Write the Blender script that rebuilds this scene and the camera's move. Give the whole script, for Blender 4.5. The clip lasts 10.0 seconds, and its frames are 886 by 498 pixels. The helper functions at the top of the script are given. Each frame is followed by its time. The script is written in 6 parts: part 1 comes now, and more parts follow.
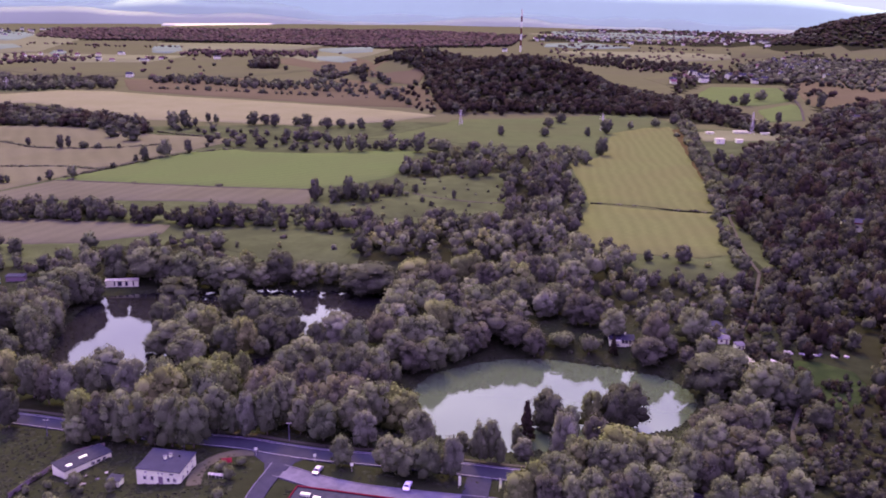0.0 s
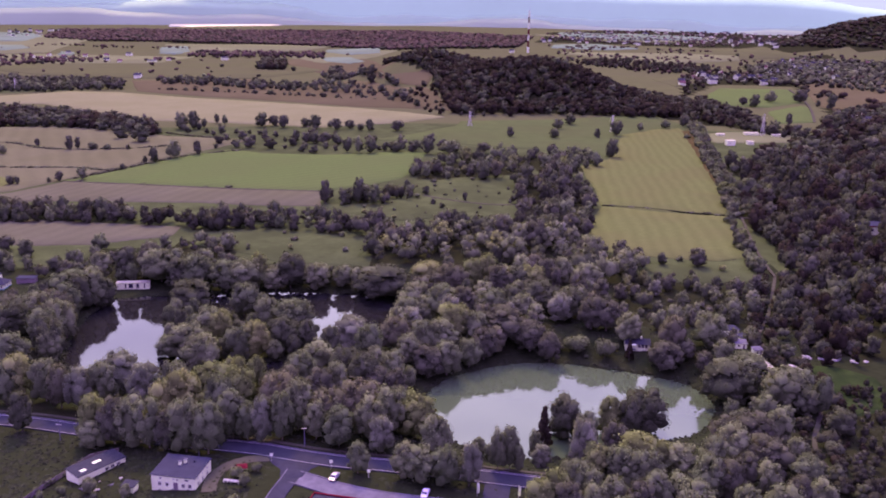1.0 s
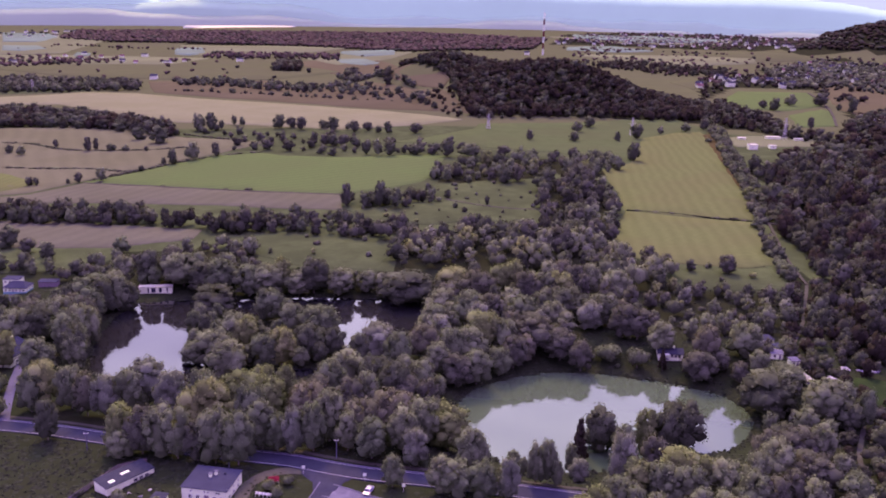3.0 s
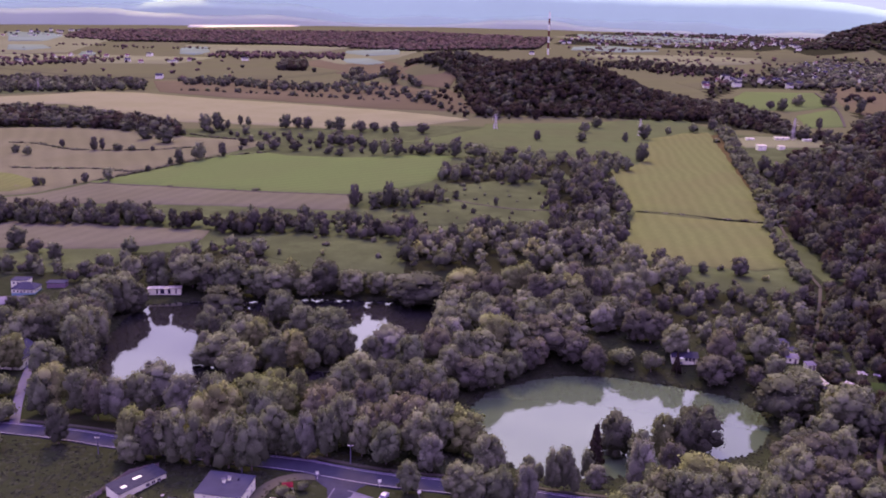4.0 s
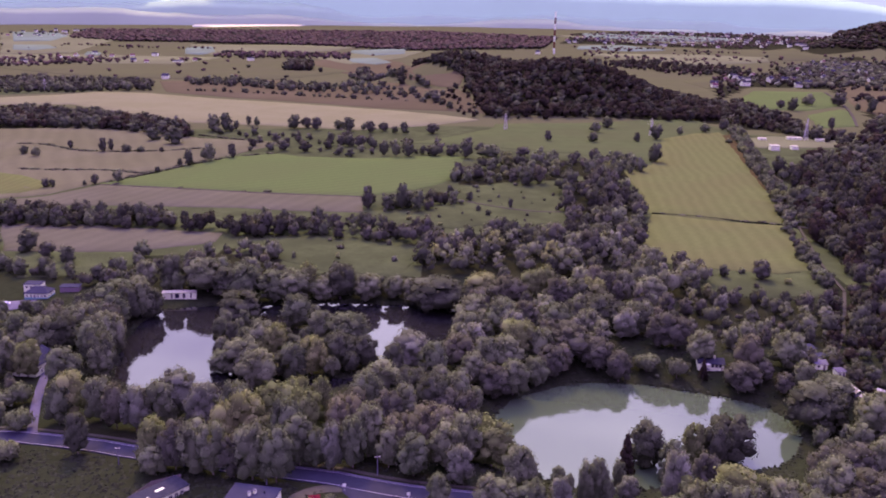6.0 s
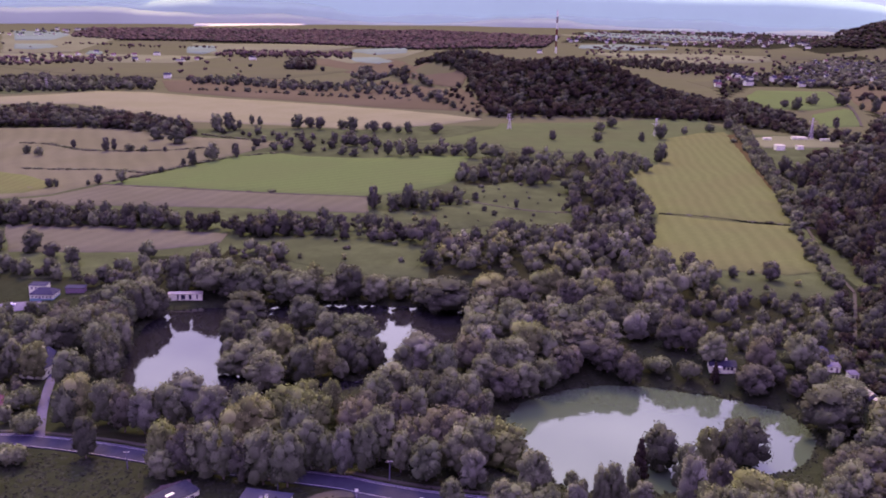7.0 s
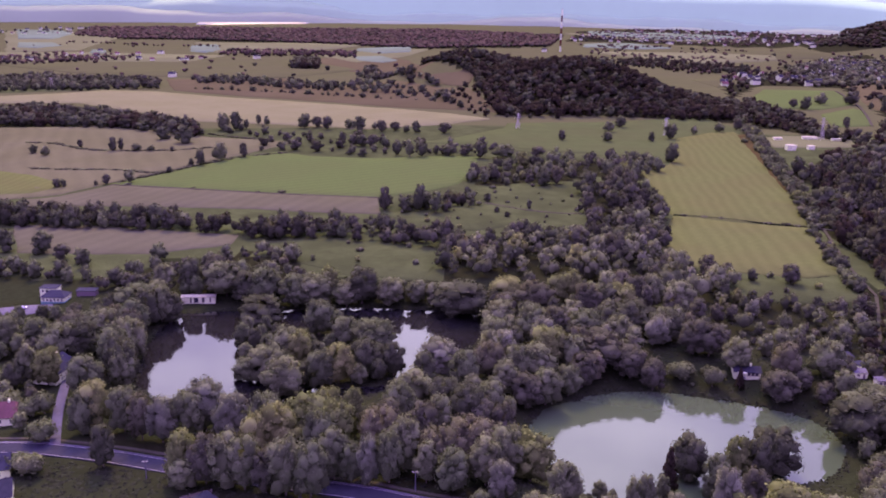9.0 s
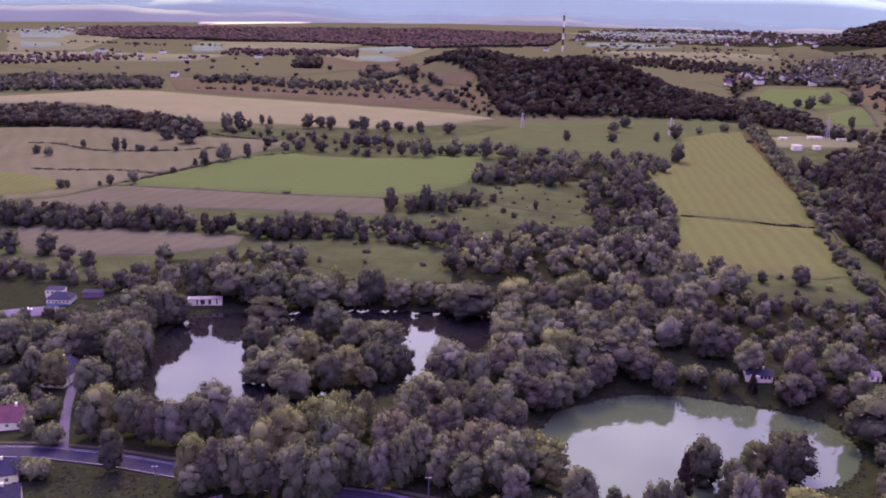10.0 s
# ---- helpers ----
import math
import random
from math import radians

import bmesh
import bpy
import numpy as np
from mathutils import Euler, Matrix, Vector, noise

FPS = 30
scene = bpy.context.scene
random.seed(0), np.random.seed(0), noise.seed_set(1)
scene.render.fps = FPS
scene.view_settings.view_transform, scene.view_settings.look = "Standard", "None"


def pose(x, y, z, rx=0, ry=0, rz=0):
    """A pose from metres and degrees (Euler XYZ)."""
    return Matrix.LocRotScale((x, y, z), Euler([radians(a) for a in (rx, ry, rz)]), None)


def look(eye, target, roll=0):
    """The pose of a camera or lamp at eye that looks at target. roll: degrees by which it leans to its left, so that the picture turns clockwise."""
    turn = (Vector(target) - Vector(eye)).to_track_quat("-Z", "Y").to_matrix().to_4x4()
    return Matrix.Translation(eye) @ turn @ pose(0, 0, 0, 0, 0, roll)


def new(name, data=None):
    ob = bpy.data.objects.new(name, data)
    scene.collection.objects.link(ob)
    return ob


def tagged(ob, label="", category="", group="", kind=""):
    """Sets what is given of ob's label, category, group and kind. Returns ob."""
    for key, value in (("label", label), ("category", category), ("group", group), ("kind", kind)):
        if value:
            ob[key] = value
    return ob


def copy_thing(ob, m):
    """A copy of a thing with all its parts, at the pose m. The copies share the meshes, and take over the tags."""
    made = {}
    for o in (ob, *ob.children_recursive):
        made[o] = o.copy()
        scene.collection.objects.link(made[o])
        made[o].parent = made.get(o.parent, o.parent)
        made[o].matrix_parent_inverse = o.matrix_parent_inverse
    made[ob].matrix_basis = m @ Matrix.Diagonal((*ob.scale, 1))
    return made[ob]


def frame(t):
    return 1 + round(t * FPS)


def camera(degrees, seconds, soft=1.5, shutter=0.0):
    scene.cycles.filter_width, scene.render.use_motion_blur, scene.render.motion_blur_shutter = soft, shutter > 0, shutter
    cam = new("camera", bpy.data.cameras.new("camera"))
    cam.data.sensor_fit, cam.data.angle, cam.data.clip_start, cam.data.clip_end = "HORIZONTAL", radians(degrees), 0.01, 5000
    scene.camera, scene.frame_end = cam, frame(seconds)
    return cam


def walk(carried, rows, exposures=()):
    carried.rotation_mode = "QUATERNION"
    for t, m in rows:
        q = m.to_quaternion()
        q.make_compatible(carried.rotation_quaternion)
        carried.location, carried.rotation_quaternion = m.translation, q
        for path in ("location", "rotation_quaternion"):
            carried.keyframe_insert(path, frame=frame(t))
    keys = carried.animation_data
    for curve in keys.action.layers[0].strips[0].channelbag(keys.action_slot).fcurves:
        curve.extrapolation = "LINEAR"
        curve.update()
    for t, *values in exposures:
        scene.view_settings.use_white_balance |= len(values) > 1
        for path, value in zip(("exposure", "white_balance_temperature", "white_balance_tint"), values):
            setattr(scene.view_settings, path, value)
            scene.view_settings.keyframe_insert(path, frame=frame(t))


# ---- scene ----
cam = camera(53.6, 10.0, soft=1.9)
PATH = [
    (0, (-2.132, -4.951, 119.387), (-2.157, -3.018, 118.873), 1.2),
    (0.5, (-3.89, -3.411, 119.331), (-3.921, -1.478, 118.818), 1.2),
    (1, (-5.681, -1.837, 119.304), (-5.719, 0.096, 118.792), 1.2),
    (1.5, (-7.531, -0.223, 119.303), (-7.577, 1.71, 118.794), 1.3),
    (2, (-9.412, 1.382, 119.31), (-9.464, 3.315, 118.801), 1.3),
    (2.5, (-11.273, 2.917, 119.321), (-11.331, 4.851, 118.812), 1.3),
    (4, (-16.73, 7.462, 119.567), (-16.801, 9.394, 119.057), 1.4),
    (4.5, (-18.598, 9.02, 119.654), (-18.671, 10.953, 119.143), 1.4),
    (5, (-20.473, 10.578, 119.752), (-20.548, 12.51, 119.242), 1.4),
    (5.5, (-22.289, 12.003, 119.801), (-22.367, 13.935, 119.29), 1.3),
    (7, (-27.593, 16.015, 119.966), (-27.673, 17.946, 119.452), 1.3),
    (7.5, (-29.407, 17.393, 120.006), (-29.488, 19.324, 119.491), 1.3),
    (8, (-31.213, 18.781, 120.041), (-31.295, 20.712, 119.526), 1.3),
    (8.5, (-32.931, 20.186, 120.116), (-33.014, 22.116, 119.6), 1.3),
    (9, (-34.652, 21.548, 120.185), (-34.736, 23.478, 119.668), 1.3),
    (9.5, (-36.398, 22.907, 120.242), (-36.483, 24.837, 119.724), 1.3),
    (10, (-38.159, 24.34, 120.289), (-38.245, 26.269, 119.771), 1.3),
]
walk(cam, [(t, look(eye, target, roll)) for t, eye, target, roll in PATH], [(0, 0.20, 5880, 103), (0.4, 0.10, 5880, 103), (10, 0.04, 5880, 103)])

# ---- sky, sun and exposure ----
SUN_HIGH, SUN_TURN = 47.0, -14.0
world = bpy.data.worlds.new("evening_sky")
scene.world = world
world.use_nodes = True
wn, wl = world.node_tree.nodes, world.node_tree.links
wn.clear()
sun_way = Vector((math.sin(radians(SUN_TURN)) * math.cos(radians(SUN_HIGH)), math.cos(radians(SUN_TURN)) * math.cos(radians(SUN_HIGH)), math.sin(radians(SUN_HIGH))))
sky = wn.new("ShaderNodeTexSky")
sky.sky_type, sky.sun_disc = "NISHITA", False
sky.sun_elevation, sky.sun_rotation = radians(SUN_HIGH), radians(SUN_TURN)
sky.air_density, sky.dust_density = 1.0, 3.0
coord = wn.new("ShaderNodeTexCoord")
mapping = wn.new("ShaderNodeMapping")
mapping.inputs["Scale"].default_value = (1.0, 1.0, 2.6)
wl.new(coord.outputs["Generated"], mapping.inputs["Vector"])
clouds = wn.new("ShaderNodeTexNoise")
clouds.inputs["Scale"].default_value, clouds.inputs["Detail"].default_value = 4.6, 7
wl.new(mapping.outputs["Vector"], clouds.inputs["Vector"])
cover = wn.new("ShaderNodeValToRGB")
cover.color_ramp.elements[0].position, cover.color_ramp.elements[0].color = 0.36, (4.4, 3.7, 8.2, 1)
cover.color_ramp.elements[1].position, cover.color_ramp.elements[1].color = 0.66, (7.4, 6.3, 11.4, 1)
wl.new(clouds.outputs["Fac"], cover.inputs["Fac"])
# the clouds are brightest round the hidden sun
toward = wn.new("ShaderNodeVectorMath")
toward.operation = "DOT_PRODUCT"
toward.inputs[1].default_value = sun_way
wl.new(coord.outputs["Generated"], toward.inputs[0])
glow = wn.new("ShaderNodeMapRange")
glow.interpolation_type = "SMOOTHSTEP"
glow.inputs["From Min"].default_value, glow.inputs["From Max"].default_value = 0.62, 0.92
glow.inputs["To Min"].default_value, glow.inputs["To Max"].default_value = 0.0, 1.0
wl.new(toward.outputs["Value"], glow.inputs["Value"])
warm = wn.new("ShaderNodeMixRGB")
warm.inputs["Color1"].default_value, warm.inputs["Color2"].default_value = (1, 1, 1, 1), (1.75, 2.98, 1.1, 1)
wl.new(glow.outputs["Result"], warm.inputs["Fac"])
lit = wn.new("ShaderNodeVectorMath")
lit.operation = "MULTIPLY"
wl.new(cover.outputs["Color"], lit.inputs[0])
wl.new(warm.outputs["Color"], lit.inputs[1])
# an overcast sky is brightest overhead
parts = wn.new("ShaderNodeSeparateXYZ")
wl.new(coord.outputs["Generated"], parts.inputs["Vector"])
dome = wn.new("ShaderNodeMapRange")
dome.inputs["From Min"].default_value, dome.inputs["From Max"].default_value = 0.15, 0.95
dome.inputs["To Min"].default_value, dome.inputs["To Max"].default_value = 0.72, 1.75
wl.new(parts.outputs["Z"], dome.inputs["Value"])
high = wn.new("ShaderNodeVectorMath")
high.operation = "SCALE"
wl.new(lit.outputs["Vector"], high.inputs[0])
wl.new(dome.outputs["Result"], high.inputs["Scale"])
veil = wn.new("ShaderNodeMixRGB")
veil.inputs["Fac"].default_value = 0.88
wl.new(sky.outputs["Color"], veil.inputs["Color1"])
wl.new(high.outputs["Vector"], veil.inputs["Color2"])
# clear blue-green air low over the hills
low = wn.new("ShaderNodeMapRange")
low.interpolation_type = "SMOOTHSTEP"
low.inputs["From Min"].default_value, low.inputs["From Max"].default_value = 0.05, 0.16
low.inputs["To Min"].default_value, low.inputs["To Max"].default_value = 0.85, 0.0
wl.new(parts.outputs["Z"], low.inputs["Value"])
rim = wn.new("ShaderNodeMixRGB")
rim.inputs["Color2"].default_value = (2.8, 5.3, 4.3, 1)
wl.new(low.outputs["Result"], rim.inputs["Fac"])
wl.new(veil.outputs["Color"], rim.inputs["Color1"])
back = wn.new("ShaderNodeBackground")
back.inputs["Strength"].default_value = 0.156
wl.new(rim.outputs["Color"], back.inputs["Color"])
wl.new(back.outputs["Background"], wn.new("ShaderNodeOutputWorld").inputs["Surface"])

sun = new("sun", bpy.data.lights.new("sun", "SUN"))
sun.data.energy, sun.data.angle, sun.data.color = 3.75, radians(12), (1.0, 0.88, 0.24)
sun.matrix_world = look(400 * sun_way, (0, 0, 0))

# ---- materials ----
def material(name, colour, second=None, scale=0.3, rough=0.9, bump_by=0.0, bump_scale=None, vary=0.0, island=0.0, metal=0.0, gloss=0.3, blotch=0.0, blotch_scale=0.03, third=None):
    """A rough surface of two mixed colours, with large blotches, relief and differences from piece to piece."""
    m = bpy.data.materials.new(name)
    m.use_nodes = True
    n, l = m.node_tree.nodes, m.node_tree.links
    b = n["Principled BSDF"]
    b.inputs["Roughness"].default_value, b.inputs["Metallic"].default_value = rough, metal
    b.inputs["Specular IOR Level"].default_value = gloss
    place = n.new("ShaderNodeNewGeometry")
    grain = n.new("ShaderNodeTexNoise")
    grain.inputs["Scale"].default_value, grain.inputs["Detail"].default_value = scale, 8
    grain.inputs["Roughness"].default_value = 0.65
    l.new(place.outputs["Position"], grain.inputs["Vector"])
    ramp = n.new("ShaderNodeValToRGB")
    ramp.color_ramp.elements[0].position, ramp.color_ramp.elements[1].position = 0.34, 0.66
    ramp.color_ramp.elements[0].color = (*colour, 1)
    ramp.color_ramp.elements[1].color = (*(second or [c * 1.25 for c in colour]), 1)
    l.new(grain.outputs["Fac"], ramp.inputs["Fac"])
    out = ramp.outputs["Color"]
    if blotch:
        big = n.new("ShaderNodeTexNoise")
        big.inputs["Scale"].default_value, big.inputs["Detail"].default_value = blotch_scale, 4
        l.new(place.outputs["Position"], big.inputs["Vector"])
        edge = n.new("ShaderNodeValToRGB")
        edge.color_ramp.elements[0].position, edge.color_ramp.elements[1].position = 0.42, 0.6
        edge.color_ramp.elements[0].color, edge.color_ramp.elements[1].color = (0, 0, 0, 1), (blotch, blotch, blotch, 1)
        l.new(big.outputs["Fac"], edge.inputs["Fac"])
        mix = n.new("ShaderNodeMixRGB")
        l.new(edge.outputs["Color"], mix.inputs["Fac"])
        l.new(out, mix.inputs["Color1"])
        mix.inputs["Color2"].default_value = (*(third or [c * 0.6 for c in colour]), 1)
        out = mix.outputs["Color"]
    for amount, node, socket in ((vary, "ShaderNodeObjectInfo", "Random"), (island, "ShaderNodeNewGeometry", "Random Per Island")):
        if amount:
            src = n.new(node)
            span = n.new("ShaderNodeMapRange")
            span.inputs["To Min"].default_value, span.inputs["To Max"].default_value = 1 - amount, 1 + amount
            l.new(src.outputs[socket], span.inputs["Value"])
            hsv = n.new("ShaderNodeHueSaturation")
            l.new(span.outputs["Result"], hsv.inputs["Value"])
            if amount == vary:
                hue = n.new("ShaderNodeMapRange")
                hue.inputs["To Min"].default_value, hue.inputs["To Max"].default_value = 0.505, 0.485
                l.new(src.outputs[socket], hue.inputs["Value"])
                l.new(hue.outputs["Result"], hsv.inputs["Hue"])
            l.new(out, hsv.inputs["Color"])
            out = hsv.outputs["Color"]
    l.new(out, b.inputs["Base Color"])
    if bump_by:
        fine = n.new("ShaderNodeTexNoise")
        fine.inputs["Scale"].default_value, fine.inputs["Detail"].default_value = bump_scale or scale * 3, 6
        l.new(place.outputs["Position"], fine.inputs["Vector"])
        bn = n.new("ShaderNodeBump")
        bn.inputs["Distance"].default_value = bump_by
        l.new(fine.outputs["Fac"], bn.inputs["Height"])
        l.new(bn.outputs["Normal"], b.inputs["Normal"])
    return m


def rows_material(name, colour, second, turn, pitch=0.9, blotch=0.5, third=None):
    """A field with drilled rows and tramlines."""
    m = material(name, colour, second, 0.30, 1.0, 0.25, 0.8, blotch=blotch, blotch_scale=0.018, third=third, gloss=0.0)
    n, l = m.node_tree.nodes, m.node_tree.links
    b = n["Principled BSDF"]
    was = b.inputs["Base Color"].links[0].from_socket
    place = n.new("ShaderNodeNewGeometry")
    spin = n.new("ShaderNodeMapping")
    spin.inputs["Rotation"].default_value = (0, 0, radians(turn))
    l.new(place.outputs["Position"], spin.inputs["Vector"])
    wave = n.new("ShaderNodeTexWave")
    wave.inputs["Scale"].default_value, wave.inputs["Distortion"].default_value = 0.030 * pitch, 6.0
    wave.inputs["Detail"].default_value, wave.inputs["Detail Scale"].default_value = 3, 0.4
    l.new(spin.outputs["Vector"], wave.inputs["Vector"])
    dim = n.new("ShaderNodeMapRange")
    dim.inputs["To Min"].default_value, dim.inputs["To Max"].default_value = 0.95, 1.04
    l.new(wave.outputs["Fac"], dim.inputs["Value"])
    hsv = n.new("ShaderNodeHueSaturation")
    l.new(dim.outputs["Result"], hsv.inputs["Value"])
    l.new(was, hsv.inputs["Color"])
    l.new(hsv.outputs["Color"], b.inputs["Base Color"])
    return m


def water_material(name, body, rough=0.02):
    m = bpy.data.materials.new(name)
    m.use_nodes = True
    n, l = m.node_tree.nodes, m.node_tree.links
    b = n["Principled BSDF"]
    b.inputs["Base Color"].default_value = (*body, 1)
    b.inputs["Roughness"].default_value = rough
    b.inputs["IOR"].default_value = 1.4
    b.inputs["Specular IOR Level"].default_value = 1.0
    place = n.new("ShaderNodeNewGeometry")
    ripple = n.new("ShaderNodeTexNoise")
    ripple.inputs["Scale"].default_value, ripple.inputs["Detail"].default_value = 0.5, 3
    l.new(place.outputs["Position"], ripple.inputs["Vector"])
    bn = n.new("ShaderNodeBump")
    bn.inputs["Strength"].default_value, bn.inputs["Distance"].default_value = 0.25, 0.02
    l.new(ripple.outputs["Fac"], bn.inputs["Height"])
    l.new(bn.outputs["Normal"], b.inputs["Normal"])
    return m


grass = material("rough_grass", (0.0160, 0.0218, 0.0094), (0.0240, 0.0327, 0.0141), 0.25, 0.95, 0.4, 0.6, blotch=0.7, blotch_scale=0.05, third=(0.0198, 0.0248, 0.0105), gloss=0.0)
clover = rows_material("green_crop", (0.0600, 0.0984, 0.0270), (0.0678, 0.1112, 0.0305), 60, 1.0, 0.4, (0.0660, 0.0960, 0.0297))
ploughed = rows_material("grey_stubble", (0.0767, 0.0804, 0.0470), (0.0874, 0.0917, 0.0536), 20, 0.8, 0.5, (0.0690, 0.0739, 0.0376))
fallow = rows_material("fallow_soil", (0.0885, 0.0948, 0.0462), (0.1009, 0.1081, 0.0527), -25, 0.6, 0.5, (0.0796, 0.0872, 0.0370))
straw = rows_material("ripe_straw", (0.1320, 0.1422, 0.0661), (0.1492, 0.1608, 0.0747), 65, 0.7, 0.4, (0.1188, 0.1308, 0.0529))
barley = rows_material("yellow_green_stubble", (0.0760, 0.0980, 0.0290), (0.0874, 0.1127, 0.0333), 5, 1.2, 0.6, (0.0830, 0.0960, 0.0310))
meadow = material("mown_meadow", (0.0515, 0.0752, 0.0248), (0.0618, 0.0903, 0.0298), 0.06, 0.95, 0.3, 0.5, blotch=0.5, blotch_scale=0.012, third=(0.0581, 0.0739, 0.0272), gloss=0.0)
rough_meadow = material("rough_meadow", (0.0425, 0.0591, 0.0213), (0.0616, 0.0857, 0.0309), 0.09, 0.95, 0.5, 0.5, blotch=0.7, blotch_scale=0.03, third=(0.0363, 0.0502, 0.0190), gloss=0.0)
bright_grass = material("bright_slope_grass", (0.0179, 0.0360, 0.0094), (0.0271, 0.0465, 0.0140), 0.15, 0.95, 0.5, 0.7, blotch=0.8, blotch_scale=0.06, third=(0.0104, 0.0197, 0.0082), gloss=0.0)
# paled in its colour to stand in for haze over the far fields
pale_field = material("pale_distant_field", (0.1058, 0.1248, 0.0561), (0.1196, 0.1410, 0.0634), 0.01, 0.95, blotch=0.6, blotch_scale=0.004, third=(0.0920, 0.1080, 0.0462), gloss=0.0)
olive_field = material("olive_field", (0.0649, 0.0760, 0.0297), (0.0733, 0.0860, 0.0336), 0.02, 0.95, blotch=0.6, blotch_scale=0.006, third=(0.0700, 0.0776, 0.0348), gloss=0.0)
brown_field = material("brown_field", (0.0729, 0.0672, 0.0329), (0.0824, 0.0759, 0.0372), 0.02, 0.95, blotch=0.5, blotch_scale=0.006, third=(0.0656, 0.0619, 0.0263), gloss=0.0)
# pale blue-green colour for the strips on the far plain
blue_green_field = material("pale_blue_green_field", (0.1012, 0.1562, 0.1012), (0.1144, 0.1766, 0.1144), 0.01, 0.6, blotch=0.5, blotch_scale=0.006, third=(0.0902, 0.1265, 0.0704), gloss=0.0)
dry_grass = material("dry_brown_grass", (0.0520, 0.0420, 0.0160), (0.0702, 0.0567, 0.0216), 0.2, 0.95, 0.4, 0.6, blotch=0.6, blotch_scale=0.08, third=(0.0440, 0.0400, 0.0150), gloss=0.0)
asphalt = material("worn_asphalt", (0.0270, 0.0280, 0.0400), (0.0365, 0.0378, 0.0540), 0.5, 0.93, 0.03, 4, blotch=0.4, blotch_scale=0.1, third=(0.0243, 0.0258, 0.0320), gloss=0.05)
concrete = material("pale_pavement", (0.095, 0.094, 0.113), (0.131, 0.129, 0.151), 0.5, 0.85, 0.03, 3, blotch=0.4, blotch_scale=0.15, gloss=0.0)
gravel = material("gravel_path", (0.0560, 0.0560, 0.0390), (0.0700, 0.0700, 0.0488), 0.6, 0.95, 0.1, 3, blotch=0.4, blotch_scale=0.1, third=(0.0420, 0.0420, 0.0260), gloss=0.0)
line_white = material("road_paint", (0.220, 0.220, 0.220), (0.300, 0.300, 0.300), 2, 0.7)
pond_green = water_material("green_pond_water", (0.050, 0.080, 0.040))
pond_dark = water_material("dark_pond_water", (0.012, 0.012, 0.012))
lake_far = material("distant_lake_water", (0.100, 0.130, 0.120), None, 0.01, 0.45, gloss=0.5)


def leaves(name, colour, vary=0.0):
    """Foliage: rough leaves that let a part of the light through."""
    m = material(name, colour, [c * 1.35 for c in colour], 0.30, 0.85, vary=vary, island=0.42, gloss=0.0)
    n, l = m.node_tree.nodes, m.node_tree.links
    b = n["Principled BSDF"]
    thin = n.new("ShaderNodeBsdfTranslucent")
    l.new(b.inputs["Base Color"].links[0].from_socket, thin.inputs["Color"])
    both = n.new("ShaderNodeMixShader")
    both.inputs["Fac"].default_value = 0.25
    l.new(b.outputs["BSDF"], both.inputs[1])
    l.new(thin.outputs["BSDF"], both.inputs[2])
    l.new(both.outputs["Shader"], n["Material Output"].inputs["Surface"])
    return m


leaf = leaves("summer_leaves", (0.0940, 0.1185, 0.0560), 0.20)
leaf_bright = leaves("sunlit_lime_leaves", (0.1171, 0.1465, 0.0494), 0.16)
leaf_silver = leaves("pale_willow_leaves", (0.1121, 0.1330, 0.0762), 0.16)
leaf_copper = leaves("copper_leaves", (0.0877, 0.0959, 0.0504), 0.16)
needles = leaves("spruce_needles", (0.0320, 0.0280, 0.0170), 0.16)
leaf_deep = leaves("deep_green_leaves", (0.0608, 0.0730, 0.0381))
leaf_dusky = leaves("dusky_leaves", (0.0693, 0.0760, 0.0443))
# darkened leaf colour for the dimmer woods, not a species of its own
leaf_shady = leaves("darkened_leaves", (0.0410, 0.0450, 0.0260))
# brown tint stands in for haze over the distant woods
far_leaf = leaves("hazed_wood_leaves", (0.0725, 0.0562, 0.0375))
WOOD = [(leaf, 5), (leaf_deep, 4), (leaf_dusky, 3), (leaf_bright, 0.5), (leaf_silver, 0.5), (leaf_copper, 0.5)]
# darker leaves in the east stand in for flare that lightens the west
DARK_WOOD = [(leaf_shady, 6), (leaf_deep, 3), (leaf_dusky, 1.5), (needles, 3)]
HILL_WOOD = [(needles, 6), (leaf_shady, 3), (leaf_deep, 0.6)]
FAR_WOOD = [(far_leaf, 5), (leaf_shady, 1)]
HEDGE_WOOD = [(leaf_deep, 4), (leaf_shady, 3), (leaf_dusky, 3), (leaf, 1)]
# woodland floor, its colour kept dark also for shade between the trees
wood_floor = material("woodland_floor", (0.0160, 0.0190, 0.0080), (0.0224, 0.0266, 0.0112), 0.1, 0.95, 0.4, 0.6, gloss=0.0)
bark = material("grey_bark", (0.11, 0.09, 0.07), (0.17, 0.14, 0.11), 2.0, 0.95, 0.05, 6)
plaster = material("white_plaster", (0.6720, 0.8034, 0.4025), (0.7392, 0.8755, 0.4489), 0.7, 0.9, 0.01, 8, blotch=0.4, blotch_scale=0.25, third=(0.5472, 0.6386, 0.3328))
roof_grey = material("grey_felt_roof", (0.0314, 0.0330, 0.0488), (0.0426, 0.0462, 0.0640), 0.6, 0.97, 0.02, 5, blotch=0.4, blotch_scale=0.3, third=(0.0258, 0.0275, 0.0400), gloss=0.04)
roof_red = material("red_tile_roof", (0.100, 0.042, 0.045), (0.150, 0.060, 0.060), 0.8, 0.85, 0.03, 5, blotch=0.4, blotch_scale=0.3)
roof_dark = material("dark_roof", (0.0269, 0.0292, 0.0368), (0.0426, 0.0454, 0.0536), 0.8, 0.95, 0.02, 5, gloss=0.04)
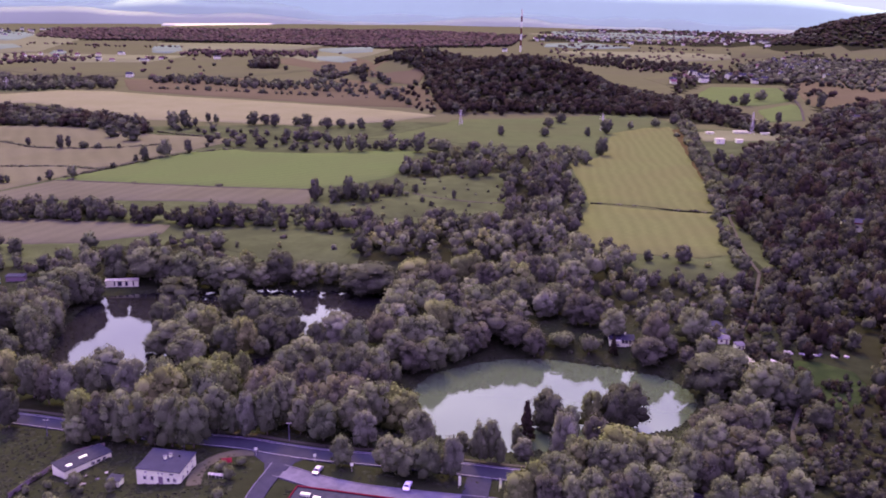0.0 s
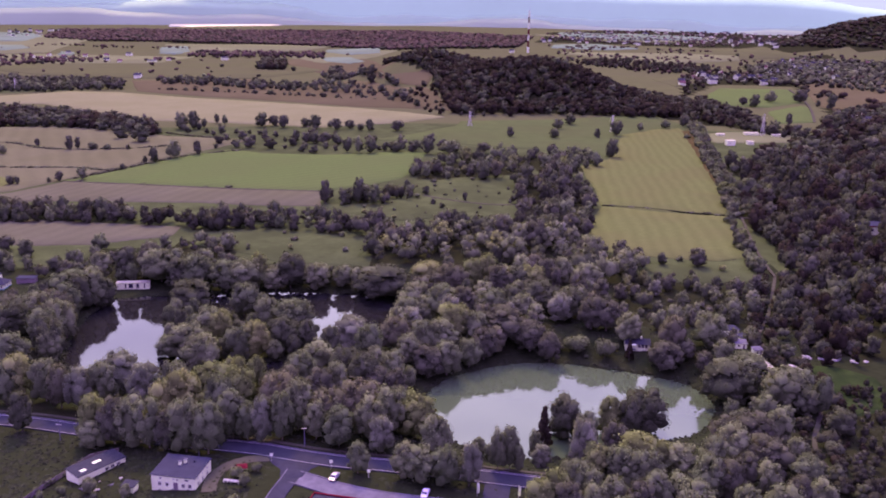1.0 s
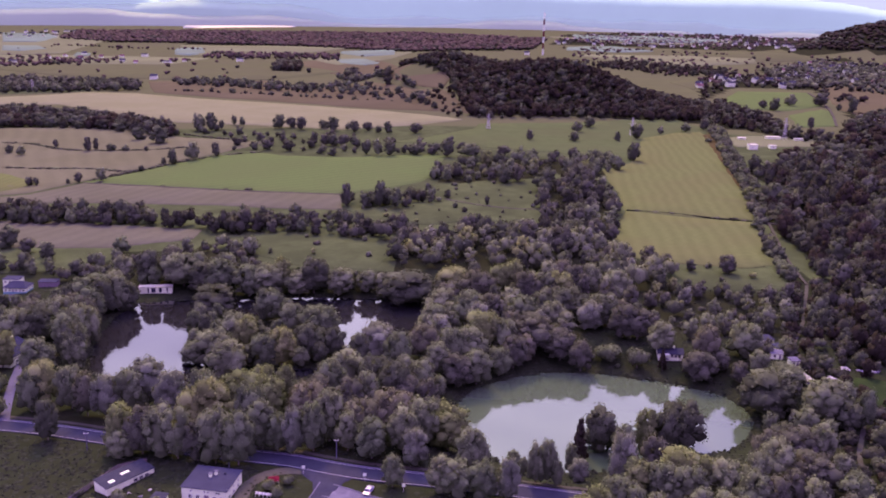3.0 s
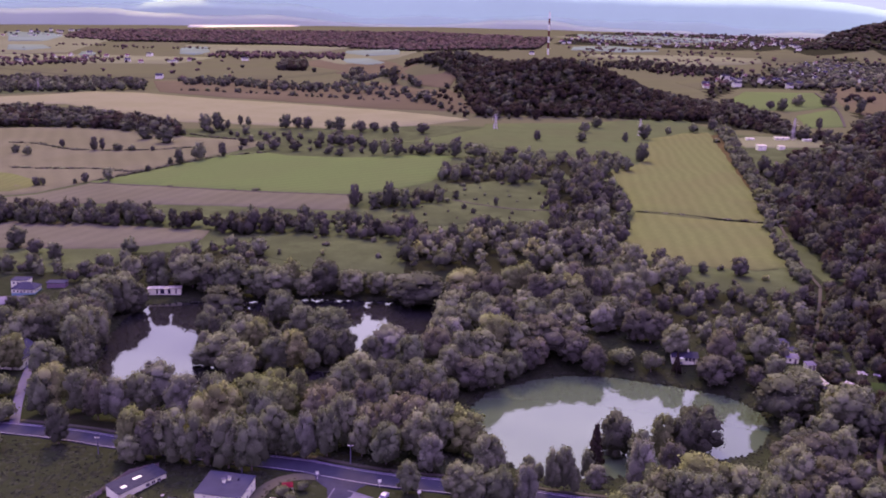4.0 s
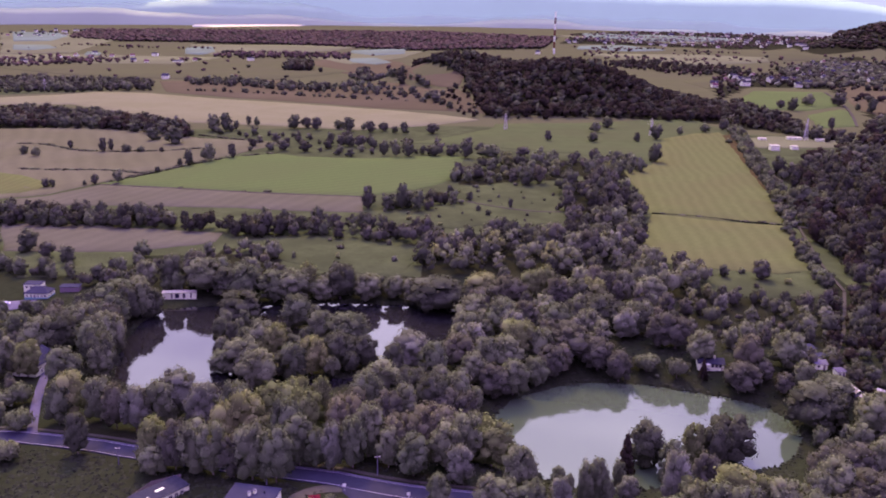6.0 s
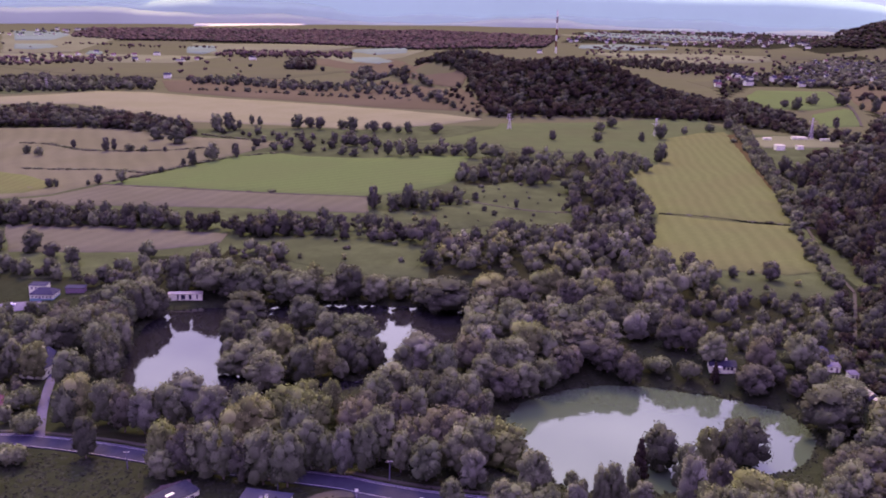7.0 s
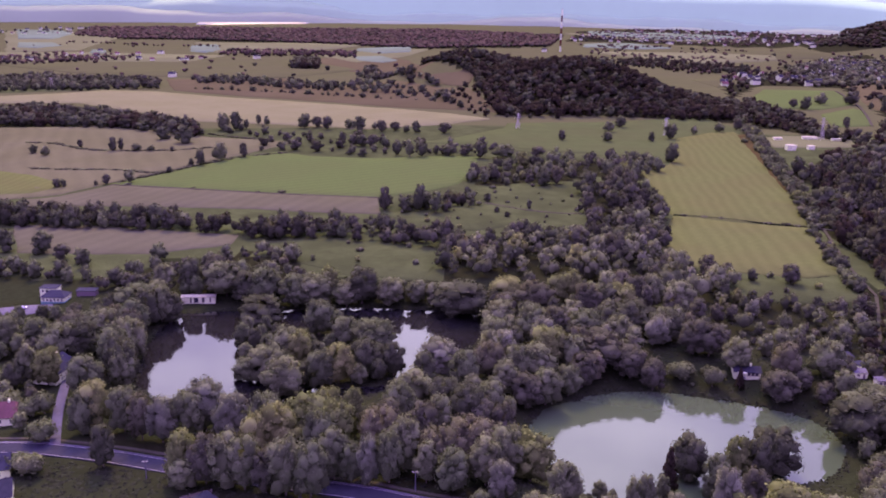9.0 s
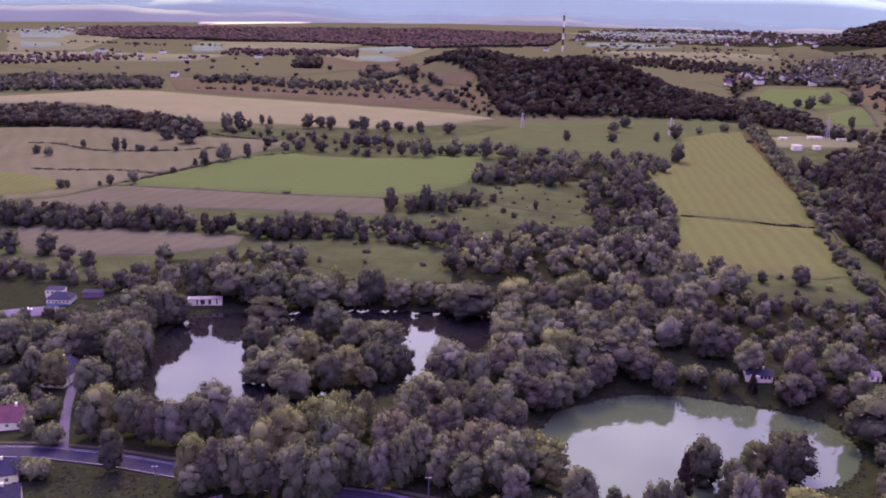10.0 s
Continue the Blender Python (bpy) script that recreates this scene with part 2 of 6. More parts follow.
glass = material("window_glass", (0.02, 0.022, 0.03), (0.03, 0.032, 0.04), 1.0, 0.12, gloss=0.8)
metal = material("galvanised_steel", (0.420, 0.420, 0.340), (0.500, 0.500, 0.400), 2.0, 0.5)
red_paint = material("dark_red_paint", (0.085, 0.006, 0.012), (0.115, 0.010, 0.018), 2.0, 0.9, gloss=0.05)
white_paint = material("white_paint", (0.6528, 0.7725, 0.4644), (0.7104, 0.8240, 0.5074), 2.0, 0.5)
car_white = material("white_car_paint", (0.7, 0.7, 0.72), (0.74, 0.74, 0.76), 1.0, 0.25, gloss=0.6)
car_grey = material("silver_car_paint", (0.28, 0.29, 0.31), (0.32, 0.33, 0.35), 1.0, 0.3, gloss=0.6)
rubber = material("black_rubber", (0.02, 0.02, 0.02), (0.03, 0.03, 0.03), 3.0, 0.85)
timber = material("weathered_timber", (0.13, 0.11, 0.10), (0.2, 0.17, 0.15), 2.0, 0.9)
milky = material("milky_glazing", (0.230, 0.230, 0.216), (0.297, 0.297, 0.276), 1.0, 0.5)
tuft_green = material("rank_grass", (0.0145, 0.0195, 0.0085), (0.0218, 0.0292, 0.0128), 0.2, 0.95, island=0.35, gloss=0.1)

# ---- plan: outlines of fields, roads, woods and ponds, in metres ----
POND_EAST = [(-17.8, 293.6), (-10.4, 309.9), (7.2, 322.0), (21.0, 327.1), (34.8, 328.1), (48.1, 324.8), (61.1, 320.9), (71.5, 317.0), (81.3, 311.6), (86.5, 304.4), (88.6, 294.3), (87.2, 284.6), (80.5, 272.5), (73.6, 265.3), (58.4, 259.9), (42.2, 250.8), (16.6, 245.6), (0.6, 248.4), (-6.9, 258.1), (-14.3, 277.0)]
POND_WEST = [(-160.3, 312.7), (-169.1, 344.6), (-173.1, 369.8), (-172.0, 391.7), (-153.6, 399.3), (-123.4, 404.3), (-92.7, 410.3), (-53.2, 411.5), (-29.5, 406.3), (-27.3, 385.8), (-36.9, 361.6), (-49.8, 339.6), (-58.4, 322.9), (-78.5, 308.7), (-93.7, 304.0), (-124.1, 298.3), (-144.5, 300.0)]
ISLE = [(-136.1, 365.8), (-122.4, 376.8), (-98.5, 380.8), (-75.5, 373.6), (-66.4, 343.6), (-66.8, 324.6), (-84.1, 319.3), (-108.9, 317.8), (-118.9, 324.5), (-127.0, 343.1)]
FIELD_CLOVER = [(-330.6, 697.5), (-298, 739), (-280, 775), (-252, 817), (-226, 840), (-192, 810), (-130, 789), (-84, 792), (-39, 788), (-44, 701), (-53.4, 668.8), (-72.8, 644.5), (-107.8, 623.8), (-184.1, 644.6), (-274.7, 678.4)]
FIELD_GREY = [(-374.0, 643.4), (-351.4, 650.3), (-328.3, 692.4), (-272.7, 673.2), (-183.0, 640.5), (-107.1, 619.7), (-100.2, 573.2), (-147.7, 582.3), (-190.8, 595.7), (-336.2, 620.7), (-359.4, 616.9)]
FIELD_LILAC = [(-336.0, 560.5), (-304.8, 559.3), (-252.6, 544.2), (-179.2, 522.3), (-178.0, 502.6), (-217.3, 486.0), (-247.8, 487.2), (-298.1, 493.0)]
FIELD_FALLOW = [(-605, 1016), (-496, 1014), (-431, 1016), (-323, 932), (-224, 900), (-261, 828), (-289, 782), (-308, 740), (-334, 705), (-356.1, 659.5), (-393.6, 647.0)]
FIELD_PALE_GREEN = [(-562, 761), (-459, 760), (-418, 740), (-363.6, 695.9), (-380.5, 665.7), (-495.8, 664.1)]
FIELD_STRAW = [(-796, 1321), (-688, 1382), (-643, 1423), (-552, 1401), (-299, 1247), (-142, 1145), (-29, 1051), (-73, 1013), (-160, 981), (-260, 1024), (-380, 1061), (-501, 1168), (-614, 1263), (-753, 1247)]
FIELD_MEADOW = [(-98, 876), (-65, 900), (-14, 977), (-8, 1020), (92, 1040), (189, 1083), (233, 1108), (256, 1029), (223, 941), (161, 894), (129, 766), (97, 729), (92, 789), (63, 823), (21, 831), (-18, 848)]
FIELD_BARLEY = [(166, 940), (209, 991), (241, 1007), (244, 945), (225, 846), (203, 733), (189.7, 659.5), (169.5, 567.9), (140.1, 573.7), (111.2, 581.6), (91.1, 588.6), (95.2, 649.9), (96, 739), (125, 774)]
FIELD_STUBBLE = [(90.7, 585.4), (110.7, 578.4), (138.9, 568.5), (170.7, 561.7), (162.2, 516.9), (150.6, 463.8), (131.8, 456.3), (99.3, 462.1), (78.7, 469.1), (65.8, 479.4), (74.1, 531.3)]
MEADOW_ROUGH = [(-39.1, 650.2), (-5.0, 677.7), (35.7, 691.7), (36.5, 622.1), (30.1, 537.0), (-11.2, 547.9), (-39.1, 528.9), (-76.0, 540.6), (-97.6, 573.3), (-65.9, 580.3), (-43.6, 593.1)]
MEADOW_POND = [(-149.5, 504.4), (-117.1, 512.5), (-63.7, 498.4), (-54.0, 470.5), (-61.5, 431.7), (-98.0, 437.3), (-132.3, 465.4)]
MEADOW_PATH = [(78.1, 464.9), (98.7, 458.9), (131.0, 453.2), (149.9, 459.7), (148.8, 423.2), (116.3, 418.5), (88.6, 421.2)]
MEADOW_LEFT = [(-289.1, 489.1), (-246.4, 484.1), (-216.4, 483.9), (-209.3, 459.2), (-226.0, 441.1), (-261.6, 439.0)]
FIELD_EAST_GREEN = [(363, 1383), (445, 1575), (558, 1566), (532, 1439), (504, 1348), (425, 1262), (368, 1261)]
FIELD_EAST_STRIP = [(408, 1201), (485, 1296), (484, 1266), (427, 1098), (377, 1074)]
WOOD_E_MID = [(402, 1730), (537, 1991), (802, 2098), (671, 1692), (564, 1489), (605, 1670), (462, 1668), (350, 1421)]
WOOD_E_SIDE = [(579, 1492), (707, 1703), (764, 1600), (853, 1632), (634, 1202), (481, 1146), (503, 1258)]
FAR_PLAIN = [(266, 3350), (384, 4196), (995, 4746), (1848, 4902), (1050, 2676), (939, 2904), (796, 3472)]
FIELD_EAST_BROWN = [(621, 1671), (800, 2026), (1119, 2154), (653, 1239), (514, 1206), (516, 1313)]
SLOPE_BRIGHT = [(127.7, 313.0), (138.9, 311.0), (147.8, 301.9), (146.2, 282.3), (132.9, 271.7), (123.0, 268.5), (125.0, 280.9)]
FAR_A = [(-492, 2079), (-332, 2466), (-226, 2188), (-46, 1349), (-59, 1262), (-154, 1394), (-288, 1792)]
FAR_B = [(-1121, 1964), (-989, 2060), (-873, 2239), (-526, 2224), (-298, 1855), (-404, 1655), (-598, 1662), (-844, 1751)]
FAR_C = [(-611, 1610), (-399, 1634), (-58, 1244), (-16, 1091), (-128, 1157), (-317, 1288), (-533, 1424)]
FAR_D = [(-800, 1388), (-706, 1419), (-645, 1450), (-746, 1544), (-880, 1531)]
FAR_MIST_A = [(-1874, 3391), (-1636, 3435), (-1327, 3117), (-1198, 2503), (-1327, 2387)]
FAR_MIST_B = [(-979, 2903), (-732, 2949), (-437, 2850), (-499, 2692), (-762, 2438)]
FAR_E = [(-464, 2340), (-356, 2643), (-210, 2697), (-246, 2385), (-334, 2082)]
FAR_F = [(255, 3204), (573, 3187), (897, 2944), (1013, 2664), (787, 2576), (470, 2281), (357, 2747)]
FAR_G = [(285, 3913), (677, 3783), (1079, 3871), (934, 3505), (537, 3478)]
FAR_H = [(363, 1750), (461, 1886), (479, 1772), (374, 1605)]
FAR_I = [(-1358, 2386), (-1145, 2390), (-719, 2345), (-727, 2065), (-989, 2060), (-1139, 1995)]
FAR_LAKE = [(-1461, 4439), (-1210, 4662), (-950, 4739), (-944, 4510), (-1239, 4349), (-1397, 4242)]
ROAD_MAIN = [(-232.5, 264.1), (-194.8, 262.1), (-172.9, 261.4), (-159.3, 259.0), (-141.9, 254.9), (-122.7, 248.8), (-68.8, 232.2), (-55.9, 227.4), (-40.2, 222.7), (-25.4, 220.8), (-7.6, 218.8), (11.5, 216.7), (31.9, 214.7), (60.6, 209.6), (102.4, 199.8)]
ROAD_LANE = [(-164.4, 262.9), (-169.5, 274.0), (-176.3, 290.2), (-182.9, 308.5), (-189.8, 328.9), (-204.7, 351.0), (-226.7, 366.2)]
ROAD_SIDE = [(-50.3, 223.5), (-49.6, 217.2), (-50.6, 211.5), (-52.0, 205.5), (-53.2, 197.0), (-54.0, 186.9)]
JUNCTION = [(-60.5, 226.5), (-42.5, 221.5), (-46.0, 218.3), (-47.4, 213.5), (-52.6, 212.5), (-53.6, 218.5)]
ROAD_SERVICE = [(-49.5, 213.6), (-46.2, 212.2), (-40.0, 209.0), (-33.0, 206.2), (-24.0, 203.8), (-13.0, 202.4), (0.0, 201.4), (11.0, 200.8)]
ROAD_SPUR = [(6.8, 216.7), (6.0, 210.5), (4.7, 202.2)]
DRIVE = [(-58.2, 224.3), (-65.0, 224.1), (-69.9, 220.7), (-72.2, 214.5), (-71.3, 207.2)]
PATH_NORTH = [(277, 1115), (251, 956), (213, 762), (200.9, 687.7), (192.2, 637.8), (176.3, 555.5), (163.2, 491.0), (157.2, 454.6), (154.5, 428.6)]
PATH_SOUTH = [(154.5, 428.6), (143.3, 399.1), (133.2, 374.0), (120.2, 346.9), (118.0, 332.4), (118.9, 319.0), (121.4, 298.5), (119.8, 280.9), (114.8, 267.3), (107.6, 252.7), (104.1, 241.2), (104.4, 227.7), (108.6, 214.4), (112.7, 203.0)]
PATH_CROSS = [(171.0, 562.7), (184.3, 557.7), (196.6, 555.8), (203.2, 546.6)]
ROAD_VILLAGE = [(563, 1566), (530, 1421), (487, 1267), (427, 1093)]
DITCH = [(91.1, 588.6), (122.5, 580.7), (146.9, 570.7), (168.6, 564.7)]
TRACK_A = [(-329.2, 694.5), (-273.5, 675.3), (-183.5, 642.6), (-107.5, 621.8)]
TRACK_B = [(-32.5, 605.7), (-8.2, 590.4), (15.1, 582.4), (30.6, 583.6)]
HEDGE_A = [(-506, 904), (-471, 895), (-424, 859), (-393, 851), (-337, 853), (-296, 868)]
HEDGE_B = [(-434, 769), (-399, 761), (-351, 757), (-312, 740), (-299, 744)]
HEDGE_C = [(-327, 701), (-309, 732), (-283, 778), (-253, 818), (-214, 833)]
HEDGE_D = [(-605, 1091), (-501, 1022), (-406, 988), (-323, 951), (-256, 908)]
HEDGE_E = [(-508, 1439), (-386, 1404), (-282, 1334), (-169, 1257), (-68, 1159)]
WOOD_PATH_EDGE = [(165, 440), (171, 478), (177, 520), (185, 561), (198, 560), (194, 500), (191, 446)]
WOOD_LINE_WEST = [(-351.5, 567.3), (-357.1, 583.7), (-288.6, 573.3), (-228.5, 558.4), (-170.8, 529.8), (-154.4, 521.9), (-150.4, 507.5), (-178.2, 519.2), (-239.1, 538.3), (-324.0, 552.5)]
WOOD_CLUMP_MID = [(-153.5, 518.9), (-159.5, 540.5), (-96.1, 530.7), (-54.8, 510.0), (-52.3, 485.1), (-82.9, 492.7), (-119.4, 507.3)]
WOOD_BAND_NW = [(-741, 1174), (-618, 1174), (-497, 1108), (-369, 1011), (-329, 933), (-367, 951), (-450, 999), (-541, 1023), (-649, 1022)]
WOOD_HEDGE_N = [(-348, 1047), (-316, 1044), (-292, 962), (-189, 934), (-146, 895), (-85, 865), (-12, 848), (-11, 794), (-79, 800), (-142, 801), (-202, 833), (-250, 846), (-256, 912), (-321, 964)]
WOOD_HEDGE_MID = [(-105.2, 595.9), (-76.4, 603.9), (-49.9, 623.1), (-28.7, 609.9), (-43.3, 589.0), (-65.1, 573.1), (-95.7, 573.3)]
WOOD_ROUGH_N = [(-47.3, 676.1), (-29, 728), (25, 786), (60, 785), (98, 803), (116, 747), (87, 703), (51, 723), (17.0, 666.5), (-31.4, 669.0)]
WOOD_ROUGH_E = [(35.5, 603.4), (41.2, 668.9), (79.0, 673.6), (86.9, 618.6), (82.6, 568.7), (64.3, 470.0), (41.8, 480.0), (26.8, 504.8)]
WOOD_ALDER_N = [(-61.2, 477.7), (-36.3, 489.5), (-10.4, 509.5), (23.7, 509.9), (49.4, 493.6), (71.4, 461.7), (92.3, 441.1), (84.4, 413.8), (62.0, 414.5), (43.5, 427.9), (20.6, 435.0), (-14.9, 438.8), (-49.9, 433.0)]
WOOD_ALDER_W = [(-166.6, 483.2), (-135.6, 477.8), (-122.5, 439.7), (-96.5, 429.8), (-55.1, 427.1), (-48.0, 414.6), (-70.8, 415.3), (-116.3, 414.9), (-159.3, 415.7), (-188.6, 417.2), (-217.7, 429.9), (-217.3, 455.8), (-179.2, 463.1)]
WOOD_POND_BACK = [(-30.4, 407.4), (-14.1, 417.5), (14.5, 425.5), (42.0, 411.1), (62.4, 396.7), (61.9, 358.2), (48.2, 367.4), (29.0, 346.3), (19.1, 336.0), (7.3, 328.4), (-10.7, 316.8), (-20.8, 301.2), (-25.4, 305.9), (-31.6, 326.4), (-30.6, 373.3)]
WOOD_SCRUB_E = [(70.3, 413.5), (93.6, 418.1), (120.6, 413.4), (145.2, 411.7), (130.9, 370.9), (114.9, 338.5), (103.5, 331.1), (106.6, 360.0), (80.2, 351.3), (65.6, 365.6)]
WOOD_EAST_A = [(224, 765), (235, 738), (309, 811), (486, 829), (276.7, 454.1), (226.1, 449.3), (189.1, 446.7), (172.8, 478.7), (172.2, 518.1), (182.5, 563.9), (194.7, 618.1), (219.1, 630.8), (212.0, 661.8)]
WOOD_EAST_B = [(154.9, 416.0), (189.1, 446.7), (276.7, 454.1), (200.2, 317.1), (166.3, 314.6), (153.7, 320.6), (137.8, 325.5), (136.1, 356.4), (141.1, 382.5)]
WOOD_EAST_C = [(148.6, 287.4), (165.9, 314.6), (200.2, 317.1), (140.7, 210.5), (121.7, 209.3), (134.5, 244.7)]
WOOD_WEST_SHORE = [(-268.0, 360.7), (-243.9, 370.4), (-221.0, 380.1), (-204.7, 389.4), (-185.5, 393.5), (-173.3, 384.5), (-173.6, 361.7), (-169.2, 338.0), (-161.8, 311.5), (-168.6, 305.0), (-190.0, 334.2), (-210.7, 335.0), (-245.2, 324.7)]
WOOD_WEST_FAR = [(-335.7, 467.9), (-299.5, 471.1), (-271.2, 453.0), (-242.5, 443.3), (-213.3, 436.7), (-186.3, 417.5), (-180.1, 399.9), (-193.8, 401.4), (-223.1, 425.7), (-265.0, 440.9), (-319.3, 441.8)]
WOOD_AVENUE = [(-158.2, 272.7), (-131.6, 266.2), (-106.4, 260.8), (-77.7, 252.4), (-50.4, 242.9), (-45.7, 235.9), (-69.9, 236.2), (-99.5, 246.6), (-127.6, 257.0), (-152.9, 262.5)]
WOOD_ISTHMUS = [(-53.8, 298.4), (-36.6, 304.2), (-20.5, 311.0), (-19.0, 299.3), (-34.5, 280.4), (-51.0, 283.1)]
WOOD_SOUTH = [(19.8, 201.2), (19.1, 211.6), (30.2, 213.7), (40.9, 222.1), (52.8, 225.2), (69.8, 227.3), (81.2, 232.7), (96.1, 242.2), (96.2, 228.7), (97.2, 213.2), (102.4, 199.8), (84.6, 191.3), (27.2, 187.6)]
WOOD_HILL = [(-165, 1530), (-112, 1425), (-56, 1330), (-42, 1230), (-30, 1130), (-16, 1075), (70, 1072), (160, 1078), (235, 1085), (290, 1120), (310, 1200), (280, 1330), (180, 1420), (40, 1500), (-90, 1560)]
WOOD_N_SCRUB = [(-59, 1272), (5, 1133), (60, 1055), (-29, 1060), (-67, 1123), (-97, 1238)]
WOOD_E_BELT = [(235, 1122), (271, 1300), (352, 1323), (363, 1164), (350, 1055), (382, 978), (351, 925), (317, 1012), (275, 1065)]
WOOD_E_DARK = [(403, 1016), (482, 1164), (719, 1246), (477, 813), (303, 794), (230, 738), (276, 822), (339, 878)]
WOOD_NW_BELT = [(-965, 1540), (-885, 1656), (-705, 1587), (-595, 1527), (-567, 1442), (-687, 1418), (-881, 1402)]
WOOD_N_LINE = [(-570, 1610), (-443, 1603), (-234, 1450), (-89, 1229), (-85, 1182), (-215, 1329), (-390, 1476), (-535, 1538)]
WOOD_FAR_BAND = [(-1534, 3218), (-1282, 3055), (-740, 2980), (-454, 2839), (-227, 2697), (159, 2911), (266, 3641), (-282, 3957), (-817, 3897), (-1372, 3867), (-1692, 3758)]
GROVE = [(-447, 1903), (-466, 2080), (-418, 2039), (-385, 1863)]
WOOD_GROVE_N = [(-277, 1689), (-279, 1886), (-134, 1372), (-102, 1302), (-148, 1344)]
WOOD_SE_FAR = [(675, 2201), (923, 2505), (1377, 2482), (926, 1653), (689, 1517), (671, 1692), (544, 1628)]
WOOD_BACK_HILL = [(1000, 2900), (1080, 2780), (1300, 2640), (1700, 2600), (2500, 2650), (2500, 3300), (1700, 3300), (1200, 3150)]
WOOD_FAR_LEFT = [(-1241, 2128), (-1079, 2163), (-978, 2216), (-902, 2103), (-1011, 1997), (-1147, 1963)]
WOOD_PATH_EAST = [(148.0, 403.4), (155.0, 371.3), (155.0, 323.7), (151.0, 314.3), (135.3, 313.1), (128.8, 322.3), (128.8, 349.1), (133.2, 367.8)]
WOOD_SLOPE = [(123.2, 283.9), (143.9, 297.7), (147.3, 273.9), (152.3, 257.4), (125.2, 204.1), (115.6, 209.2), (109.8, 233.0), (108.8, 246.5), (115.9, 263.2)]
WOOD_PATH_WEST = [(92.0, 291.2), (104.6, 290.3), (117.4, 285.9), (109.1, 258.9), (99.8, 240.1), (89.3, 236.9), (81.7, 250.8)]
WOOD_ALLOTMENT = [(83.8, 334.8), (97.5, 330.0), (104.9, 304.9), (104.6, 290.4), (93.7, 297.4), (91.5, 311.1), (81.4, 322.4)]
WOOD_AVENUE_EAST = [(-47.3, 239.9), (-28.5, 235.1), (-11.5, 235.7), (4.2, 246.4), (4.9, 220.9), (-11.0, 222.9), (-27.5, 225.9), (-44.2, 231.8)]
WOOD_YARD = [(-119.5, 209.6), (-108.4, 213.1), (-88.4, 206.5), (-82.8, 193.2), (-116.0, 196.1)]
WOOD_YARD_EAST = [(-66.4, 213.7), (-61.0, 221.2), (-54.5, 215.1), (-50.7, 196.3), (-65.6, 196.9)]
WOOD_LANE_WEST = [(-235.7, 309.6), (-208.1, 313.4), (-189.6, 308.2), (-177.8, 286.0), (-170.0, 265.8), (-178.5, 265.2), (-189.6, 286.3), (-221.1, 286.6)]
WOOD_CORNER = [(-175.3, 259.2), (-164.5, 258.7), (-159.4, 251.8), (-165.1, 246.2), (-163.6, 240.1)]
WOOD_BANK = [(33.8, 345.1), (60.2, 346.9), (65.3, 333.9), (63.9, 324.9), (35.1, 331.8)]
FAR_FARMS = [(-1226, 2056), (-1282, 2304), (-1021, 2351), (-838, 2343), (-702, 2242), (-768, 2106), (-1004, 2091)]
FAR_TREES_A = [(-734, 2345), (-743, 2532), (-395, 2465), (-362, 2258), (-596, 2275)]
FAR_TREES_B = [(261, 2216), (398, 1927), (526, 1949), (575, 2137), (484, 2281), (374, 2404)]
FAR_TOWN = [(239, 3266), (467, 4009), (941, 4484), (1428, 4355), (989, 2790), (909, 2986), (587, 3271)]
FAR_TOWN_NEAR = [(696, 2138), (904, 2588), (1042, 2654), (957, 2318), (784, 1984), (668, 1899)]
FAR_VILLAGE = [(381, 1636), (439, 1793), (607, 1857), (549, 1659), (473, 1669)]
FAR_TOWN_LEFT = [(-1842, 3255), (-1861, 3714), (-1692, 3758), (-1558, 3457), (-1645, 3195)]
FAR_SPARSE = [(-925, 1541), (-1738, 2933), (-889, 2738), (-185, 2594), (-211, 1919), (-401, 1520)]
FAR_SPARSE_EAST = [(215, 2495), (366, 3122), (1124, 2614), (881, 1871), (671, 1692), (443, 1637)]
FAR_LINE_1 = [(245, 3079), (371, 3007), (450, 2904)]
FAR_LINE_2 = [(402, 2956), (602, 3032)]
FAR_LINE_3 = [(616, 2917), (797, 2847), (909, 2808)]
FAR_LINE_4 = [(398, 3404), (653, 3292), (847, 3099)]
FAR_LINE_5 = [(337, 3674), (642, 3584), (1018, 3652)]
FAR_LINE_6 = [(-1203, 2160), (-1067, 2225), (-999, 2299)]
FAR_LINE_7 = [(-759, 2480), (-592, 2576), (-395, 2465)]
FAR_LINE_8 = [(-1166, 2775), (-1011, 2736), (-839, 2687)]
FAR_LINE_9 = [(-1436, 2854), (-1201, 2816)]
TREES_LONE = [(119.4, 444.5, 11, 5), (101.0, 447.3, 7, 3), (-244.0, 460.1, 11, 4.5)]
TREES_FIELDS = [(-307.4, 497.3, 14, 7), (-282.0, 489.4, 14, 6.5), (-264.5, 475.9, 10, 5), (-250.5, 469.2, 9, 4), (-208.2, 472.0, 10, 5), (-213.3, 427.9, 10, 5), (-247.7, 440.8, 11, 5)]
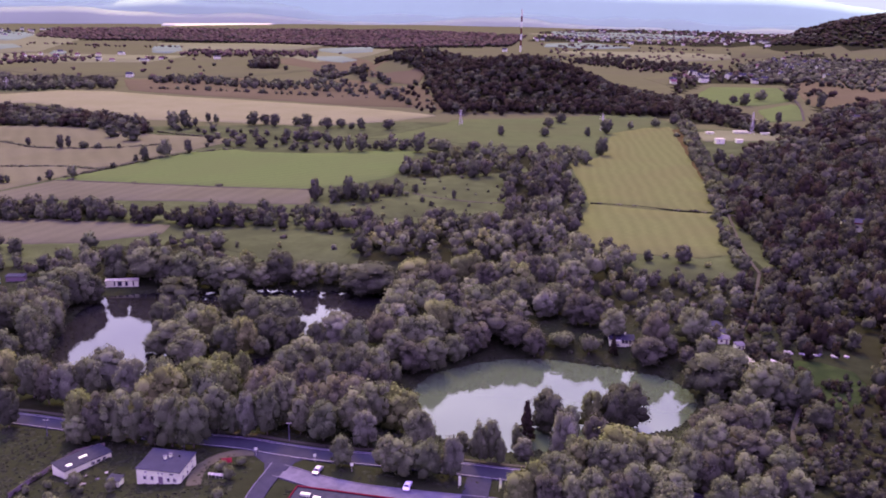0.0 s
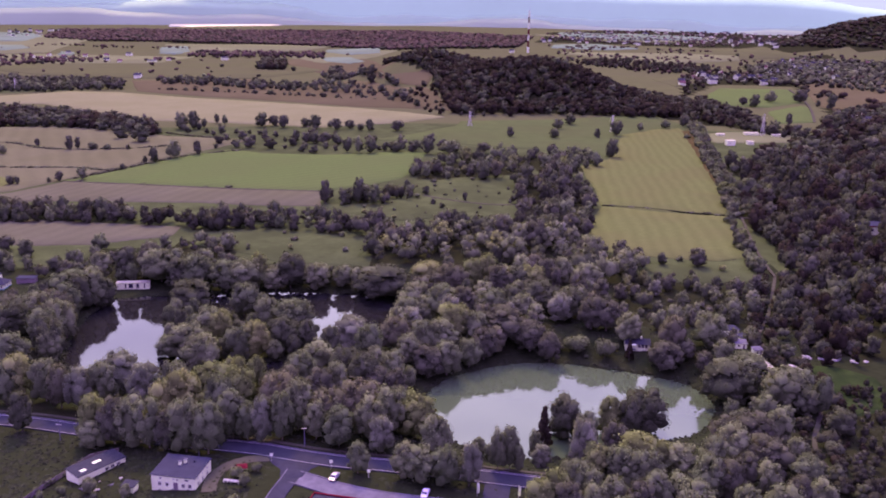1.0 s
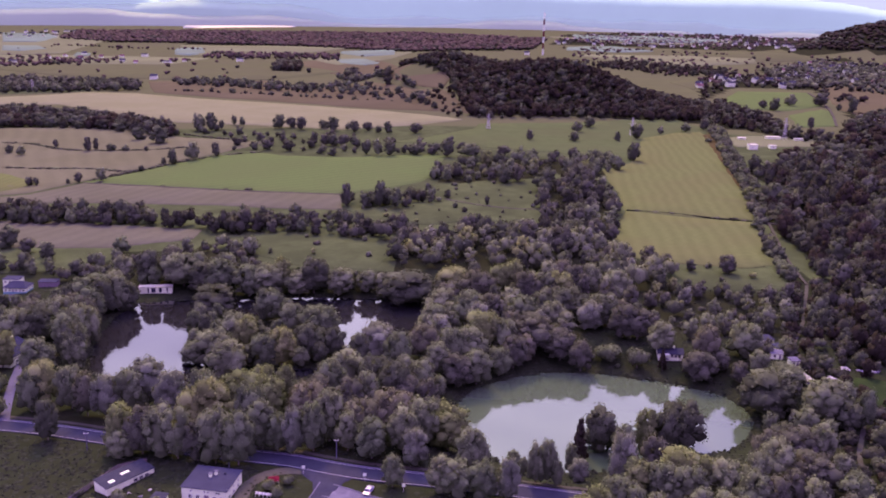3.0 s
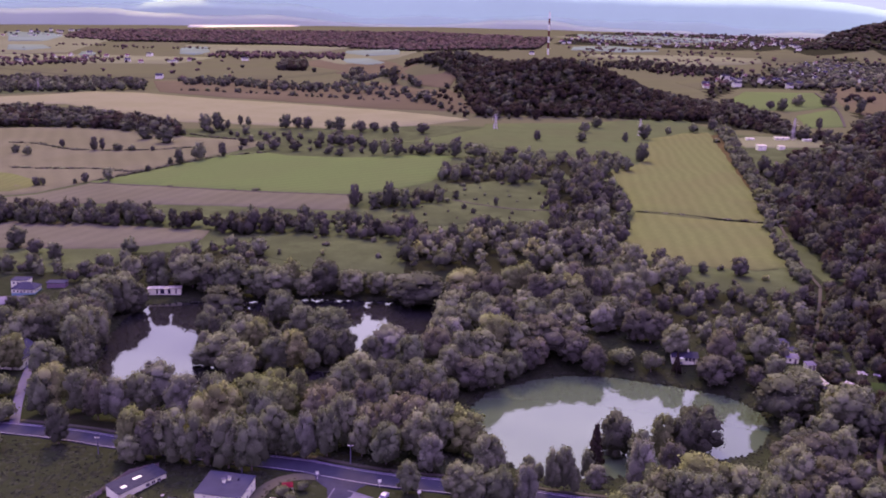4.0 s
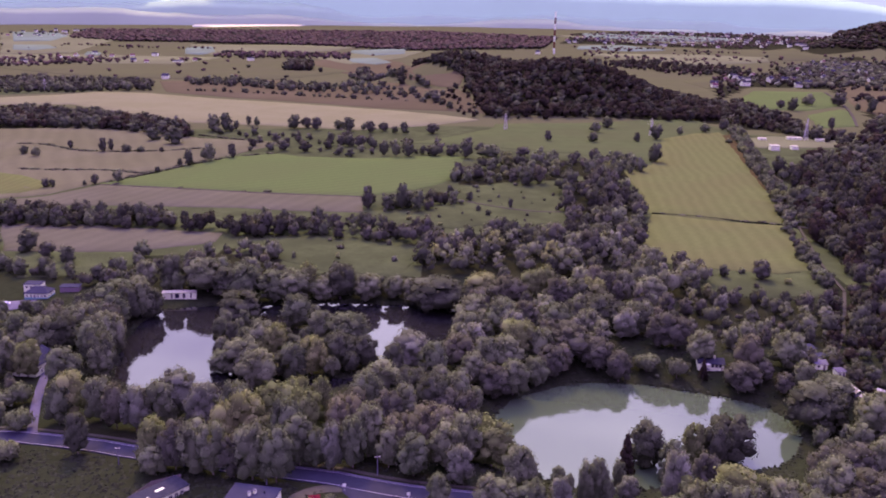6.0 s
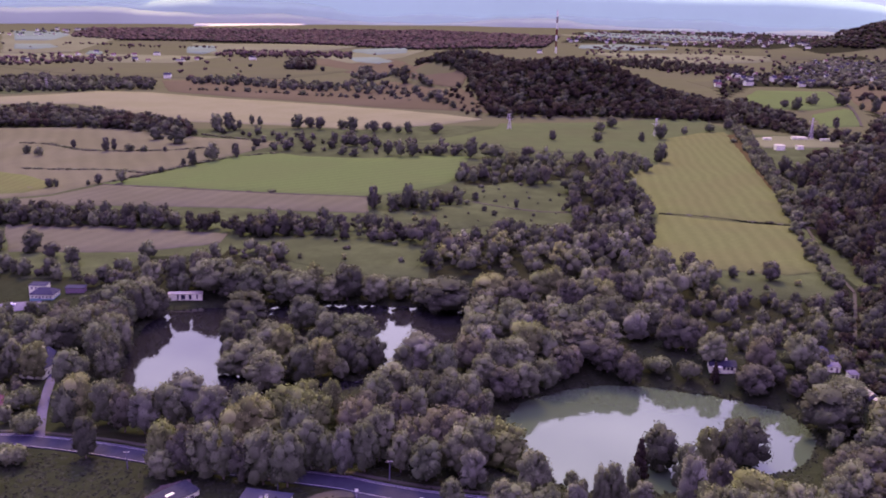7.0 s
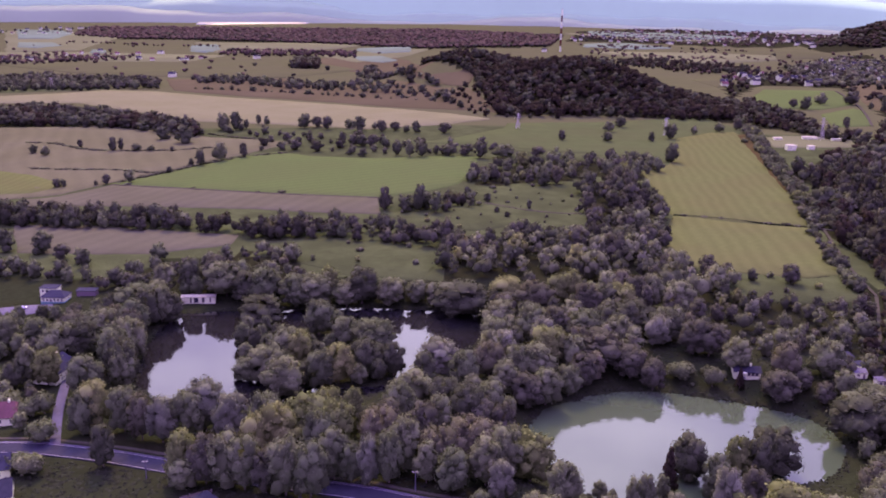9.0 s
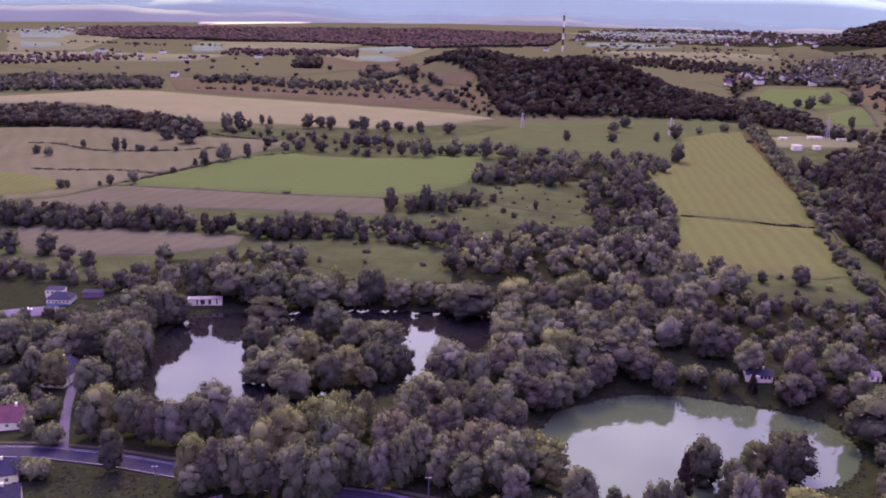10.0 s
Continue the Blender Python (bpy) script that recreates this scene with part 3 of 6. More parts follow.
TREES_AVENUE = [(-158.9, 270.6, 15.6, 4.8, "broad"), (-157.1, 275.5, 17.3, 5.9, "lime"), (-145.9, 272.2, 16.3, 5.3, "broad"), (-138.1, 266.7, 16.7, 4.7, "copper"), (-131.0, 265.0, 16.2, 5.2, "silver"), (-123.7, 267.8, 15.9, 5.7, "broad"), (-120.1, 273.4, 17.6, 7.2, "silver"), (-109.0, 265.1, 16.5, 5.7, "silver"), (-98.1, 262.4, 18.2, 5.6, "broad"), (-143.3, 254.5, 14.2, 3.8, "deep"), (-80.7, 269.7, 16.1, 5.7, "lime"), (-71.1, 265.4, 17.8, 3.9, "lime"), (-57.4, 236.8, 16.1, 4.2, "broad"), (-62.4, 254.9, 15.7, 6.2, "copper"), (-54.0, 243.8, 17.4, 5.2, "broad"), (-62.8, 234.4, 15.5, 3.5, "silver")]
TREES_ROADSIDE = [(-116.7, 243.8, 16.1, 4.9, "lime"), (-114.7, 236.3, 9.9, 4.2, "broad"), (-97.4, 251.8, 16.4, 5.5, "lime"), (-91.6, 253.5, 18.2, 6.7, "lime"), (-85.8, 262.5, 17.1, 7.4, "lime"), (-84.8, 231.5, 18.1, 5.5, "broad"), (-77.6, 230.0, 17.8, 4.9, "broad"), (-72.9, 233.8, 16.7, 5.0, "broad"), (-97.1, 236.5, 16.6, 5.1, "broad"), (-103.2, 240.1, 17.2, 5.2, "broad"), (-109.2, 243.2, 16.1, 5.2, "dusky"), (-74.3, 253.8, 18.0, 6.2, "lime"), (-67.9, 232.4, 13.1, 3.8, "broad"), (-79.0, 246.8, 18.7, 5.3, "broad"), (-90.7, 234.0, 13.8, 4.2, "dusky")]
TREES_VERGE = [(-44.5, 242.9, 15.1, 6.2, "copper"), (-34.7, 247.6, 16.7, 7.8, "copper"), (-25.6, 242.3, 15.7, 5.3, "broad"), (-31.0, 236.7, 14.8, 5.0, "broad"), (-26.9, 229.5, 11.7, 3.8, "silver"), (-39.7, 232.5, 13.0, 4.9, "broad"), (-47.2, 237.0, 12.9, 3.5, "broad"), (-32.3, 218.9, 9.7, 3.1, "broad"), (-18.1, 246.9, 15.0, 7.4, "lime"), (-10.7, 221.4, 15.3, 4.8, "broad"), (-18.8, 218.3, 11.2, 3.9, "broad"), (-14.6, 214.1, 10.6, 5.4, "broad"), (-8.1, 212.5, 11.8, 4.5, "broad"), (-1.5, 212.7, 13.5, 3.3, "silver"), (2.1, 247.8, 6.2, 2.3, "broad"), (-23.5, 250.0, 15.3, 3.5, "broad")]
TREES_SHORE = [(6.6, 222.5, 13.1, 2.4, "broad"), (10.1, 224.9, 13.7, 2.9, "broad"), (12.6, 222.3, 8.4, 1.7, "broad"), (4.8, 243.3, 5.9, 1.6, "broad"), (22.7, 254.9, 16.0, 3.9, "spruce"), (19.3, 245.9, 10.4, 2.2, "broad"), (29.9, 263.5, 16.7, 5.7, "deep"), (36.2, 254.9, 15.7, 4.1, "broad"), (31.1, 226.1, 17.0, 4.0, "silver"), (44.9, 265.4, 16.3, 4.3, "lime"), (42.7, 239.9, 14.1, 4.4, "dusky"), (57.5, 271.3, 16.9, 7.9, "deep"), (52.1, 265.8, 15.9, 4.6, "deep"), (20.1, 234.2, 7.9, 3.0, "silver")]
TREES_SOUTH = [(47.4, 227.0, 12.5, 7.3, "lime"), (54.0, 226.0, 11.0, 4.4, "lime"), (21.5, 203.3, 12.6, 4.5, "lime"), (25.9, 208.2, 12.6, 4.5, "broad"), (33.7, 216.2, 11.8, 4.6, "lime"), (29.5, 214.5, 11.6, 3.5, "broad"), (39.5, 214.0, 11.9, 4.2, "broad"), (43.0, 216.7, 11.5, 4.8, "broad"), (48.2, 214.7, 12.8, 4.5, "broad"), (17.2, 200.2, 11.7, 4.5, "lime"), (30.7, 205.7, 11.6, 3.8, "broad"), (30.6, 198.0, 12.1, 4.0, "broad"), (35.7, 203.3, 11.7, 4.1, "broad"), (42.1, 199.3, 12.9, 4.3, "dusky"), (23.9, 198.3, 12.2, 4.4, "dusky"), (47.9, 204.6, 13.4, 4.3, "broad"), (36.9, 193.9, 11.8, 4.2, "broad"), (58.6, 222.7, 11.9, 5.6, "broad"), (67.4, 225.7, 12.6, 4.1, "broad"), (76.0, 242.0, 12.3, 5.2, "dusky")]
TREES_SOUTHEAST = [(85.8, 246.9, 11.6, 7.4, "dusky"), (75.3, 232.9, 12.9, 6.2, "broad"), (84.8, 228.5, 12.1, 7.4, "dusky"), (75.8, 219.3, 11.8, 4.0, "dusky"), (63.7, 212.8, 12.6, 5.3, "broad"), (53.7, 208.7, 11.8, 4.6, "broad"), (56.5, 202.5, 13.0, 5.5, "broad"), (68.2, 208.7, 12.3, 4.4, "dusky"), (80.4, 215.6, 11.5, 3.9, "broad"), (92.8, 220.6, 11.2, 5.1, "broad"), (92.5, 210.0, 9.3, 4.4, "broad"), (78.8, 202.4, 13.1, 5.4, "broad"), (86.3, 206.9, 10.8, 3.4, "dusky"), (56.9, 198.0, 11.7, 5.6, "broad"), (69.8, 199.8, 12.9, 4.3, "broad"), (93.4, 247.4, 12.2, 4.5, "broad")]
TREES_EAST_BANK = [(92.5, 290.7, 17.1, 10.4, "deep"), (104.9, 275.3, 16.2, 8.1, "broad"), (115.5, 269.4, 14.6, 3.3, "broad"), (116.1, 254.6, 9.3, 4.6, "deep"), (80.8, 331.7, 15.8, 5.9, "copper"), (95.7, 333.1, 14.8, 7.1, "broad"), (75.4, 320.7, 12.0, 7.2, "dusky"), (103.4, 307.3, 9.1, 7.7, "broad"), (63.2, 327.9, 8.6, 2.5, "spruce"), (43.1, 335.0, 8.3, 4.9, "bush"), (53.9, 330.3, 9.7, 3.4, "bush")]
TREES_POND_BACK = [(31.6, 373.9, 15.2, 9.0, "deep"), (42.3, 366.4, 14.3, 7.8, "deep"), (29.3, 394.0, 15.7, 7.4, "lime"), (51.2, 352.2, 14.8, 6.2, "dusky"), (57.2, 350.8, 13.9, 6.2, "dusky"), (64.8, 339.6, 12.7, 5.9, "broad"), (13.1, 340.5, 14.5, 10.7, "dusky"), (24.0, 335.1, 13.6, 7.0, "dusky"), (31.4, 327.9, 12.3, 4.8, "dusky"), (5.0, 325.9, 14.1, 5.8, "dusky"), (-7.1, 336.3, 15.6, 7.5, "lime"), (1.4, 334.8, 14.7, 5.9, "broad"), (-12.5, 325.4, 13.8, 6.9, "broad"), (-19.0, 321.3, 15.2, 5.7, "broad"), (-29.8, 318.8, 14.4, 6.1, "copper"), (-24.4, 309.9, 13.5, 5.5, "broad"), (-29.8, 293.3, 13.2, 5.3, "broad"), (-16.5, 306.8, 13.2, 6.4, "dusky"), (-9.5, 310.7, 14.8, 5.7, "broad"), (-0.8, 319.0, 11.8, 4.9, "broad")]
TREES_BEHIND = [(-21.2, 412.9, 14.5, 8.6, "lime"), (-9.1, 394.3, 16.1, 8.2, "copper"), (1.6, 404.2, 15.1, 5.7, "lime"), (7.5, 405.6, 16.6, 5.7, "lime"), (13.6, 391.8, 15.7, 6.8, "dusky"), (-25.6, 381.6, 14.7, 7.7, "broad"), (-13.3, 353.4, 16.3, 7.1, "broad"), (-2.5, 358.4, 15.3, 6.3, "dusky"), (8.5, 360.9, 14.4, 7.6, "broad"), (-8.3, 343.1, 15.9, 5.3, "silver"), (-26.7, 345.4, 15.0, 6.2, "broad"), (36.7, 403.8, 16.5, 5.9, "dusky"), (55.5, 402.7, 15.5, 7.6, "broad"), (22.7, 394.9, 14.6, 5.8, "deep"), (45.0, 405.9, 16.1, 5.4, "broad")]
TREES_NORTH_SHORE = [(-41.5, 406.7, 17.1, 13.6, "deep"), (-53.9, 413.9, 12.9, 5.8, "broad"), (-64.0, 417.3, 11.3, 5.8, "broad"), (-76.4, 413.2, 14.3, 7.2, "broad"), (-89.7, 414.5, 18.5, 8.6, "deep"), (-96.2, 410.6, 12.9, 6.9, "broad"), (-111.3, 409.0, 16.3, 9.7, "broad"), (-105.2, 413.3, 18.1, 5.6, "lime"), (-119.9, 406.8, 16.2, 8.6, "broad"), (-133.1, 407.4, 18.7, 8.6, "broad"), (-154.1, 413.9, 17.7, 10.3, "broad"), (-167.5, 411.8, 10.5, 3.7, "broad"), (-173.3, 411.3, 7.6, 3.1, "broad"), (-142.9, 407.1, 16.4, 6.9, "deep")]
TREES_WEST = [(-186.0, 382.1, 15.7, 10.3, "broad"), (-173.2, 379.9, 17.4, 6.3, "broad"), (-169.6, 381.6, 15.1, 5.5, "deep"), (-170.6, 324.7, 18.0, 7.0, "broad"), (-168.4, 338.2, 17.0, 5.1, "broad"), (-185.0, 347.3, 16.0, 6.3, "broad"), (-188.5, 334.1, 17.2, 7.2, "deep"), (-170.4, 299.5, 16.6, 6.6, "broad"), (-163.0, 312.8, 17.7, 5.2, "deep"), (-193.9, 327.1, 17.2, 6.8, "broad")]
TREES_ISLE = [(-130.8, 385.3, 14.8, 10.3, "deep"), (-102.3, 371.8, 16.3, 6.7, "broad"), (-108.8, 340.6, 15.4, 7.2, "broad"), (-112.1, 322.4, 14.4, 8.0, "broad"), (-103.5, 312.4, 15.9, 7.8, "broad"), (-103.6, 336.3, 15.0, 6.0, "lime"), (-85.7, 322.5, 16.5, 6.9, "lime"), (-91.3, 318.2, 15.6, 5.7, "broad"), (-87.6, 356.9, 14.6, 6.3, "broad"), (-75.3, 350.0, 16.2, 9.3, "broad"), (-76.2, 330.9, 15.2, 7.0, "deep"), (-65.9, 331.4, 14.3, 4.8, "deep"), (-119.8, 322.5, 10.4, 5.5, "broad")]
TREES_ISTHMUS = [(-48.7, 333.3, 14.9, 8.2, "silver"), (-51.9, 299.5, 16.4, 4.4, "deep"), (-38.9, 305.4, 15.4, 5.4, "broad"), (-55.0, 285.9, 14.5, 7.2, "broad"), (-58.7, 273.6, 16.0, 6.0, "broad"), (-44.5, 281.7, 15.1, 6.1, "deep"), (-37.3, 273.0, 16.6, 5.8, "deep"), (-60.8, 263.0, 14.0, 4.8, "dusky"), (-31.7, 270.1, 13.5, 4.9, "dusky"), (-50.2, 260.6, 14.7, 5.5, "dusky"), (-26.1, 270.7, 15.3, 4.9, "dusky"), (-45.4, 267.0, 14.4, 4.6, "broad")]
TREES_LANE = [(-197.4, 310.7, 15.9, 4.0, "broad"), (-189.4, 309.0, 14.9, 5.3, "lime"), (-223.2, 343.8, 14.9, 5.9, "broad"), (-210.6, 344.6, 13.7, 5.9, "broad"), (-198.1, 347.5, 14.6, 7.2, "dusky"), (-170.2, 265.7, 8.1, 4.1, "bush"), (-164.0, 246.4, 7.6, 4.0, "bush"), (-193.3, 288.3, 8.3, 4.3, "bush"), (-183.2, 283.9, 8.2, 4.2, "bush"), (-169.4, 248.7, 6.4, 3.4, "bush"), (-189.2, 338.5, 16.3, 5.6, "deep"), (-200.1, 306.6, 10.9, 4.1, "deep"), (-179.3, 285.9, 9.2, 3.4, "bush"), (-174.0, 301.9, 12.8, 4.6, "broad"), (-191.9, 326.9, 11.5, 4.3, "dusky")]
TREES_STRAW_EDGE = [(-324, 984, 20.3, 7.4), (-309, 983, 21.6, 7.4), (-300, 992, 11.5, 3.4), (-295, 1027, 11.9, 3.6), (-283, 1017, 11.8, 3.6), (-235, 996, 16.7, 8.1), (-222, 1003, 12.9, 6.7), (-208, 985, 15.8, 6.1), (-184, 991, 10.2, 6.5), (-169, 971, 16.2, 8.8), (-154, 978, 8.8, 3.4), (-144, 959, 13.6, 6.1), (-130, 966, 10.6, 6.1), (-117, 950, 8.0, 4.4), (-106, 944, 13.3, 5.1), (-76, 938, 12.1, 7.4)]
TREES_HEDGE = [(-173, 876, 13.6, 4.8), (-161, 867, 12.4, 5.4), (-153, 865, 12.3, 6.4), (-141, 856, 13.3, 6.6), (-129, 854, 11.1, 4.2), (-112, 803, 13.6, 5.1), (-100, 794, 16.5, 4.5), (-89, 792, 14.4, 6.5), (-77, 802, 8.4, 3.2), (-65, 793, 10.3, 7.4), (-52, 793, 8.3, 4.0), (-37, 783, 16.2, 7.0), (-17, 785, 13.2, 10.8), (13, 795, 10.3, 6.8), (43, 899, 11.5, 4.2), (99, 972, 12.4, 6.8), (117, 1012, 13.5, 7.4), (88, 900, 10.4, 6.4)]
TREES_FALLOW = [(-435, 872, 9.2, 3.0), (-393, 851, 15.6, 4.2), (-388, 858, 12.9, 3.2), (-467, 842, 8.9, 4.8), (-449, 829, 9.9, 4.8), (-370, 851, 7.8, 6.0), (-355, 850, 6.7, 4.2), (-369, 921, 14.4, 8.1), (-337, 898, 18.7, 11.4), (-334, 849, 5.6, 2.4), (-282, 773, 15.3, 5.4), (-290, 773, 7.2, 2.7), (-271, 795, 17.7, 7.4), (-299, 742, 5.9, 2.7), (-316, 700, 12.1, 4.4), (-334, 697, 9.3, 3.6), (-370, 688, 8.3, 3.9), (-364, 687, 7.4, 2.5), (-341, 693, 4.7, 2.0), (-254, 812, 14.9, 4.0)]
TREES_MEADOW = [(157, 933, 16.7, 7.6), (129, 788, 17.8, 7.0), (134, 911, 10.5, 3.8), (105, 780, 10.1, 4.3), (191, 977, 10.0, 3.8), (224, 1003, 11.5, 6.1), (250, 1027, 14.3, 5.4), (231, 928, 5.4, 4.4), (385, 1063, 15.4, 4.3), (502, 1347, 22.0, 11.7), (515, 1264, 22.0, 7.5), (404, 1255, 18.8, 8.3), (452, 1332, 19.1, 9.9), (397, 1283, 12.8, 6.6), (506, 1289, 11.3, 4.5), (-98, 582, 17.5, 4.2), (-75, 578, 18.5, 4.8), (-64, 574, 14.6, 5.0), (-84, 576, 10.8, 4.4), (-3, 593, 6.7, 2.1)]
BLUE_STRIP_1 = [(-1865, 3466), (-1687, 3468), (-1565, 3279), (-1503, 3001), (-1596, 2958)]
BLUE_STRIP_2 = [(-1507, 2788), (-1406, 2805), (-1314, 2670), (-1335, 2559), (-1395, 2577)]
BLUE_STRIP_3 = [(-1155, 2526), (-1109, 2504), (-1046, 2352), (-1077, 2346)]
BLUE_STRIP_4 = [(-934, 2734), (-880, 2798), (-796, 2551), (-804, 2450), (-853, 2493)]
BLUE_STRIP_5 = [(-373, 2296), (-306, 2341), (-251, 2180), (-272, 2075), (-338, 2162)]
BLUE_STRIP_6 = [(-417, 2683), (-273, 2775), (-251, 2546), (-321, 2461), (-380, 2545)]
BLUE_STRIP_7 = [(422, 4112), (756, 4125), (1011, 3928), (949, 3643), (608, 3557), (395, 3841)]
BLUE_STRIP_8 = [(300, 3111), (468, 3202), (561, 2961), (422, 2884), (288, 2990)]
TAN_EAST = [(278, 2709), (613, 2779), (810, 2691), (764, 2537), (505, 2289), (427, 2411)]
DRY_EDGE = [(238, 980), (253, 992), (239, 892), (217, 763), (194, 651), (190, 650), (197, 712), (218, 840)]
TREES_BOATHOUSE = [(-184, 413, 16, 6, "broad"), (-172, 417, 17, 6, "deep"), (-160, 419, 18, 7, "dusky"), (-149, 416, 17, 6, "broad"), (-138, 415, 16, 6, "deep")]
TREES_WEST_BANK = [(-178, 386, 17, 6.5, "broad"), (-178, 373, 18, 6.5, "deep"), (-177, 359, 18, 6.5, "broad"), (-174, 346, 18, 6, "dusky"), (-171, 333, 18, 6.5, "broad"), (-167, 320, 17, 6, "deep"), (-162, 310, 15, 5, "broad")]
PONDS, ISLES = [POND_EAST, POND_WEST], [ISLE]

# ---- the lie of the land ----
WATER = -13.9


def smooth(t):
    t = np.clip(t, 0.0, 1.0)
    return t * t * (3 - 2 * t)


def inside(px, py, poly):
    """Which of the points lie within the polygon."""
    hit = np.zeros(np.shape(px), bool)
    for (ax, ay), (bx, by) in zip(poly, poly[1:] + poly[:1]):
        cross = (ay > py) != (by > py)
        hit ^= cross & (px < (bx - ax) * (py - ay) / (by - ay + 1e-9) + ax)
    return hit


def away(px, py, line, closed=True):
    """The distance of the points from an outline or a line."""
    best = np.full(np.shape(px), 1e9)
    ends = line[1:] + line[:1] if closed else line[1:]
    for (ax, ay), (bx, by) in zip(line, ends):
        dx, dy = bx - ax, by - ay
        t = np.clip(((px - ax) * dx + (py - ay) * dy) / (dx * dx + dy * dy + 1e-9), 0, 1)
        best = np.minimum(best, np.hypot(px - ax - t * dx, py - ay - t * dy))
    return best


def bump(x, y, cx, cy, sx, sy, height):
    return height * np.exp(-((x - cx) / sx) ** 2 - ((y - cy) / sy) ** 2)


def land(x, y):
    """The height of the open land, without the ponds."""
    x, y = np.asarray(x, float), np.asarray(y, float)
    z = -6 + 0.010 * np.maximum(y - 300, -200) + 0.016 * np.maximum(y - 2600, 0)
    z = z - 0.055 * np.clip(-60 - x, 0, 1500) * 700 / np.maximum(700, y)
    z = z + bump(x, y, -30, 215, 65, 45, 3.5) + bump(x, y, 60, 375, 95, 60, -3.0)
    z = z + bump(x, y, 60, 1270, 120, 130, 47) + bump(x, y, 150, 1250, 75, 110, 20) + bump(x, y, -70, 1440, 120, 110, 50)
    z = z + bump(x, y, 1780, 3050, 540, 360, 130) + bump(x, y, 1330, 2950, 260, 300, 46)
    return z + 1.2 * np.sin(x * 0.011 + 1) * np.sin(y * 0.009) * np.clip((y - 430) / 300, 0, 1)


def ground_z(x, y):
    """The height of the ground, with the basins of the ponds."""
    x, y = np.asarray(x, float), np.asarray(y, float)
    z = land(x, y)
    for pond in PONDS:
        near = away(x, y, pond)
        wet = inside(x, y, pond)
        dry = np.where(wet, 0.0, near)
        for isle in ISLES:
            on = inside(x, y, isle)
            rim = away(x, y, isle)
            near = np.where(on, rim, np.minimum(near, rim))
            wet = wet & ~on
            dry = np.where(on, np.minimum(rim, 6.0), np.where(wet, 0, dry))
        shore = WATER + 0.5 + (z - WATER - 0.5) * smooth(dry / 26)
        z = np.where(wet, WATER + 0.35 - 2.0 * smooth(near / 5), np.where(dry < 26, np.minimum(np.maximum(shore, WATER + 0.35), np.maximum(z, shore)), z))
    return z

# ---- building helpers ----
from mathutils import geometry


def part(name, bm, mat, parent=None, label=""):
    """Links a bmesh as one mesh object under a thing or a part."""
    me = bpy.data.meshes.new(name)
    bm.to_mesh(me)
    bm.free()
    me.materials.append(mat)
    ob = new(name, me)
    ob.parent = parent
    if label:
        ob["label"] = label
    return ob


def sheet(name, verts, faces, mat, parent=None):
    me = bpy.data.meshes.new(name)
    me.from_pydata(verts, [], faces)
    me.update()
    me.materials.append(mat)
    ob = new(name, me)
    ob.parent = parent
    return ob


def box(bm, x0, x1, y0, y1, z0, z1, bevel=0.0):
    v = [bm.verts.new((x, y, z)) for z in (z0, z1) for y in (y0, y1) for x in (x0, x1)]
    made = [bm.faces.new([v[i] for i in f]) for f in ((0, 2, 3, 1), (4, 5, 7, 6), (0, 1, 5, 4), (2, 6, 7, 3), (0, 4, 6, 2), (1, 3, 7, 5))]
    if bevel:
        bmesh.ops.bevel(bm, geom=list({e for f in made for e in f.edges}), offset=bevel, segments=1, affect="EDGES")
    return bm


def block(x0, x1, y0, y1, z0, z1, bevel=0.0):
    return box(bmesh.new(), x0, x1, y0, y1, z0, z1, bevel)


def tube(points, radii, sides=8, bm=None):
    """A tapered tube along the points."""
    bm = bm or bmesh.new()
    rings = []
    pts = [Vector(p) for p in points]
    for i, p in enumerate(pts):
        d = (pts[min(i + 1, len(pts) - 1)] - pts[max(i - 1, 0)]).normalized()
        side = d.cross(Vector((0.3, 1, 0.1))).normalized()
        other = d.cross(side)
        rings.append([bm.verts.new(p + radii[i] * (math.cos(a) * side + math.sin(a) * other)) for a in [k * math.tau / sides for k in range(sides)]])
    for a, b in zip(rings, rings[1:]):
        for k in range(sides):
            bm.faces.new((a[k], a[(k + 1) % sides], b[(k + 1) % sides], b[k]))
    bm.faces.new(rings[0][::-1])
    bm.faces.new(rings[-1])
    return bm


def thing(name, m, label, category, group="", kind=""):
    ob = new(name)
    ob.matrix_world = m
    ob.empty_display_size = 0.5
    return tagged(ob, label, category, group, kind)


def on_ground(x, y, turn=0, sink=0.0):
    return pose(x, y, float(ground_z(x, y)) - sink, 0, 0, turn)


# ---- ground, water, fields, roads ----
def steps(*spans):
    out = [spans[0][0]]
    for a, b, s in spans:
        n = max(1, round((b - a) / s))
        out += [a + (b - a) * (i + 1) / n for i in range(n)]
    return out


gx = steps((-3800, -900, 100), (-900, -280, 20), (-280, 160, 4), (160, 700, 15), (700, 3800, 90))
gy = steps((-900, 150, 70), (150, 440, 4), (440, 1000, 12), (1000, 1700, 20), (1700, 5600, 75))
GX, GY = np.meshgrid(gx, gy)
GZ = ground_z(GX, GY)
GZ = np.where((GY > 170) & (GY < 440), GZ + 0.12 * np.sin(GX * 0.31) * np.cos(GY * 0.27), GZ)
cols = len(gx)
ground = sheet("ground", np.stack([GX.ravel(), GY.ravel(), GZ.ravel()], 1).tolist(),
               [(r * cols + c, r * cols + c + 1, (r + 1) * cols + c + 1, (r + 1) * cols + c) for r in range(len(gy) - 1) for c in range(cols - 1)], grass)
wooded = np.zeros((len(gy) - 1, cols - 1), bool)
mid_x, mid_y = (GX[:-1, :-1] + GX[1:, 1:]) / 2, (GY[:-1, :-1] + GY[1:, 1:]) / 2
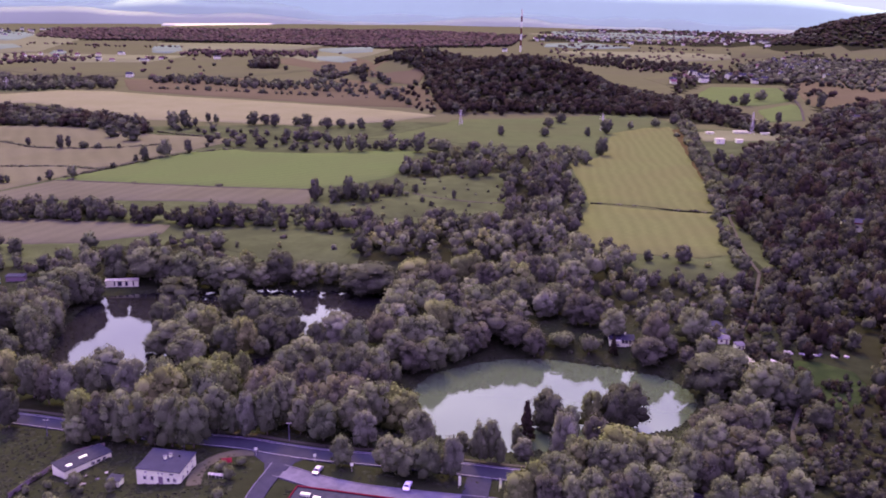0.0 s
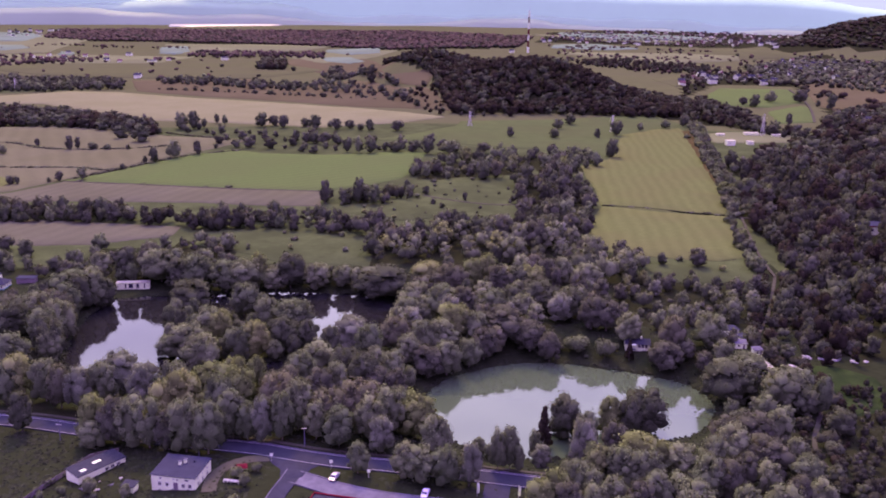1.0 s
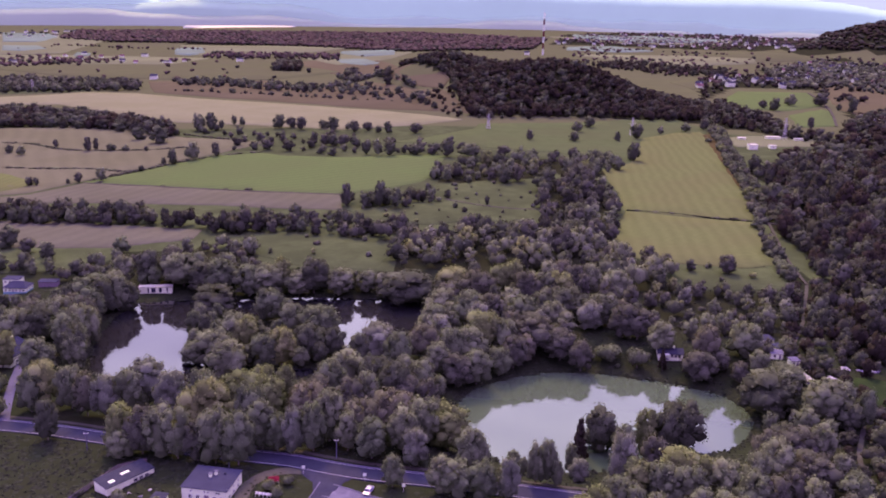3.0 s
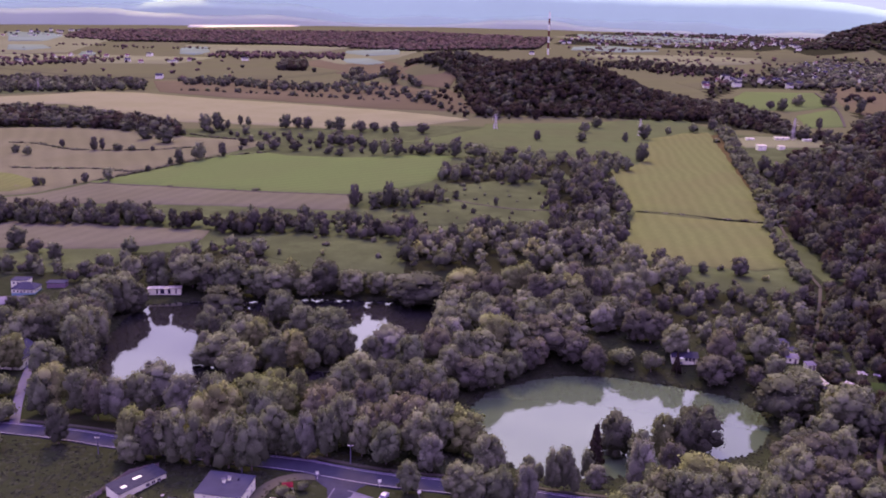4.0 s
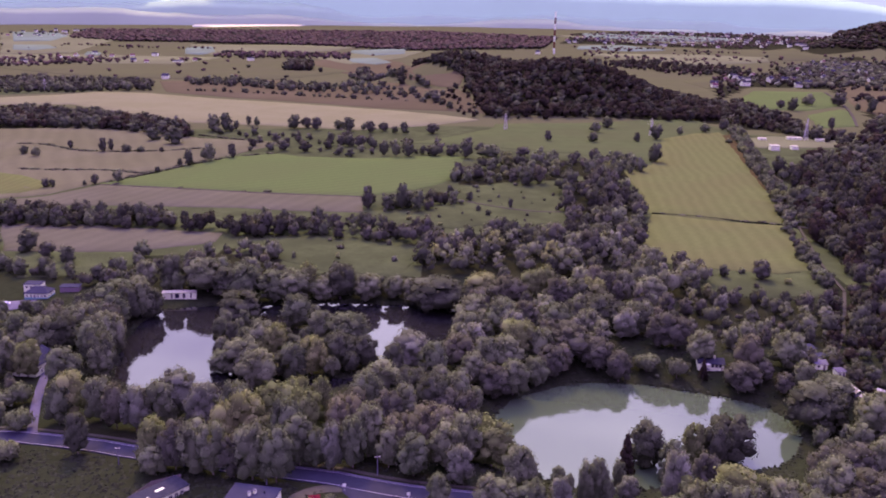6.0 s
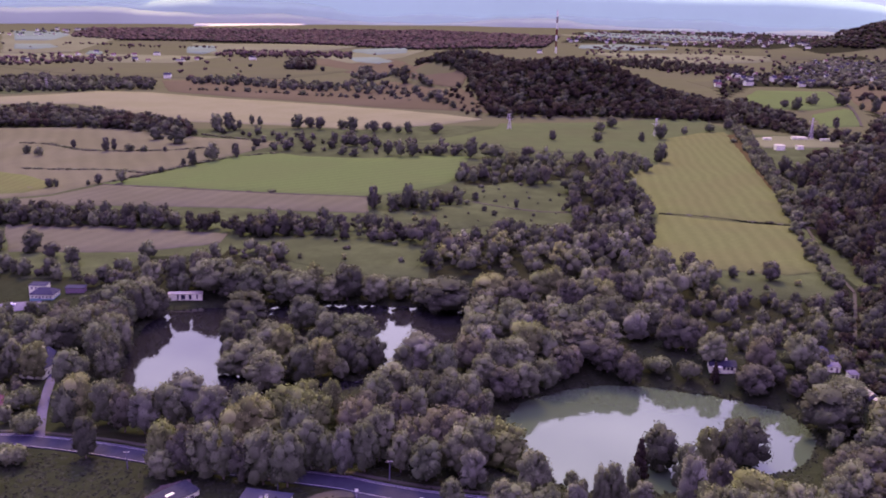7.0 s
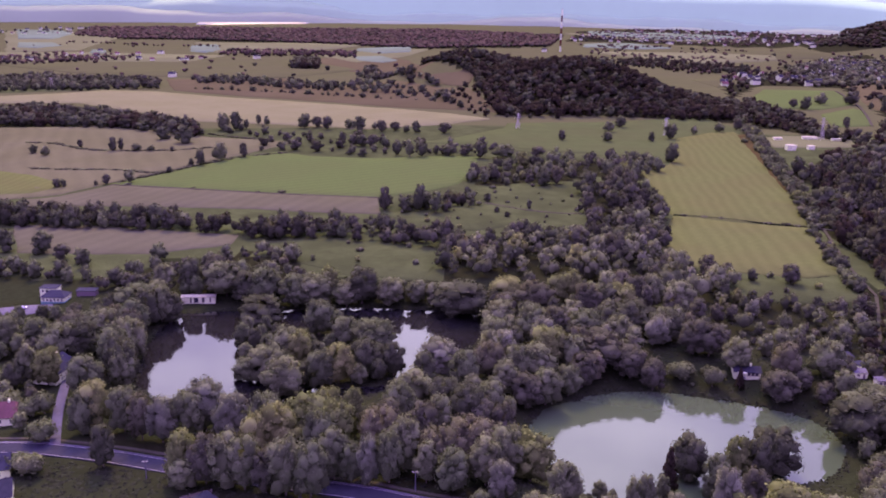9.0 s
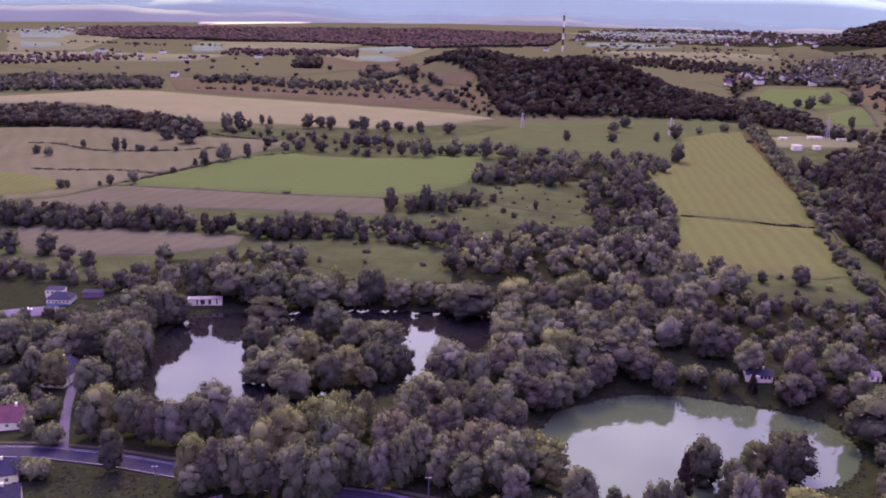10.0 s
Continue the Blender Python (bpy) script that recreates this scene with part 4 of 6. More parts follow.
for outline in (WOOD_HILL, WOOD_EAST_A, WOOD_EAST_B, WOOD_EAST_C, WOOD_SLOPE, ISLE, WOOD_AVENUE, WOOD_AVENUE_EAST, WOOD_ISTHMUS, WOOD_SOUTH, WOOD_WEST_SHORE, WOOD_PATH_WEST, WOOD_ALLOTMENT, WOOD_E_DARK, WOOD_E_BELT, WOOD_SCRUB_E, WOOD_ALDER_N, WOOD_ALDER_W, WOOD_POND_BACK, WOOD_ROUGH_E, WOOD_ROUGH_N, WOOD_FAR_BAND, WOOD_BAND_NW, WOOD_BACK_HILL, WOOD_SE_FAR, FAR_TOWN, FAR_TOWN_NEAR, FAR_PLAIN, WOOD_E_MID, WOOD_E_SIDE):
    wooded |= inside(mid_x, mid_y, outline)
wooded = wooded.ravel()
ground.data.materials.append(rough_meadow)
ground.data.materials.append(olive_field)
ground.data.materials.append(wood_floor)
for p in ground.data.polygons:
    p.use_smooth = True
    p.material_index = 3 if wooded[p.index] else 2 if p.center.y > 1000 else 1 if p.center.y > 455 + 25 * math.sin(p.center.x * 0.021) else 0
tagged(ground, "rough green and olive grassland, gently rolling to the far hills", "ground", kind="structure")


def water(name, outline, mat, label, z):
    bm = bmesh.new()
    cx, cy = sum(p[0] for p in outline) / len(outline), sum(p[1] for p in outline) / len(outline)
    bm.faces.new([bm.verts.new((cx + (x - cx) * 1.04, cy + (y - cy) * 1.04, z)) for x, y in outline])
    bmesh.ops.triangulate(bm, faces=bm.faces)
    return tagged(part(name, bm, mat), label, "pond", kind="structure")


water("water", POND_EAST, pond_green, "calm green pond mirroring clouds and trees", WATER)
water("water", POND_WEST, pond_dark, "dark still pond mirroring sky and trees", WATER)


def rounded(outline, every=14.0, wobble=1.0, seed=1):
    """The outline with more corners and slightly uneven edges."""
    rng = random.Random(seed)
    pts = []
    for (ax, ay), (bx, by) in zip(outline, outline[1:] + outline[:1]):
        n = max(1, int(math.hypot(bx - ax, by - ay) / every))
        for i in range(n):
            t = i / n
            k = wobble if i else 0.0
            pts.append((ax + (bx - ax) * t + rng.uniform(-k, k), ay + (by - ay) * t + rng.uniform(-k, k)))
    return pts


def field(name, outline, mat, label, lift=0.45, cell=24.0, category="field"):
    """A patch of crop or meadow that follows the land."""
    d = max(1.0, sum(p[1] for p in outline) / len(outline) / 600)
    pts = rounded(outline, 10 * d, 0.8 * d, len(name) + int(outline[0][0]))
    bm = bmesh.new()
    bm.faces.new([bm.verts.new((x, y, 0)) for x, y in pts])
    if bm.faces[:][0].normal.z < 0:
        bmesh.ops.reverse_faces(bm, faces=bm.faces)
    cell *= d
    for axis in (0, 1):
        lo, hi = min(p[axis] for p in pts), max(p[axis] for p in pts)
        no = (1, 0, 0) if axis == 0 else (0, 1, 0)
        k = math.floor(lo / cell) + 1
        while k * cell < hi:
            co = (k * cell, 0, 0) if axis == 0 else (0, k * cell, 0)
            bmesh.ops.bisect_plane(bm, geom=bm.verts[:] + bm.edges[:] + bm.faces[:], plane_co=co, plane_no=no)
            k += 1
    bmesh.ops.triangulate(bm, faces=bm.faces)
    co = np.array([v.co for v in bm.verts])
    z = ground_z(co[:, 0], co[:, 1])
    for v, h in zip(bm.verts, z):
        v.co.z = h + lift * d
    bm.normal_update()
    for f in bm.faces:
        if f.normal.z < 0:
            f.normal_flip()
        f.smooth = True
    # edges that slope down into the ground
    out = {}
    for e in [e for e in bm.edges if len(e.link_faces) == 1]:
        a, b = e.verts
        n = Vector((b.co.y - a.co.y, a.co.x - b.co.x, 0)).normalized()
        if n.dot(e.link_faces[0].calc_center_median() - (a.co + b.co) / 2) > 0:
            n = -n
        for v in (a, b):
            out[v] = out.get(v, Vector()) + n
    low = {}
    for v, n in out.items():
        p = v.co + n.normalized() * lift * d * 3
        low[v] = bm.verts.new((p.x, p.y, v.co.z - lift * d * 1.6))
    for e in [e for e in bm.edges if len(e.link_faces) == 1]:
        a, b = e.verts
        f = bm.faces.new((a, b, low[b], low[a]))
        f.normal_update()
        if f.normal.z < 0:
            f.normal_flip()
    return tagged(part(name, bm, mat), label, category, kind="structure")


field("field_1", FIELD_CLOVER, clover, "bright green crop field edged by a farm track")
field("field_2", FIELD_GREY, ploughed, "grey-brown harvested strip beside the green crop")
field("field_3", FIELD_LILAC, ploughed, "grey-brown harvested field behind the pond woods")
field("field_4", FIELD_FALLOW, fallow, "grey-tan fallow field crossed by hedges")
field("field_5", FIELD_PALE_GREEN, barley, "pale yellow-green field beside the fallow", 0.6)
field("field_6", FIELD_STRAW, straw, "long pale field of ripe straw")
field("field_7", FIELD_MEADOW, meadow, "green meadow below the wooded hill", 0.35)
field("field_8", FIELD_BARLEY, barley, "yellow-green harvested field beside a path", 0.55)
field("field_9", FIELD_STUBBLE, barley, "yellow-green stubble field beside a path")
field("meadow_1", MEADOW_ROUGH, rough_meadow, "rough olive meadow with scattered bushes", category="meadow")
field("meadow_2", MEADOW_POND, rough_meadow, "dark green meadow among trees", category="meadow")
field("meadow_3", MEADOW_PATH, rough_meadow, "rough olive meadow below the stubble", category="meadow")
field("meadow_4", MEADOW_LEFT, rough_meadow, "olive meadow behind the pond", category="meadow")
field("meadow_5", SLOPE_BRIGHT, bright_grass, "bright green bushy slope beside the path", category="meadow")
field("field_10", FIELD_EAST_GREEN, clover, "green meadow before the village")
field("field_12", FIELD_EAST_STRIP, clover, "bright green strip before the village")
field("field_11", FIELD_EAST_BROWN, brown_field, "brown field before the village")
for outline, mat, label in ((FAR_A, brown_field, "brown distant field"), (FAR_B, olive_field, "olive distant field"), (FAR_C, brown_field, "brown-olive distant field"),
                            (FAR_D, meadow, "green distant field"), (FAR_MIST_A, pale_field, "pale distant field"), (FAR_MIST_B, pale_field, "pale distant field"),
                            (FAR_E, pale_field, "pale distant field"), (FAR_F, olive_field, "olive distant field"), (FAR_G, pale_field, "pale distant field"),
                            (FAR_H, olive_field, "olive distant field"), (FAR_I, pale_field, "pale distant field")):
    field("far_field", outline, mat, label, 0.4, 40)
for outline in (BLUE_STRIP_1, BLUE_STRIP_2, BLUE_STRIP_3, BLUE_STRIP_4, BLUE_STRIP_5, BLUE_STRIP_6, BLUE_STRIP_7, BLUE_STRIP_8):
    field("far_field", outline, blue_green_field, "pale blue-green distant field", 0.75, 40)
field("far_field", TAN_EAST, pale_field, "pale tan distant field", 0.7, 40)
field("verge", DRY_EDGE, dry_grass, "rough brown dry grass along the path", 0.75, category="verge")
field("water", FAR_LAKE, lake_far, "pale strip of a distant lake", 0.6, 120, "lake")


def ribbon(name, line, width, mat, label, lift=0.16, every=4.0, thick=0.12, category="road"):
    """A road or path along its centre line, smoothed, with edges that drop to the ground."""
    pts = [Vector((*p, 0)) for p in line]
    fine = []
    for i in range(len(pts) - 1):
        a, b, c, d = pts[max(i - 1, 0)], pts[i], pts[i + 1], pts[min(i + 2, len(pts) - 1)]
        n = max(2, int((c - b).length / every))
        for k in range(n):
            t = k / n
            fine.append(0.5 * ((2 * b) + (c - a) * t + (2 * a - 5 * b + 4 * c - d) * t * t + (3 * b - a - 3 * c + d) * t ** 3))
    fine.append(pts[-1])
    verts, faces = [], []
    for i, p in enumerate(fine):
        d = (fine[min(i + 1, len(fine) - 1)] - fine[max(i - 1, 0)]).normalized()
        side = Vector((-d.y, d.x, 0))
        zc = float(ground_z(p.x, p.y)) + lift
        for off, drop in ((-0.5, 1), (-0.5, 0), (0, 0), (0.5, 0), (0.5, 1)):
            q = p + side * off * width
            zz = max(zc - 0.04 * abs(off), float(ground_z(q.x, q.y)) + lift) if not drop else float(ground_z(q.x, q.y)) - 0.3
            verts.append((q.x, q.y, zz))
    for i in range(len(fine) - 1):
        for k in range(4):
            a = i * 5 + k
            faces.append((a, a + 1, a + 6, a + 5)[::-1])
    return tagged(sheet(name, verts, faces, mat), label, category, kind="structure")


lane_surface = material("worn_lane", (0.050, 0.050, 0.076), (0.070, 0.070, 0.100), 0.5, 0.9, 0.03, 4)
ribbon("road", ROAD_MAIN, 6.8, asphalt, "grey asphalt country road lined by old trees", 0.30)
ribbon("road", ROAD_LANE, 3.2, lane_surface, "narrow asphalt lane leading off between houses", 0.24)
ribbon("road", ROAD_SIDE, 4.6, asphalt, "asphalt side road at the junction", 0.26)
field("road", JUNCTION, asphalt, "flared asphalt mouth of the side road", 0.285, 8, "road")
ribbon("road", ROAD_SERVICE, 6.0, concrete, "pale paved service road with parking", 0.20)
ribbon("road", ROAD_SPUR, 7.0, asphalt, "short asphalt link to the service road", 0.22)
ribbon("road", DRIVE, 4.0, gravel, "pale gravel drive to the white house", 0.18)
ribbon("path", PATH_NORTH, 1.6, gravel, "pale dirt path beside the stubble fields", 0.62, category="path")
ribbon("path", PATH_SOUTH, 1.6, gravel, "pale gravel path past the allotments", 0.25, category="path")
ribbon("path", PATH_CROSS, 3.0, gravel, "pale dirt path in the woods", 0.5, category="path")
ribbon("road", ROAD_VILLAGE, 3.5, gravel, "pale road into the village", 0.9)
ribbon("path", TRACK_A, 2.4, gravel, "pale farm track between two fields", 0.62, category="path")
ribbon("path", TRACK_B, 2.2, gravel, "faint pale track over the rough meadow", 0.62, category="path")
ribbon("path", DITCH, 2.0, grass, "dark grassy ditch between two stubble fields", 0.75, category="ditch")


def beside(line, off):
    """A line moved sideways."""
    out = []
    for i, (x, y) in enumerate(line):
        (ax, ay), (bx, by) = line[max(i - 1, 0)], line[min(i + 1, len(line) - 1)]
        s = math.hypot(bx - ax, by - ay) + 1e-9
        out.append((x - (by - ay) / s * off, y + (bx - ax) / s * off))
    return out


for off in (-3.05, 3.05):
    ribbon("road_marking", beside(ROAD_MAIN, off), 0.15, line_white, "worn white edge line on the road", 0.36, category="road marking")
ribbon("kerb", beside(ROAD_MAIN, 3.75), 0.35, concrete, "pale concrete kerb along the road", 0.42, category="kerb")
ribbon("footpath", beside(ROAD_MAIN, 6.2), 1.3, gravel, "narrow trodden path beside the road", 0.2, category="path")
ribbon("kerb", beside(ROAD_SERVICE, 3.2), 0.3, concrete, "pale kerb along the grass verge", 0.34, category="kerb")
ribbon("kerb", beside(ROAD_SIDE[1:5], -2.5), 0.3, concrete, "pale kerb round the junction", 0.4, category="kerb")


# ---- mountains on the horizon ----
def ridge(radius, low, high, seed, mat, label, name="backdrop", dips=(), rough_by=0.5):
    """A far mountain ridge on an arc round the place."""
    noise.seed_set(seed)
    verts, faces, n = [], [], 240
    for i in range(n + 1):
        a = radians(-38 + 76 * i / n)
        x, y = radius * math.sin(a), radius * math.cos(a)
        w = noise.fractal(Vector((a * 5.5, seed * 3.1, 0)), 1.0, 2.0, 5)
        top = low + (high - low) * (0.5 + rough_by * w)
        for at, wide, deep in dips:
            top -= deep * math.exp(-((math.degrees(a) - at) / wide) ** 2)
        for k, f in ((1.0, -0.2), (1.012, 0.55), (1.022, 1.0), (1.04, 0.0)):
            rough = 8 * noise.noise(Vector((a * 60, k * 30, seed))) if 0 < f < 1 else 0
            verts.append((x * k, y * k, (top + rough - low) * f + low if f > 0 else low - 60))
    for i in range(n):
        for k in range(3):
            p = i * 4 + k
            faces.append((p, p + 4, p + 5, p + 1))
    ob = sheet(name, verts, faces, mat)
    for p in ob.data.polygons:
        p.use_smooth = True
    return tagged(ob, label, "mountains", kind="structure")


# distance haze is put into the colour, with emission added for its glow
def hazed_glow_material(name, colour, glow):
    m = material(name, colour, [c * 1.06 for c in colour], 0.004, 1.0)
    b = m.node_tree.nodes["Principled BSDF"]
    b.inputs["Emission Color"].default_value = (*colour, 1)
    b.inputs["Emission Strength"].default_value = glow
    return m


hill_far = hazed_glow_material("haze_blue_mountains", (0.22, 0.43, 0.25), 0.36)
hill_blue = hazed_glow_material("haze_blue_grey_ridge", (0.18, 0.32, 0.19), 0.3)
hill_mid = hazed_glow_material("haze_lilac_foothills", (0.18, 0.26, 0.155), 0.22)

# ---- trees ----
rs = np.random.RandomState(7)


def sphere_points(n):
    v = rs.normal(size=(n, 3))
    return v / np.linalg.norm(v, axis=1, keepdims=True)


ICO = []
for level in (1, 2):
    bm = bmesh.new()
    bmesh.ops.create_icosphere(bm, subdivisions=level, radius=1)
    bm.verts.ensure_lookup_table()
    ICO.append((np.array([v.co for v in bm.verts]), [[v.index for v in f.verts] for f in bm.faces]))
    bm.free()


def lobes(kind, count):
    """Ellipsoids that together make up a crown, in a tree 1 high and about 1 wide."""
    out = []
    if kind == "broad":
        lean, turn = rs.uniform(0, 0.05), rs.uniform(0, math.tau)
        out.append((0, 0, 0.44, 0.34, 0.38))
        out.append((0, 0, 0.20, 0.27, 0.16))
    for i in range(count):
        u = (i + 0.5) / count
        a = i * 2.399963 + rs.uniform(-0.5, 0.5)
        if kind == "spruce":
            z = 0.12 + 0.84 * u
            w = 0.40 * (1 - u) + 0.03
            out.append((w * 0.55 * math.cos(a), w * 0.55 * math.sin(a), z, 0.10 * (1.25 - u) + 0.02, 0.07))
        elif kind == "poplar":
            z = 0.2 + 0.7 * u
            w = 0.20 * math.sin(math.pi * (0.15 + 0.8 * u))
            out.append((w * math.cos(a), w * math.sin(a), z, 0.17 + 0.06 * rs.rand(), 0.14))
        elif kind == "bush":
            w = 0.34 * math.sqrt(rs.rand())
            out.append((w * math.cos(a), w * math.sin(a), 0.30 + 0.35 * rs.rand() * (1 - w), 0.22 + 0.10 * rs.rand(), 0.24 + 0.08 * rs.rand()))
        else:
            # limbs' ends over an egg-shaped crown, widest below the middle
            z = 0.17 + 0.70 * u ** 0.9
            w = 0.335 * math.sqrt(max(0.02, 1 - ((z - 0.40) / (0.50 if z > 0.40 else 0.36)) ** 2)) * rs.uniform(0.74, 1.12)
            r = (0.085 + 0.105 * rs.rand() ** 1.3) * (0.9 + 7.0 / (count + 4))
            out.append((w * math.cos(a) + lean * z * math.cos(turn), w * math.sin(a) + lean * z * math.sin(turn), z + rs.uniform(-0.03, 0.03), r, r * rs.uniform(0.66, 0.95)))
    return np.array(out)


def unit(v):
    return v / (np.linalg.norm(v, axis=1, keepdims=True) + 1e-9)


def crown_arrays(kind, count, few, leaf_size, core_level, reach=1.28):
    """Verts, faces and normals of a crown: dense cores with many small leaf clumps on the lobes."""
    balls = lobes(kind, count)
    verts, faces, norms = [], [], []
    base, tri = ICO[core_level]
    for bx, by, bz, r, rz in balls:
        k = sum(len(v) for v in verts)
        lump = 1 + 0.15 * rs.normal(size=(len(base), 1))
        p = base * lump * np.array((r, r, rz)) * 0.86 + np.array((bx, by, bz))
        verts.append(p)
        norms.append(unit(base * 0.5 + 0.8 * unit(p - np.array((0, 0, 0.36)))))
        faces += [[i + k for i in f] for f in tri]
    for bx, by, bz, r, rz in balls:
        leaves = few
        d = sphere_points(leaves)
        d[:, 2] = np.where(d[:, 2] < -0.45, -d[:, 2], d[:, 2])
        p = d * np.array((r, r, rz)) * rs.uniform(0.84, reach, (leaves, 1)) + np.array((bx, by, bz))
        keep = np.ones(leaves, bool)
        for cx, cy, cz, s, sz in balls:
            if (cx, cy, cz) != (bx, by, bz):
                keep &= (((p - np.array((cx, cy, cz))) / np.array((s, s, sz))) ** 2).sum(1) > 0.84
        p, d = p[keep], d[keep]
        if not len(p):
            continue
        nrm = unit(d + rs.normal(scale=0.42, size=d.shape) + np.array((0, 0, 0.15)))
        side = unit(np.cross(nrm, rs.normal(size=d.shape)))
        up = np.cross(nrm, side)
        s = leaf_size * rs.uniform(0.45, 1.45, (len(p), 1))
        k = sum(len(v) for v in verts)
        bend = nrm * s * 0.35
        quad = np.stack([p - side * s - up * s * 0.5, p + side * s * 0.4 - up * s - bend, p + side * s + up * s * 0.6, p - side * s * 0.3 + up * s - bend], 1)
        verts.append(quad.reshape(-1, 3))
        soft = unit(d * 0.55 + 0.75 * unit(p - np.array((0, 0, 0.36))) + rs.normal(scale=0.36, size=d.shape))
        norms.append(np.repeat(soft, 4, axis=0))
        faces += [[k + 4 * i, k + 4 * i + 1, k + 4 * i + 2, k + 4 * i + 3] for i in range(len(p))]
    return np.concatenate(verts), faces, np.concatenate(norms)


def soften(me, normals):
    """Rounds the shading of a crown over its loose leaves."""
    me.polygons.foreach_set("use_smooth", np.ones(len(me.polygons), bool))
    me.normals_split_custom_set_from_vertices(normals)


def trunk_bmesh(kind):
    bm = tube([(0, 0, -0.03), (0.004, 0, 0.1), (0.01, 0.006, 0.3), (0, 0.01, 0.62)], [0.024, 0.018, 0.014, 0.005], 7)
    if kind == "broad":
        for i in range(4):
            a = i * 1.7 + 0.4
            tube([(0.006, 0, 0.2 + 0.04 * i), (0.12 * math.cos(a), 0.12 * math.sin(a), 0.36 + 0.04 * i), (0.22 * math.cos(a), 0.22 * math.sin(a), 0.50 + 0.04 * i)], [0.010, 0.007, 0.003], 5, bm)
    return bm


def tree_model(kind, count, leaves, size, mat, trunk_mat, label, category="tree", name="tree"):
    root = thing(name, Matrix.Identity(4), label, category)
    v, f, n = crown_arrays(kind, count, leaves, size, 0)
    part("trunk", trunk_bmesh(kind), trunk_mat, root)
    soften(sheet("crown", v.tolist(), f, mat, root).data, n)
    return root


BROAD_LABEL = "mature broadleaf tree with a full green crown"
models = {
    "broad": [tree_model("broad", 34, 52, 0.019, leaf, bark, BROAD_LABEL) for _ in range(5)],
    "lime": [tree_model("broad", 34, 52, 0.019, leaf_bright, bark, "broadleaf tree with a yellow-green crown") for _ in range(2)],
    "deep": [tree_model("broad", 34, 52, 0.019, leaf_deep, bark, "broadleaf tree with a dense dark green crown") for _ in range(3)],
    "dusky": [tree_model("broad", 34, 52, 0.019, leaf_dusky, bark, "broadleaf tree with a dull grey-green crown") for _ in range(2)],
    "field": [tree_model("broad", 14, 22, 0.034, m, bark, "dark rounded field tree standing in a hedge or meadow") for m in (leaf_deep, leaf_deep, leaf_dusky, leaf)],
    "silver": [tree_model("broad", 34, 52, 0.019, leaf_silver, bark, "willow with a pale grey-green crown") for _ in range(2)],
    "copper": [tree_model("broad", 34, 52, 0.019, leaf_copper, bark, "broadleaf tree with a brown-tinged crown")],
    "spruce": [tree_model("spruce", 26, 50, 0.034, needles, bark, "dark green conical spruce")],
    "bush": [tree_model("bush", 8, 130, 0.035, leaf, bark, "rounded dense green bush in the grass", "bush", "bush") for _ in range(2)],
}
TAKEN = []
USED = set()


def plant(kind, x, y, height, radius, rng, group):
    model = rng.choice(models[kind])
    m = on_ground(x, y, rng.uniform(0, 360)) @ Matrix.Diagonal((radius * 2.05, radius * 2.05, height, 1))
    if model.name not in USED:
        USED.add(model.name)
        model.matrix_basis = m
        ob = model
    else:
        ob = copy_thing(model, Matrix.Identity(4))
        ob.matrix_basis = m
    ob["group"] = group
    TAKEN.append((x, y, radius))
    return ob


def kinds(rng, weights):
    return rng.choices(list(weights), list(weights.values()))[0]


MIXED = {"broad": 8, "lime": 1.5, "silver": 0.5, "copper": 0.7, "deep": 3, "dusky": 3}
rng = random.Random(11)


def off_road(x, y, gap=5.0):
    """Moves a place sideways until it stands clear of the main road."""
    for _ in range(12):
        d = float(away(np.array(x), np.array(y), ROAD_MAIN, False))
        if d >= gap:
            break
        e = float(away(np.array(x), np.array(y + 0.5), ROAD_MAIN, False))
        y += 0.6 if e > d else -0.6
    return x, y


for group, rows in (("avenue trees by the road", TREES_AVENUE), ("trees between road and houses", TREES_ROADSIDE), ("trees on the grass verge", TREES_VERGE), ("trees on the pond shore", TREES_SHORE),
                    ("trees south of the pond", TREES_SOUTH), ("trees south of the pond", TREES_SOUTHEAST), ("trees on the pond bank", TREES_EAST_BANK), ("trees behind the pond", TREES_POND_BACK),
                    ("trees behind the pond", TREES_BEHIND), ("trees on the north shore", TREES_NORTH_SHORE), ("trees on the west shore", TREES_WEST), ("trees on the west shore", TREES_WEST_BANK), ("trees on the north shore", TREES_BOATHOUSE), ("trees on the island", TREES_ISLE),
                    ("trees between the ponds", TREES_ISTHMUS), ("trees by the lane", TREES_LANE)):
    for x, y, h, r, kind in rows:
        if float(away(np.array(x), np.array(y), ROAD_LANE, False)) < 3.0:
            continue
        x, y = off_road(x, y)
        plant(kind, x, y, h, r * 1.1, rng, group)
for group, rows in (("lone field trees", TREES_LONE + TREES_FIELDS + TREES_FALLOW), ("trees along the straw field", TREES_STRAW_EDGE), ("hedgerow trees", TREES_HEDGE), ("trees on the meadows", TREES_MEADOW)):
    for x, y, h, r in rows:
        plant("field", x, y, h, r, rng, group)


CLEAR = [(-82, 214, 9), (-106, 222, 7), (66.5, 335, 7), (62, 322, 5), (-165.5, 404, 10), (-234, 404, 11), (109, 348, 3), (-234, 392, 8), (-190, 314, 7), (112, 306, 4), (-150, 400, 6), (-186, 277, 6), (-170, 240, 8)]


def free(x, y, gap):
    return all((x - a) ** 2 + (y - b) ** 2 > r * r for a, b, r in CLEAR) and all((x - a) ** 2 + (y - b) ** 2 > (gap + 0.55 * r) ** 2 for a, b, r in TAKEN)


ROADS = [(ROAD_MAIN, 6.5), (ROAD_LANE, 8), (ROAD_SIDE, 8), (ROAD_SERVICE, 7), (PATH_SOUTH, 4.5), (PATH_NORTH, 4)]


